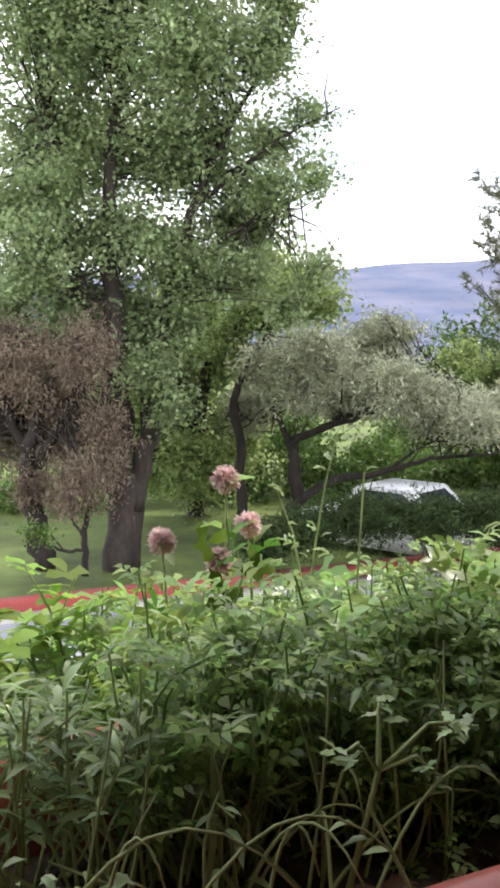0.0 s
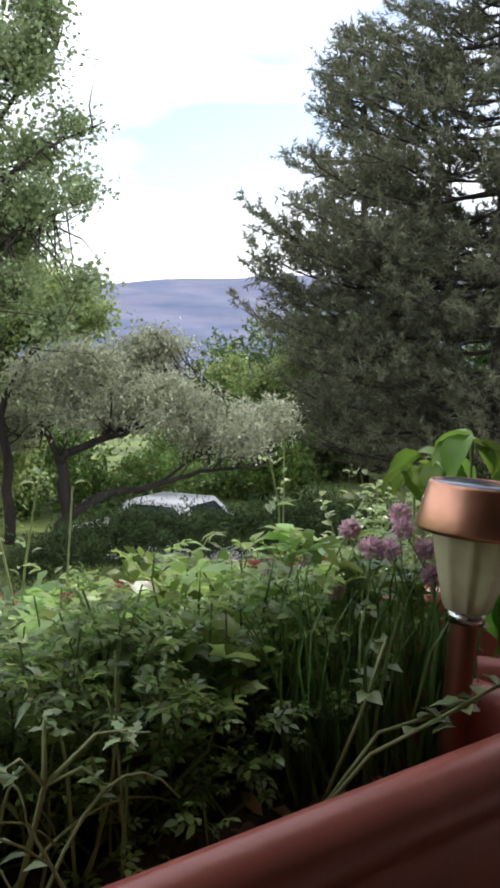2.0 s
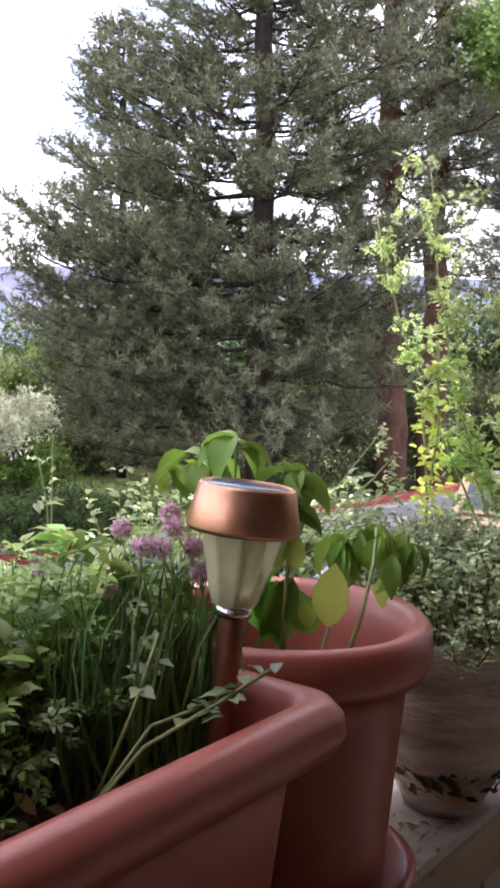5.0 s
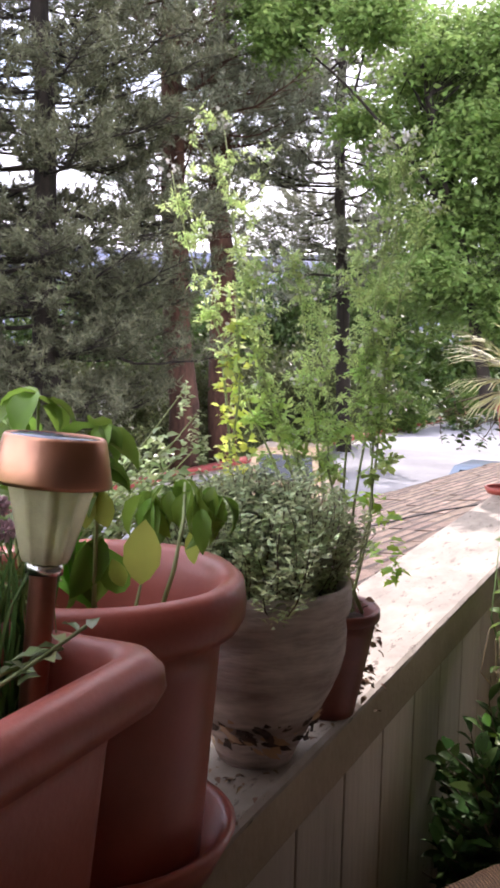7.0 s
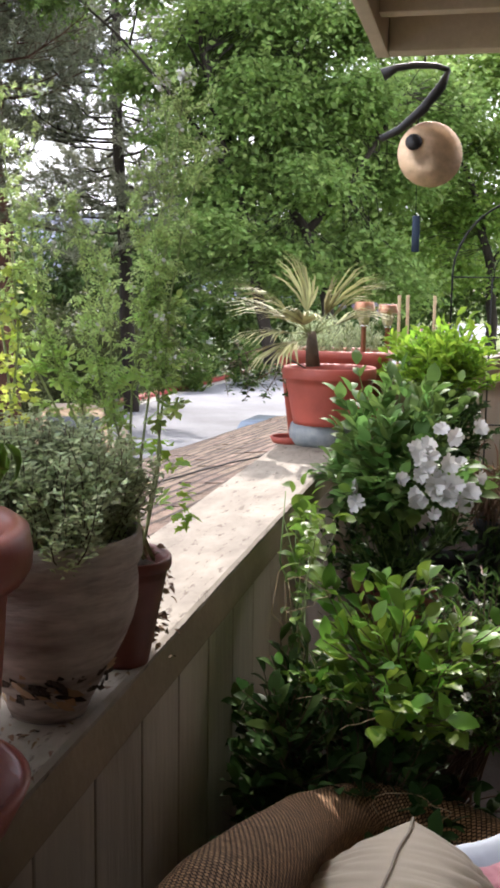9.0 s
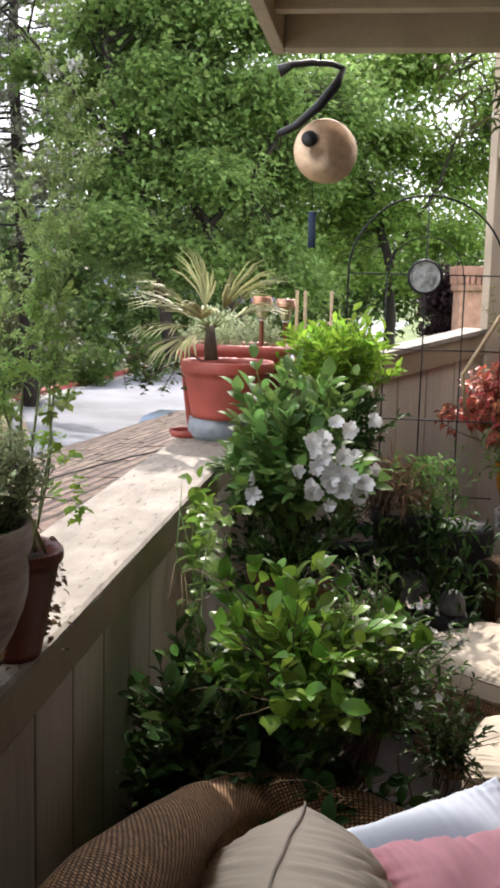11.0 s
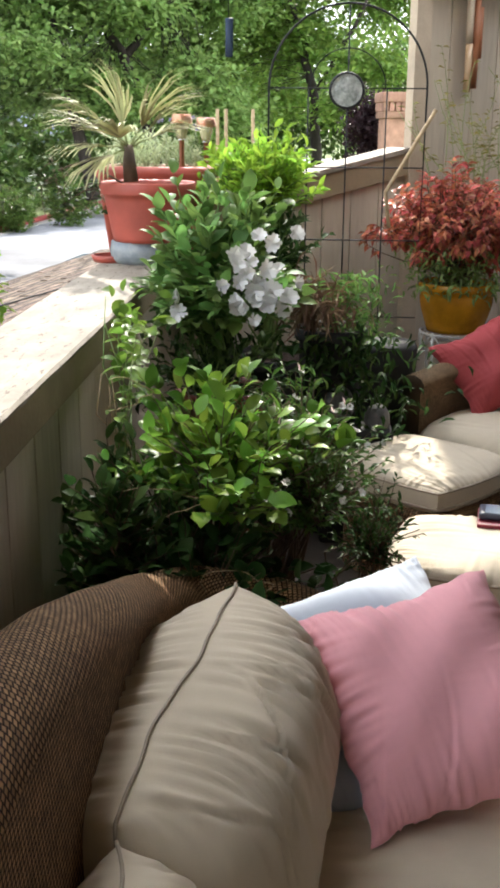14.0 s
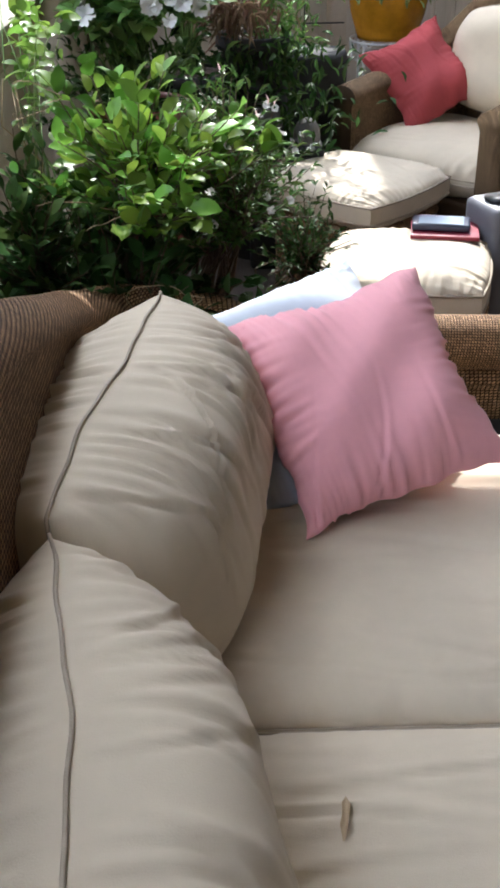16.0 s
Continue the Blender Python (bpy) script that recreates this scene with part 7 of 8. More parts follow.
def crown(blobs, twigs, per, leaf_len, leaf_w, spread, seed, shape=DIAMOND, droop=0.0, inner=0.35, along_twig=1.0, flat=0.0):
    """Leaves on twigs that fill uneven blobs (x, y, z, rx, ry, rz). flat: how far the leaves lie in level sprays. Returns leaves and the twigs' roots and tips."""
    r = np.random.default_rng(seed)
    vol = np.array([b[3] * b[4] * b[5] for b in blobs]) ** 0.75
    counts = np.maximum(4, (twigs * vol / vol.sum()).astype(int))
    packs, roots, tips = [], [], []
    for (x, y, z, rx, ry, rz), n in zip(blobs, counts):
        d = unit(r.normal(0, 1, (n, 3)))
        ph = r.uniform(0, 6.28, 3)
        lump = 1 + 0.22 * np.sin(d[:, 0] * 4 + ph[0]) * np.sin(d[:, 1] * 5 + ph[1]) + 0.18 * np.sin(d[:, 2] * 7 + d[:, 0] * 5 + ph[2])
        stray = 1 + 0.17 * np.clip(r.normal(0, 1, n), -1.2, 2.6)
        k = r.uniform(inner, 1.0, n) ** 0.55 * lump * stray
        tip = np.array([x, y, z]) + d * np.array([rx, ry, rz]) * k[:, None]
        way = unit((d + r.normal(0, 0.5, d.shape)) * [1, 1, 1 - 0.65 * flat] + [0, 0, 0.25 * (1 - 1.6 * flat) - droop])
        root = tip - way * spread * along_twig * r.uniform(0.7, 1.3, (n, 1))
        s = r.uniform(0, 1, (n, per, 1))
        across = unit(np.cross(way, UPZ))[:, None] * r.choice([-1.0, 1.0], (n, per, 1))
        P = (root[:, None] + (tip - root)[:, None] * s + r.normal(0, spread * 0.16, (n, per, 3)) * [1, 1, 1 - 0.6 * flat] + across * spread * 0.16 * flat).reshape(-1, 3)
        P[:, 2] -= droop * spread * s.reshape(-1) * 0.8
        W = np.repeat(way, per, 0) * 0.6 + r.normal(0, 0.8 - 0.5 * flat, P.shape) + across.reshape(-1, 3) * 0.8 * flat - [0, 0, droop + 0.2 * flat]
        ll = leaf_len * r.uniform(0.6, 1.25, len(P))
        packs.append(leaves(P, W, r.normal(0, 0.8 - 0.42 * flat, P.shape) + UPZ, ll, ll * leaf_w, shape))
        roots.append(root)
        tips.append(tip)
    return packs, np.concatenate(roots), np.concatenate(tips)


def tree(name, label, limbs, blobs, leaf, bark, twigs, per, leaf_len, leaf_w, spread, seed, shape=DIAMOND, droop=0.0, inner=0.35, twig_share=12, parent=None, twig_r=0.014, flat=0.0):
    """A tree: limbs are lists of (x, y, z, radius); blobs are the masses of its crown."""
    r = np.random.default_rng(seed + 100)
    ob = thing(name, label, "tree", "trees")
    tubes = []
    ends = []
    for limb in limbs:
        p = np.array([q[:3] for q in limb], float)
        w = np.array([q[3] for q in limb], float)
        t = np.linspace(0, 1, 4 * len(p))
        k = np.linspace(0, 1, len(p))
        fine = np.stack([np.interp(t, k, p[:, i]) for i in range(3)], 1)
        for _ in range(2):
            fine[1:-1] = (fine[:-2] + 2 * fine[1:-1] + fine[2:]) / 4
        rad = np.interp(t, k, w)
        fine[1:] += r.normal(0, 0.22, (len(fine) - 1, 3)) * rad[1:, None]
        tubes.append(tube(fine, rad * r.uniform(0.92, 1.08, len(rad)), 10))
        ends += [(q, g) for q, g in zip(fine[len(fine) // 3:], rad[len(fine) // 3:])]
    packs, roots, tips = crown(blobs, twigs, per, leaf_len, leaf_w, spread, seed, shape, droop, inner, flat=flat)
    seats = np.array([e[0] for e in ends])
    for i in range(0, len(roots), twig_share):
        j = np.argmin(np.linalg.norm(seats - roots[i], axis=1) + r.uniform(0, 0.8, len(seats)))
        mid = (seats[j] + roots[i]) / 2 + r.normal(0, 0.08, 3) * np.linalg.norm(seats[j] - roots[i])
        tubes.append(tube([seats[j], mid, roots[i], tips[i]], np.array([1.4, 1.0, 0.6, 0.3]) * twig_r, 4, cap=False))
    part("trunk", join(*tubes), bark, ob, "trunk with forking limbs")
    leaf_part("crown", packs, leaf, ob)
    return ob


def seen_from(t_yaw, depth, dx, dz, eye=(0.03, -0.03, 1.72)):
    """A place at that depth along a compass line from the balcony, dx to the right and dz up from eye height."""
    a = radians(t_yaw)
    return (eye[0] - math.sin(a) * depth + math.cos(a) * dx, eye[1] + math.cos(a) * depth + math.sin(a) * dx, eye[2] + dz)


def masses(t_yaw, depth, rows):
    """Crown masses from (across, up, half width, half height, depth shift) rows in metres."""
    return [(*seen_from(t_yaw, depth + ds, dx, dz), rw, rw, rh) for dx, dz, rw, rh, ds in rows]


def limb(t_yaw, depth, rows):
    return [(*seen_from(t_yaw, depth, dx, dz), w) for dx, dz, w in rows]


def pine(label, foot, top, reach, leaf, seed, boughs, low=0.18, taper=0.6, brush=22, own=(), bark=None, girth=0.36):
    """A pine: a straight trunk, long boughs that sag and turn up, bare side limbs, and brushes of needles at their ends. own: boughs (share of height, compass, length)."""
    r = np.random.default_rng(seed)
    ob = thing("pine_tree", label, "tree", "trees")
    foot, top = np.array(foot), np.array(top)
    h = np.linalg.norm(top - foot)
    k = np.linspace(0, 1, 14)
    line = foot + (top - foot) * k[:, None] + r.normal(0, 0.06, (14, 3)) * (k[:, None] > 0.05)
    tubes = [tube(line, girth * (1 - k) ** 0.8 * (h / 22) + 0.03, 12)]
    axes, seats = [], []
    plan = []
    for i in range(boughs):
        s = low + (1 - low) * (i + r.uniform(0, 1)) / boughs
        plan.append((s, r.uniform(0, 6.283), reach * (1 - s) ** taper * min(1.0, 0.62 + (s - low) * 2.4) * r.uniform(0.42, 1.1) + 0.3))
    for s, a, env in plan + [(q[0], radians(q[1]), q[2]) for q in own]:
        root = foot + (top - foot) * s
        out = np.array([math.cos(a), math.sin(a), 0.0])
        n = 9
        q = np.linspace(0, 1, n)[:, None]
        sag, lift = 0.26 * (1 - s) + r.normal(0, 0.08), 0.30 + r.normal(0, 0.08)
        path = root + out * env * q + UPZ * env * (-sag * q + lift * q ** 2.6) + r.normal(0, 0.07, (n, 3)) * q
        tubes.append(tube(path, np.linspace(0.045, 0.010, n) * (0.5 + env / reach), 5, cap=False))
        m = int(5 + env * 3.6)
        for j in range(m):
            u = 0.14 + 0.86 * (j + r.uniform(0, 1)) / m
            g = u * (n - 1)
            c = int(min(g, n - 2))
            b = path[c] + (path[c + 1] - path[c]) * (g - c)
            side = np.array([-out[1], out[0], 0.0]) * (1 if j % 2 else -1)
            ln = env * 0.24 * (1.2 - u) * r.uniform(0.6, 1.4) + 0.4
            w = unit(side * r.uniform(0.4, 1.0) + out * 0.7 + UPZ * r.uniform(-0.15, 0.4))
            e = b + w * ln + UPZ * 0.18 * ln
            tubes.append(tube([b, (b + e) / 2 - UPZ * 0.05 * ln, e], [0.014, 0.010, 0.006], 3, cap=False))
            f = max(3, int(ln * 5.0))
            z = np.concatenate([[1.0], r.uniform(0.3, 1.0, f - 1)])[:, None]
            axis = unit(w + r.normal(0, 0.45, (f, 3)) + UPZ * 0.55)
            seats.append(b + (e - b) * z - UPZ * 0.05 * ln * (1 - z))
            axes.append(axis)
    part("trunk", join(*tubes), bark or M_BARK_PINE, ob, "trunk and bare limbs")
    seats, axes = np.concatenate(seats), np.concatenate(axes)
    size = r.uniform(0.28, 0.52, (len(seats), 1, 1))
    P = (seats[:, None] + axes[:, None] * size * r.uniform(0, 1, (len(seats), brush, 1))).reshape(-1, 3)
    W = np.repeat(axes, brush, 0) * 0.62 + unit(r.normal(0, 1, P.shape)) * 0.8
    leaf_part("needles", leaves(P, W, r.normal(0, 1, P.shape), r.uniform(0.15, 0.25, len(P)), 0.036, NEEDLE), leaf, ob)
    return ob


road_sign = thing("road_sign", "small white sign on a dark post by the kerb", "sign", at=(22.15, 14.12, GROUND), turn=32)
part("post", box(-0.03, 0.03, -0.03, 0.03, 0.0, 2.32, 0.004), M_BLACKIRON, road_sign, "dark slim post", smooth=False)
board = part("sign_board", box(-0.055, -0.034, -0.15, 0.15, 1.94, 2.34, 0.004), M_CARWHITE, road_sign, "white sign board", smooth=False)
part("bar", box(-0.062, -0.0555, -0.06, 0.02, 1.96, 2.22), M_BLACKIRON, board, "dark upright bar", smooth=False)

# ---- trees and distance ----
tree('poplar_tree', 'tall broad poplar with airy green foliage', [
    [(6.53, 17.60, -2.76, 0.360), (6.62, 17.77, -1.04, 0.310), (6.65, 17.94, 0.52, 0.250), (6.63, 18.13, 1.98, 0.200), (6.63, 18.34, 3.65, 0.140), (6.82, 18.50, 5.73, 0.100), (7.49, 18.41, 7.82, 0.060)],
    [(6.78, 17.62, -1.56, 0.200), (7.11, 17.60, -0.31, 0.180), (7.14, 17.70, 0.63, 0.130), (7.58, 17.69, 2.40, 0.100), (7.94, 17.68, 3.86, 0.070), (8.98, 17.41, 6.05, 0.045), (9.87, 17.09, 7.19, 0.020)],
    [(6.65, 17.94, 0.52, 0.140), (5.96, 18.66, 3.34, 0.100), (5.71, 19.08, 5.73, 0.060)],
    [(7.94, 17.68, 3.86, 0.050), (9.40, 17.09, 5.21, 0.030), (10.55, 16.56, 5.84, 0.015)],
    [(7.61, 17.73, 2.81, 0.050), (9.34, 16.96, 3.96, 0.030), (10.38, 16.48, 4.48, 0.015)]],
     [(7.04, 17.22, 1.16, 0.55, 0.55, 0.75), (7.62, 17.51, 1.98, 0.70, 0.70, 0.60), (7.20, 16.83, 0.37, 0.40, 0.40, 0.70), (8.57, 16.85, 2.80, 0.80, 0.80, 0.60), (9.15, 16.19, 2.18, 0.60, 0.60, 0.40), (9.51, 15.63, 2.86, 0.50, 0.50, 0.35), (5.79, 18.20, 1.98, 0.70, 0.70, 0.50), (9.07, 16.70, 4.32, 0.70, 0.70, 0.70), (5.54, 18.28, 4.29, 1.00, 1.00, 0.90), (6.16, 19.03, 7.19, 1.99, 1.99, 1.57), (7.61, 16.90, 6.57, 1.68, 1.68, 1.48), (6.47, 20.15, 5.34, 2.13, 2.13, 1.46), (8.23, 18.33, 5.10, 1.84, 1.84, 1.40), (9.02, 16.72, 6.70, 0.76, 0.76, 0.91), (9.99, 16.85, 5.79, 0.58, 0.58, 0.31), (9.46, 15.66, 4.42, 0.54, 0.54, 0.35), (9.48, 18.39, 3.90, 1.29, 1.29, 0.90), (6.91, 18.82, 3.49, 2.05, 2.05, 0.86), (7.66, 17.72, 9.01, 2.63, 2.63, 1.52), (5.68, 19.48, 8.86, 2.10, 2.10, 1.68), (9.05, 16.25, 7.45, 0.59, 0.59, 0.69), (10.06, 18.28, 5.46, 0.79, 0.79, 0.67), (7.12, 18.53, 1.99, 0.97, 0.97, 0.97), (6.80, 17.17, 0.97, 0.61, 0.61, 0.61), (7.89, 17.59, 2.92, 1.15, 1.15, 0.84), (5.05, 17.76, 2.75, 0.99, 0.99, 0.59), (6.62, 19.70, 2.33, 1.01, 1.01, 0.79), (4.93, 19.70, 2.20, 0.97, 0.97, 0.76), (5.40, 17.98, 1.57, 0.81, 0.81, 0.61), (5.06, 19.20, 3.96, 0.94, 0.94, 0.73), (5.08, 17.82, 3.34, 0.79, 0.79, 0.59)],
     L_POPLAR, M_BARK, 10500, 14, 0.105, 0.75, 0.7, 1, inner=0.0, flat=0.35)
tree('poplar_tree', 'leafy green tree behind silver-leaved trees', [
    [(9.87, 21.47, -3.22, 0.200), (9.92, 21.71, -1.11, 0.170), (10.20, 21.81, 0.86, 0.120), (11.20, 21.43, 2.05, 0.060)],
    [(9.98, 21.68, -1.11, 0.100), (9.50, 22.19, 1.00, 0.060)],
    [(10.70, 21.63, 1.52, 0.060), (12.62, 20.72, 2.31, 0.030)]],
     [(11.56, 21.27, 2.31, 1.19, 1.19, 0.79), (11.87, 19.49, 2.40, 0.75, 0.75, 0.44), (10.72, 23.59, 2.07, 1.28, 1.28, 1.13), (9.75, 22.79, 0.30, 1.09, 1.09, 1.50), (9.62, 20.89, -1.26, 1.02, 1.02, 1.02), (10.69, 21.60, 1.26, 0.79, 0.79, 0.93), (11.45, 19.77, 2.90, 0.62, 0.62, 0.31), (9.55, 23.79, -1.31, 0.85, 0.85, 1.13), (11.72, 22.13, 3.28, 0.96, 0.96, 0.68), (8.62, 21.73, 1.28, 0.77, 0.77, 1.41), (10.83, 21.30, -0.58, 0.79, 0.79, 1.19), (7.79, 21.36, 0.30, 0.62, 0.62, 1.12)],
     leaf_mat('fresh_green_leaf', (0.36, 0.46, 0.18), 0.35, through=0.5), M_BARK_DARK, 3600, 18, 0.12, 0.75, 0.85, 2, inner=0.05, flat=0.4)
tree('tamarisk_tree', 'brown feathery tree leaning over the lawn', [
    [(4.85, 16.83, -2.31, 0.200), (4.75, 17.01, -1.30, 0.160), (4.67, 17.17, -0.34, 0.130), (5.02, 17.11, 0.62, 0.080), (5.31, 17.04, 1.29, 0.050)],
    [(4.73, 17.08, -0.82, 0.100), (5.44, 16.89, 0.62, 0.070), (5.64, 16.85, 1.19, 0.030)],
    [(4.67, 17.17, -0.34, 0.080), (4.33, 17.47, 0.61, 0.050)]],
     [(4.87, 17.25, 1.10, 0.97, 0.97, 0.68), (5.32, 15.87, 1.49, 0.54, 0.54, 0.54), (4.89, 18.51, 0.13, 0.78, 0.78, 0.78), (5.41, 17.45, 0.19, 0.70, 0.70, 0.80), (5.67, 15.99, 0.01, 0.42, 0.42, 0.93), (4.77, 17.06, -0.82, 0.48, 0.48, 0.34), (5.13, 15.70, -0.67, 0.54, 0.54, 0.41), (4.08, 18.98, 0.54, 0.93, 0.93, 1.45), (4.69, 18.00, 1.57, 0.70, 0.70, 0.40)],
     L_BROWN, M_BARK_DARK, 3000, 22, 0.1, 0.22, 0.55, 3, droop=0.7, inner=0.2)
tree('small_tree', 'slim young tree on the lawn', [
    [(5.18, 15.65, -2.22, 0.060), (5.21, 15.72, -1.51, 0.050), (5.30, 15.73, -1.06, 0.030)],
    [(5.20, 15.69, -1.79, 0.030), (4.87, 15.86, -1.83, 0.025), (4.48, 16.10, -1.56, 0.015)],
    [(5.21, 15.71, -1.60, 0.030), (4.99, 15.87, -1.24, 0.015)]],
     [(5.24, 15.77, -0.97, 0.37, 0.37, 0.23), (4.29, 15.10, -1.32, 0.34, 0.34, 0.17)],
     L_SHADE, M_BARK_DARK, 60, 14, 0.07, 0.6, 0.35, 4)
tree('silver_tree', 'wide silver-leaved tree with dark crooked limbs', [
    [(10.18, 17.98, -2.60, 0.173), (10.49, 17.95, -1.56, 0.144), (10.49, 18.03, -0.87, 0.122), (10.41, 18.12, -0.53, 0.108)],
    [(10.41, 18.12, -0.53, 0.094), (11.12, 17.78, -0.20, 0.072), (11.85, 17.43, 0.03, 0.058), (12.60, 17.10, 0.51, 0.036), (13.33, 16.76, 0.86, 0.014)],
    [(10.53, 17.90, -1.74, 0.101), (11.17, 17.63, -1.27, 0.086), (12.10, 17.15, -1.16, 0.058), (12.94, 16.75, -0.85, 0.043), (14.18, 16.12, -0.76, 0.025)],
    [(10.41, 18.12, -0.53, 0.072), (10.12, 18.36, 0.17, 0.058), (10.57, 18.23, 1.09, 0.036)],
    [(9.43, 18.42, -2.25, 0.108), (9.52, 18.59, -0.53, 0.101), (9.38, 18.76, 0.28, 0.086), (9.75, 18.66, 1.09, 0.058), (10.09, 18.56, 1.66, 0.029)],
    [(12.10, 17.15, -1.16, 0.036), (12.74, 16.88, -0.64, 0.022), (13.69, 16.44, -0.18, 0.011)]],
     [(10.16, 18.44, 0.97, 0.75, 0.75, 0.58), (10.34, 16.96, 1.34, 0.82, 0.82, 0.49), (12.63, 18.82, 1.04, 0.99, 0.99, 0.68), (11.80, 18.21, 0.30, 0.96, 0.96, 0.42), (11.96, 16.62, 0.67, 0.89, 0.89, 0.62), (13.09, 16.80, 0.17, 0.87, 0.87, 0.58), (12.97, 15.41, -0.01, 0.60, 0.60, 0.44), (10.38, 19.87, 0.06, 0.56, 0.56, 0.56), (12.62, 17.96, 1.72, 0.78, 0.78, 0.30), (10.27, 17.49, 0.55, 0.62, 0.62, 0.50), (14.32, 16.15, 0.17, 0.58, 0.58, 0.52)],
     L_OLIVE, M_BARK_DARK, 4600, 18, 0.12, 0.34, 0.6, 5, inner=0.0, flat=0.3)
tree('lime_tree', 'sunlit yellow-green tree in the distance', [
    [(22.89, 27.42, -3.58, 0.250), (23.10, 27.54, -1.20, 0.180), (23.43, 27.49, 0.38, 0.080)]],
     [(22.82, 27.99, 0.78, 0.99, 0.99, 0.70), (22.32, 25.60, 0.27, 1.21, 1.21, 0.93), (24.95, 29.25, -1.83, 1.91, 1.91, 1.06), (22.47, 29.16, -2.92, 1.23, 1.23, 0.72), (23.72, 25.77, 1.00, 0.96, 0.96, 0.77), (24.31, 26.67, -1.00, 1.19, 1.19, 0.99)],
     leaf_mat('sunlit_leaf', (0.26, 0.34, 0.12), 0.35), M_BARK_DARK, 1100, 18, 0.14, 0.7, 0.7, 6)
pine('broad dark pine beyond the road', (21.77, 15.48, GROUND - 0.2), (22.91, 17.14, 24.0), 6.40, L_PINE2, 7, 240, 0.07, 0.98, 19, [(0.225, 146, 6.4), (0.265, 150, 6.1), (0.245, 144, 6.2), (0.225, 149, 6.2), (0.205, 143, 6.0), (0.185, 148, 5.9), (0.165, 145, 5.8), (0.145, 151, 5.7), (0.32, 148, 4.9), (0.355, 145, 4.3), (0.40, 147, 3.7), (0.12, 146, 5.5), (0.10, 141, 5.4), (0.08, 150, 5.0), (0.23, 156, 5.6), (0.19, 157, 5.4), (0.15, 158, 5.2), (0.27, 154, 5.4)], bark=M_BARK_DARK, girth=0.28)
pine('tall red-barked pine beside the kerb', (27.16, 14.54, GROUND - 0.2), (28.66, 16.73, 24.41), 6.20, L_PINE, 8, 118, 0.26, 0.6, 17)
pine('second trunk of tall red-barked pines', (29.18, 14.17, GROUND - 0.2), (30.95, 15.87, 23.70), 5.20, L_PINE, 9, 84, 0.36, 0.6, 17)
pine('dark pine behind tall weeds', (34.10, 11.85, GROUND - 0.2), (35.49, 13.37, 20.00), 6.40, L_PINE, 10, 130, 0.25, 0.6, 17, bark=M_BARK_DARK, girth=0.24)
pine('dark pine beside the lawn', (24.18, 22.72, GROUND - 0.2), (25.04, 23.88, 11.73), 4.60, L_PINE2, 14, 130, 0.05, 0.7, 14, bark=M_BARK_DARK, girth=0.24)
tree('elm_tree', 'spreading green elm with dark forked limbs', [
    [(27.23, 3.59, -0.52, 0.187), (27.49, 4.14, 1.86, 0.165), (27.62, 4.65, 3.35, 0.143), (27.63, 5.75, 4.68, 0.121), (27.59, 7.03, 5.93, 0.110), (27.74, 7.52, 7.49, 0.083), (27.90, 7.85, 8.98, 0.050), (28.03, 8.39, 10.47, 0.028)],
    [(27.59, 7.13, 6.08, 0.066), (27.78, 6.90, 7.05, 0.055), (28.22, 5.62, 8.42, 0.033), (28.52, 4.77, 9.34, 0.017)],
    [(27.62, 4.65, 3.35, 0.110), (28.09, 3.38, 4.87, 0.077), (28.61, 2.29, 6.99, 0.044)],
    [(27.74, 7.52, 7.49, 0.039), (27.77, 8.31, 8.68, 0.017)]],
     [(28.61, 5.03, 6.21, 2.32, 2.32, 1.39), (26.72, 6.04, 6.35, 1.74, 1.74, 1.16), (30.70, 4.39, 5.98, 2.15, 2.15, 1.32), (29.15, 7.74, 7.33, 1.75, 1.75, 1.27), (27.86, 5.87, 8.91, 2.24, 2.24, 1.19), (29.28, 3.63, 8.91, 2.32, 2.32, 1.39), (26.80, 6.9, 4.24, 1.45, 1.45, 1.16), (30.47, 8.10, 8.86, 2.15, 2.15, 1.16), (29.62, 5.73, 7.99, 1.91, 1.91, 1.27), (27.98, 3.42, 6.74, 1.79, 1.79, 1.19), (28.14, 6.66, 5.04, 1.85, 1.85, 0.93), (26.73, 4.38, 4.44, 1.74, 1.74, 0.87), (30.84, 2.71, 4.86, 1.82, 1.82, 1.16), (28.45, 8.02, 3.07, 1.59, 1.59, 0.80), (26.97, 5.59, 2.72, 1.49, 1.49, 0.75), (28.39, 3.36, 2.80, 1.70, 1.70, 0.85), (26.5, 8.0, 5.6, 0.9, 0.9, 0.87), (31.39, 1.50, 7.01, 1.82, 1.82, 1.65), (28.35, 6.99, 2.40, 1.59, 1.59, 0.60), (26.87, 4.78, 2.15, 1.64, 1.64, 0.60), (28.34, 2.38, 1.90, 1.55, 1.55, 0.77)],
     L_ELM, M_BARK_DARK, 6600, 12, 0.20, 0.58, 1.2, 10, inner=0.0, flat=0.85, twig_share=24, twig_r=0.011)
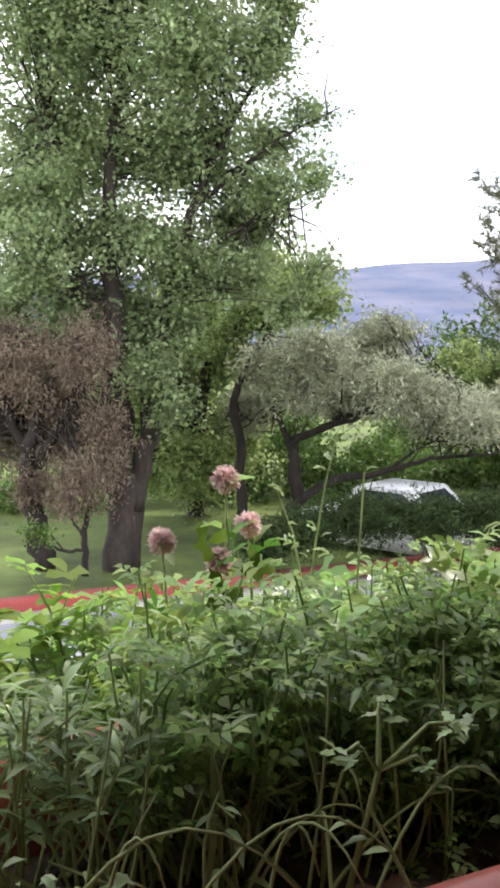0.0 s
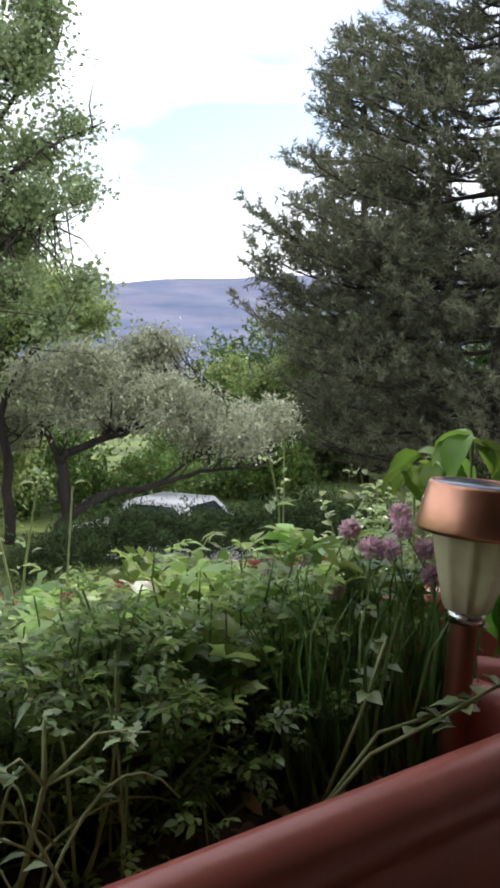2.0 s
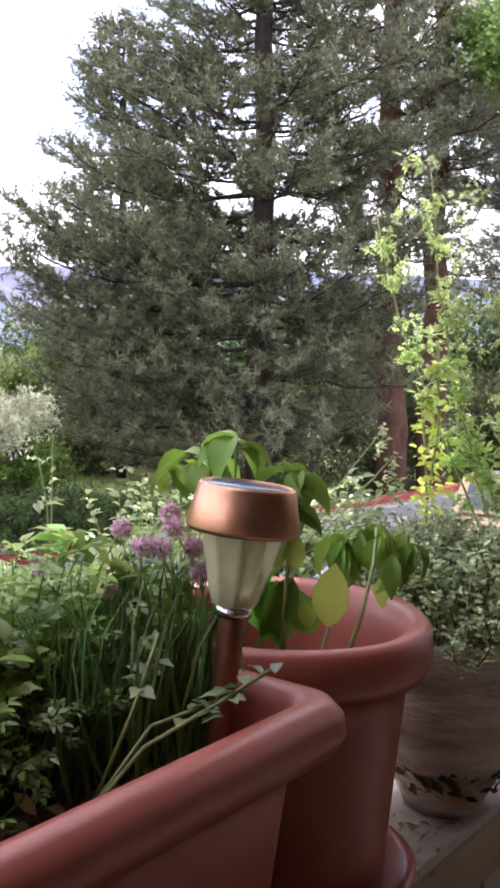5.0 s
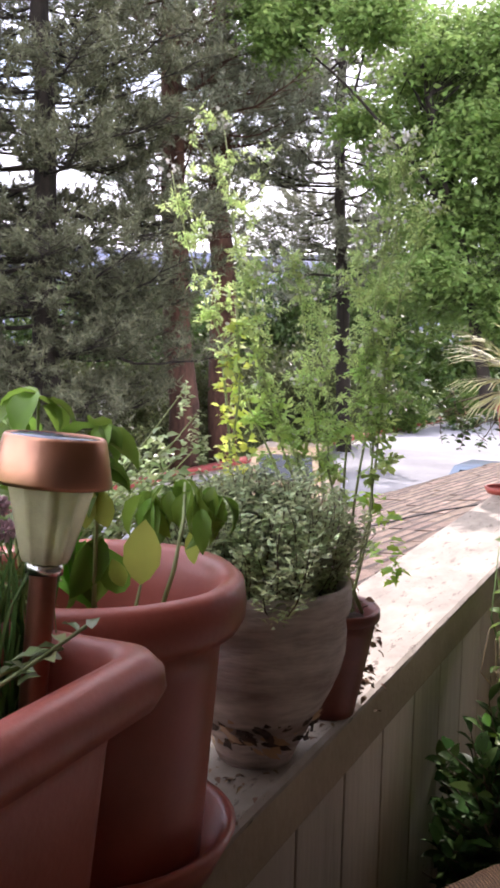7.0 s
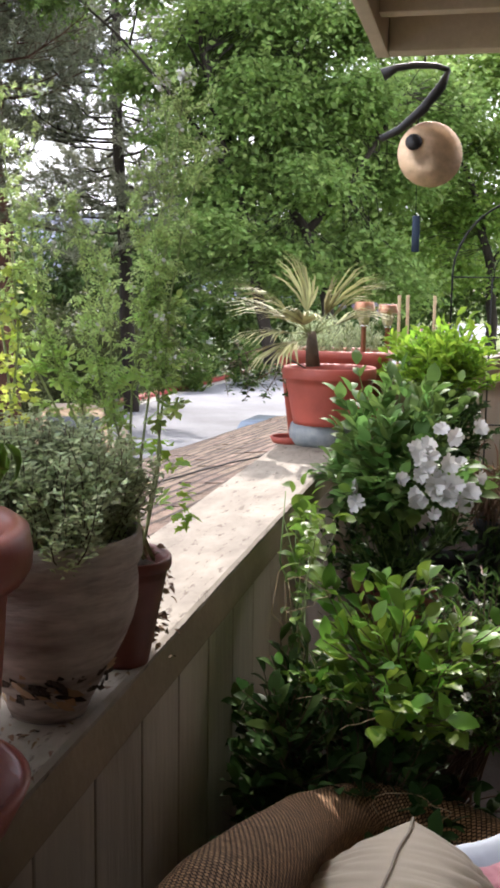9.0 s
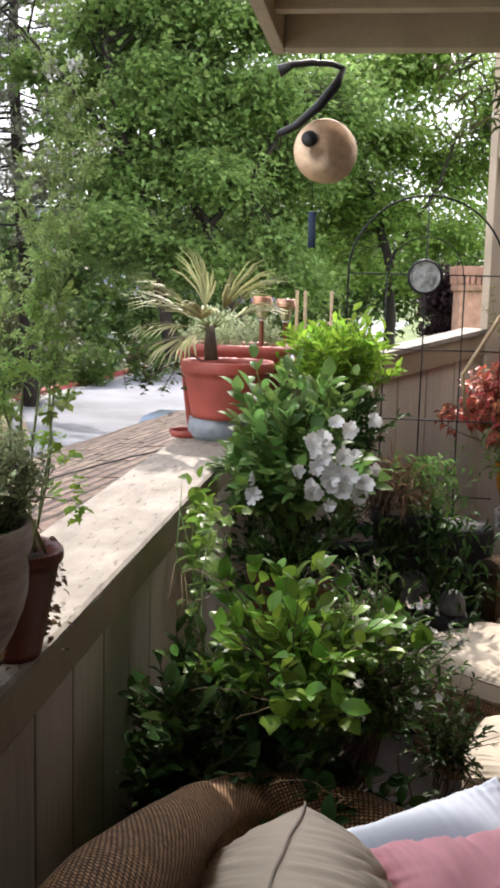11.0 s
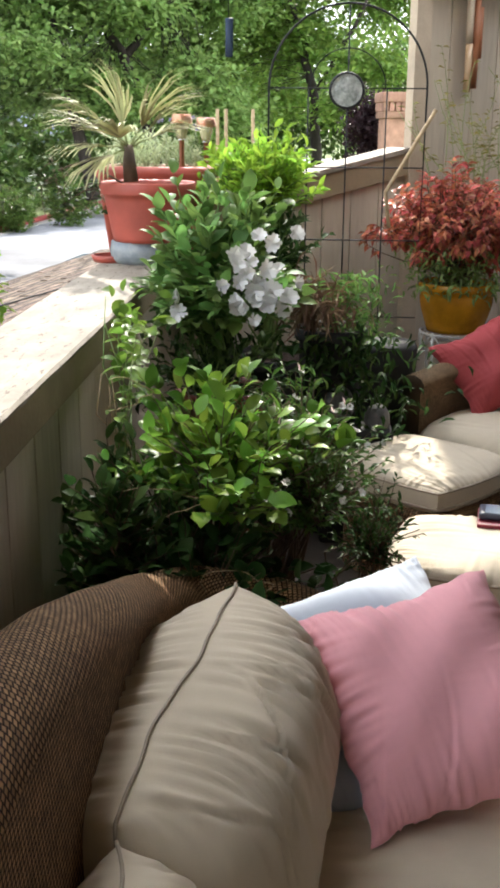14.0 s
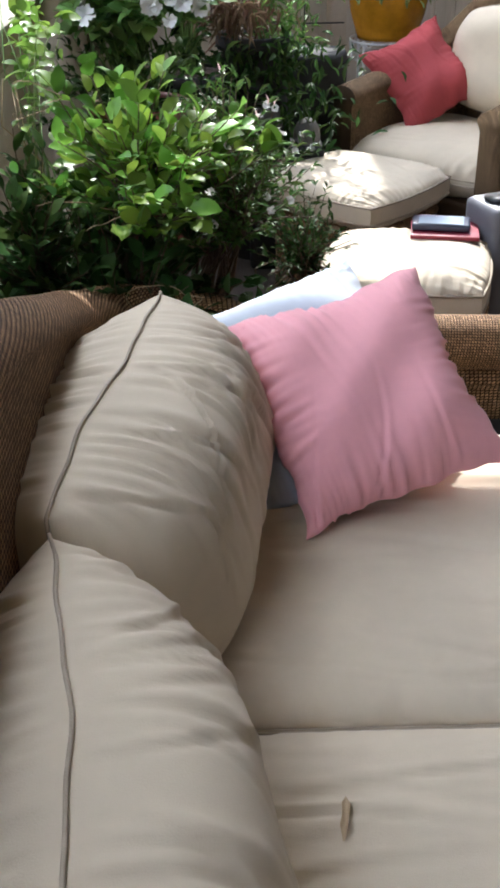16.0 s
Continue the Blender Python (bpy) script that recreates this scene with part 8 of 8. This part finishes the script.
tree('elm_tree', 'green elm crown over the road', [
    [(26.64, 5.39, -0.17, 0.180), (26.73, 5.82, 2.15, 0.156), (26.73, 6.53, 4.75, 0.120), (26.70, 6.95, 6.05, 0.096), (26.77, 7.26, 7.79, 0.060)],
    [(26.73, 6.53, 4.75, 0.072), (26.30, 7.98, 6.60, 0.05), (26.2, 9.13, 7.88, 0.035), (26.4, 10.4, 9.0, 0.03), (26.8, 11.6, 9.9, 0.02), (27.4, 12.6, 10.8, 0.012)],
    [(26.2, 9.13, 7.88, 0.03), (25.7, 8.7, 8.9, 0.025), (25.4, 8.3, 9.9, 0.012)],
    [(26.4, 10.4, 9.0, 0.025), (26.3, 10.0, 10.2, 0.018), (26.2, 9.8, 11.0, 0.01)]],
     [(26.6, 11.3, 9.6, 1.30, 1.30, 1.2), (25.33, 8.3, 9.4, 1.54, 1.54, 1.1), (27.5, 12.4, 10.6, 1.5, 1.5, 0.9), (29.58, 7.44, 9.78, 1.75, 1.75, 1.12), (27.25, 9.25, 7.28, 1.07, 1.07, 0.69), (26.85, 5.79, 7.00, 1.15, 1.15, 1.01), (27.33, 6.36, 4.51, 1.19, 1.19, 0.89), (25.19, 6.63, 3.2, 1.12, 1.12, 0.56), (29.34, 5.91, 2.80, 1.28, 1.28, 0.72), (27.10, 8.02, 2.60, 1.23, 1.23, 0.46), (26.2, 9.9, 10.4, 1.2, 1.2, 1.0), (28.23, 5.75, 9.57, 1.34, 1.34, 1.19)],
     L_ELM, M_BARK_DARK, 2600, 12, 0.20, 0.58, 1.2, 11, inner=0.0, flat=0.85, twig_share=24, twig_r=0.010)
tree('maple_tree', 'bright sunlit tree behind the opening', [
    [(33.88, -0.35, -0.22, 0.180), (34.34, -0.22, 2.33, 0.156), (34.70, 0.26, 4.49, 0.120), (35.03, 1.10, 6.65, 0.072)],
    [(34.41, -0.20, 2.69, 0.090), (34.93, -1.56, 4.92, 0.060), (35.33, -2.21, 6.76, 0.030)]],
     [(35.21, 6.01, 7.11, 2.44, 2.44, 2.06), (32.89, 4.69, 5.25, 2.29, 2.29, 1.59), (37.94, 3.02, 7.41, 2.81, 2.81, 2.21), (36.20, 1.04, 4.60, 2.51, 2.51, 1.74), (33.42, 2.87, 2.56, 2.17, 2.17, 1.27), (35.91, 1.23, 8.75, 2.44, 2.44, 1.50), (34.01, -0.94, 8.75, 2.29, 2.29, 1.59), (38.11, -0.01, 6.92, 2.41, 2.41, 1.41), (36.71, -2.17, 5.85, 1.93, 1.93, 1.55), (34.01, 2.11, 5.44, 1.81, 1.81, 1.09), (35.15, 0.24, 4.17, 2.06, 2.06, 0.84), (33.11, -1.91, 3.39, 1.59, 1.59, 0.88), (37.22, 0.98, 2.54, 1.81, 1.81, 0.90), (37.17, -3.82, 7.62, 1.93, 1.93, 2.71), (34.32, 3.49, 7.71, 1.81, 1.81, 1.45), (34.78, 3.97, 3.86, 1.69, 1.69, 1.13), (32.83, -1.27, 2.16, 1.41, 1.41, 0.71)],
     leaf_mat('sunny_elm_leaf', (0.21, 0.34, 0.075), 0.3, through=0.5), M_BARK_DARK, 6800, 12, 0.22, 0.58, 1.3, 12, inner=0.0, flat=0.85, twig_share=40, twig_r=0.009)
leaf_part('juniper_hedge', crown([(8.23, 15.12, -1.87, 0.58, 0.58, 0.28), (8.84, 14.83, -1.62, 0.75, 0.75, 0.42), (9.81, 14.56, -1.42, 0.80, 0.80, 0.48), (10.91, 14.10, -1.52, 0.84, 0.84, 0.48), (11.87, 13.59, -1.46, 0.80, 0.80, 0.55), (12.82, 13.09, -1.42, 0.95, 0.95, 0.58), (13.78, 12.58, -1.52, 0.80, 0.80, 0.54)],
     1900, 36, 0.1, 0.24, 0.4, 21, inner=0.3, shape=NEEDLE)[0], L_JUNIPER)
tagged(bpy.data.objects['juniper_hedge'], 'low dark spreading junipers behind the kerb', 'shrubs', kind='stuff')
leaf_part('undergrowth', crown([(5.75, 27.11, -2.65, 1.79, 1.79, 1.04), (6.90, 24.70, -2.39, 1.54, 1.54, 0.70), (9.56, 27.26, -2.64, 1.44, 1.44, 0.96), (10.83, 25.37, -2.63, 1.23, 1.23, 0.92), (11.70, 23.01, -1.92, 1.29, 1.29, 0.86), (13.98, 22.89, -1.91, 1.34, 1.34, 0.89), (14.64, 20.77, -1.41, 1.40, 1.40, 0.70), (18.34, 22.70, -2.32, 1.59, 1.59, 0.80), (19.04, 21.19, -1.71, 1.38, 1.38, 1.07), (14.47, 21.49, -2.50, 1.73, 1.73, 0.58), (11.80, 23.87, -3.24, 0.89, 0.89, 0.45), (9.34, 23.63, -0.72, 1.26, 1.26, 0.84), (14.16, 25.05, -1.05, 1.44, 1.44, 0.96), (17.04, 22.33, -0.95, 1.38, 1.38, 0.77)],
     3400, 14, 0.15, 0.6, 0.6, 22, shape=NEEDLE)[0], L_SHADE)
tagged(bpy.data.objects['undergrowth'], 'mixed green bushes behind the lawn', 'shrubs', kind='stuff')
leaf_part('brush_bank', crown([(24.8, 15.9, -1.9, 1.7, 1.1, 0.75), (28.2, 15.6, -1.8, 1.9, 1.1, 0.85), (31.8, 15.2, -1.7, 1.9, 1.1, 0.95), (35.5, 14.6, -1.7, 1.9, 1.1, 0.95), (39.0, 14.4, -1.6, 1.9, 1.1, 1.0), (21.5, 16.8, -1.9, 1.7, 1.1, 0.75), (24.42, 28.02, -1.84, 2.19, 2.19, 1.79), (24.21, 24.48, -1.35, 2.05, 2.05, 1.68), (28.97, 25.75, -1.68, 2.34, 2.34, 1.91), (29.24, 22.75, -1.45, 2.05, 2.05, 1.84), (28.69, 19.41, -0.97, 1.92, 1.92, 1.73), (30.83, 18.47, -0.99, 1.79, 1.79, 1.79), (30.22, 15.49, -0.74, 1.68, 1.68, 1.68), (35.82, 15.54, -0.77, 2.13, 2.13, 1.91), (35.86, 12.93, -0.38, 2.05, 2.05, 1.84)],
     5200, 14, 0.21, 0.4, 0.9, 23, shape=NEEDLE)[0], leaf_mat('brush_leaf', (0.10, 0.12, 0.05), 0.5))
tagged(bpy.data.objects['brush_bank'], 'dry brown and green brush bank under the pines', 'shrubs', kind='stuff')
leaf_part('far_woods_middle', crown([(39.57, 45.52, 0.12, 4.48, 4.48, 3.52), (39.90, 38.84, 1.01, 4.21, 4.21, 3.61), (48.45, 39.66, 1.12, 4.80, 4.80, 4.11), (49.56, 33.78, 1.35, 4.62, 4.62, 3.96), (49.17, 27.54, 1.56, 4.33, 4.33, 3.71), (53.81, 24.30, 2.08, 4.48, 4.48, 3.84), (53.27, 18.86, 2.54, 4.21, 4.21, 3.61)],
     2800, 14, 0.36, 0.6, 1.4, 26, shape=NEEDLE)[0], leaf_mat('far_wood_leaf_grey', (0.08, 0.13, 0.04), 0.5))
tagged(bpy.data.objects['far_woods_middle'], 'distant belt of trees behind the pines', 'woods', kind='stuff')
leaf_part('far_woods', crown([(52.65, 12.23, 5.44, 3.20, 3.20, 2.40), (56.29, 9.28, 5.13, 3.20, 3.20, 2.40), (57.50, 17.30, 4.50, 3.20, 3.20, 2.40), (53.73, 5.89, 4.42, 3.00, 3.00, 2.20), (56.97, 3.15, 4.32, 3.00, 3.00, 2.20), (56.51, 20.31, 3.79, 3.20, 3.20, 2.40), (54.06, 0.63, 3.07, 2.60, 2.60, 1.80), (47.5, 14.2, -0.6, 2.6, 2.0, 1.9), (50.5, 11.2, -0.3, 2.8, 2.0, 2.1), (51.5, 8.0, 0.0, 2.8, 2.0, 2.2), (53.0, 5.0, 0.4, 3.0, 2.2, 2.4), (43.5, 15.5, -0.6, 2.4, 1.8, 1.9), (56.84, 25.30, -0.16, 4.64, 4.64, 2.98), (54.42, 18.91, 0.65, 4.36, 4.36, 3.11), (62.84, 16.65, 0.60, 4.61, 4.61, 3.19), (61.41, 11.35, 1.06, 4.43, 4.43, 3.07), (58.45, 6.26, 1.81, 4.15, 4.15, 3.20), (61.50, 1.96, 2.55, 4.31, 4.31, 3.31), (58.70, -2.42, 3.19, 4.05, 4.05, 3.42), (67.81, -7.60, 4.18, 4.61, 4.61, 4.61), (57.50, 31.41, -0.65, 5.12, 5.12, 4.09)],
     5200, 12, 0.42, 0.6, 1.3, 24, flat=0.4)[0], leaf_mat('far_wood_leaf', (0.10, 0.17, 0.045), 0.4))
tagged(bpy.data.objects['far_woods'], 'distant belt of green trees', 'woods', kind='stuff')
leaf_part('far_woods_north', crown([(13.78, 71.44, -5.01, 6.18, 6.18, 5.41), (19.43, 63.85, -3.88, 5.45, 5.45, 4.72), (29.42, 68.81, -5.06, 6.20, 6.20, 5.37), (35.39, 62.58, -4.41, 5.97, 5.97, 4.78), (39.77, 55.18, -4.02, 5.22, 5.22, 3.36), (48.07, 53.63, -3.84, 5.41, 5.41, 3.09), (51.62, 47.04, -3.51, 5.45, 5.45, 3.27), (66.09, 49.72, -4.23, 6.20, 6.20, 3.72), (70.67, 44.16, -4.00, 5.97, 5.97, 3.58)],
     2800, 14, 0.38, 0.65, 1.4, 25, shape=NEEDLE)[0], leaf_mat('far_wood_leaf_pale', (0.12, 0.18, 0.055), 0.5))
tagged(bpy.data.objects['far_woods_north'], 'distant belt of green trees beyond the lawn', 'woods', kind='stuff')
leaf_part('clipped_hedge', crown([(42.25, 12.06, -1.63, 0.91, 0.91, 0.77)], 600, 16, 0.09, 0.6, 0.18, 31, inner=0.85)[0], L_SHADE)
tagged(bpy.data.objects['clipped_hedge'], 'rounded clipped green hedge on the verge', 'hedge', 'clipped hedges')
leaf_part('clipped_hedge', crown([(45.45, 10.38, -1.54, 1.04, 1.04, 0.89)], 600, 16, 0.09, 0.6, 0.18, 32, inner=0.85)[0], L_SHADE)
tagged(bpy.data.objects['clipped_hedge' + '.001'], 'rounded clipped green hedge on the verge', 'hedge', 'clipped hedges')
leaf_part('clipped_hedge', crown([(43.15, 12.38, -1.67, 0.93, 0.93, 0.72)], 600, 16, 0.09, 0.6, 0.18, 33, inner=0.85)[0], L_SHADE)
tagged(bpy.data.objects['clipped_hedge' + '.002'], 'rounded clipped green hedge on the verge', 'hedge', 'clipped hedges')
leaf_part('plum_bush', crown([(13.36, -0.81, 1.69, .33, .33, .36), (13.36, -0.81, 1.24, .28, .28, .3)], 240, 20, 0.07, 0.5, 0.2, 41)[0], leaf_mat('plum_leaf', (0.035, 0.018, 0.022), 0.4))
tagged(bpy.data.objects['plum_bush'], 'dark purple-leaved bush beyond the opening', 'bush')
chim = thing('brick_chimney', 'tan brick chimney with a corbelled cap', 'chimney', at=(12.81, -1.16, 0.0), turn=6)
part("shaft", box(-0.24, 0.24, -0.24, 0.24, GROUND, 1.72, 0.01), M_BRICKTAN, chim)
for z0, z1, r_ in ((1.721, 1.80, 0.27), (1.90, 2.01, 0.29)):
    part("course", box(-r_, r_, -r_, r_, z0, z1, 0.008), M_BRICKTAN, chim)
for i in range(8):
    for s in (-1, 1):
        part("brick", box(-0.28 + 0.07 * i + 0.008, -0.28 + 0.07 * i + 0.062, s * 0.25 - 0.03, s * 0.25 + 0.03, 1.801, 1.899, 0.004, 1), M_BRICKTAN, chim, smooth=False)
        part("brick", box(s * 0.25 - 0.03, s * 0.25 + 0.03, -0.28 + 0.07 * i + 0.008, -0.28 + 0.07 * i + 0.062, 1.801, 1.899, 0.004, 1), M_BRICKTAN, chim, smooth=False)
for bx, by in ((33.84, 21.32), (54.62, 14.44)):
    mb = thing('post_box', 'small white box on a dark post by the road', 'post box', 'post boxes', at=(bx, by, GROUND - 0.05))
    part('post', box(-0.05, 0.05, -0.05, 0.05, 0.0, 1.3, 0.01), M_BLACKWOOD, mb)
    part('box', box(-0.28, 0.28, -0.2, 0.2, 1.3, 1.75, 0.04), M_MAILBOX, mb, 'white painted box')

# ---- shingles of the lower roof ----
def shingle_verts(u0, u1, w0, h):
    """One shingle, thick at its lower edge, lying on the course below."""
    a, c = [], []
    for w, lo, hi in ((w0, 0.0, 0.024), (w0 + 0.155, -0.008, 0.002)):
        for u in (u0, u1):
            a.append(on_roof(u, w, lo + h))
            c.append(on_roof(u, w, hi + h))
    return a, c


SH_F = [(0, 1, 3, 2), (4, 6, 7, 5), (0, 4, 5, 1), (1, 5, 7, 3), (3, 7, 6, 2), (2, 6, 4, 0)]
r_s = np.random.default_rng(77)
near_v, rest_v, rest_f, band_v, band_f = [], [], [], [], []
for row in range(23):
    w0 = row * 0.14
    for col in range(44):
        u0 = -9.0 + 0.285 * col + (0.142 if row % 2 else 0.0) + r_s.uniform(-0.012, 0.012)
        if u0 + 0.28 > 3.6:
            continue
        w1, h1 = w0 + r_s.uniform(-0.009, 0.009), r_s.uniform(0, 0.006)
        a, c = shingle_verts(u0 + 0.003, u0 + 0.281, w1, h1)
        mid = on_roof(u0 + 0.14, w0 + 0.07)
        if mid.y < 0.87:
            continue
        # A dark strip on the lower lip puts the course's shadow into colour.
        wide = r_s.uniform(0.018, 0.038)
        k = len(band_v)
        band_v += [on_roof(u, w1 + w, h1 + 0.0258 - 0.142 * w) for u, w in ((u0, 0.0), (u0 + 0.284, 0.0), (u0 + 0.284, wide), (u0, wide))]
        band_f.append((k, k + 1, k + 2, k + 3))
        if 2.0 < mid.x < 7.5 and len(near_v) < 300 :
            near_v.append(a + c)
        else:
            k = len(rest_v)
            rest_v += a + c
            rest_f += [tuple(i + k for i in q) for q in SH_F]
for v in near_v:
    part("shingle", ([tuple(p) for p in v], SH_F), M_SHINGLE, lower_roof, smooth=False)
rest = part("shingle_field", ([tuple(p) for p in rest_v], rest_f), M_SHINGLE_MASS, lower_roof, smooth=False)
rest["kind"] = "stuff"
bands = part("shadow_band", ([tuple(p) for p in band_v], band_f), M_SHINGLE_BAND, lower_roof, "dark granule bands that draw shadow lines along the shingle courses", smooth=False)
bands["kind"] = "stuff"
tagged(part("roof_cable", tube([on_roof(u, w, 0.034) for u, w in ((-2.5, 1.18), (-2.28, 1.29), (-2.09, 1.38), (-1.91, 1.47), (-1.72, 1.61), (-1.67, 1.77), (-1.62, 1.85), (-1.5, 2.05))], 0.005, 6), M_TYRE), "thin black cable lying across a shingle roof", "cable")
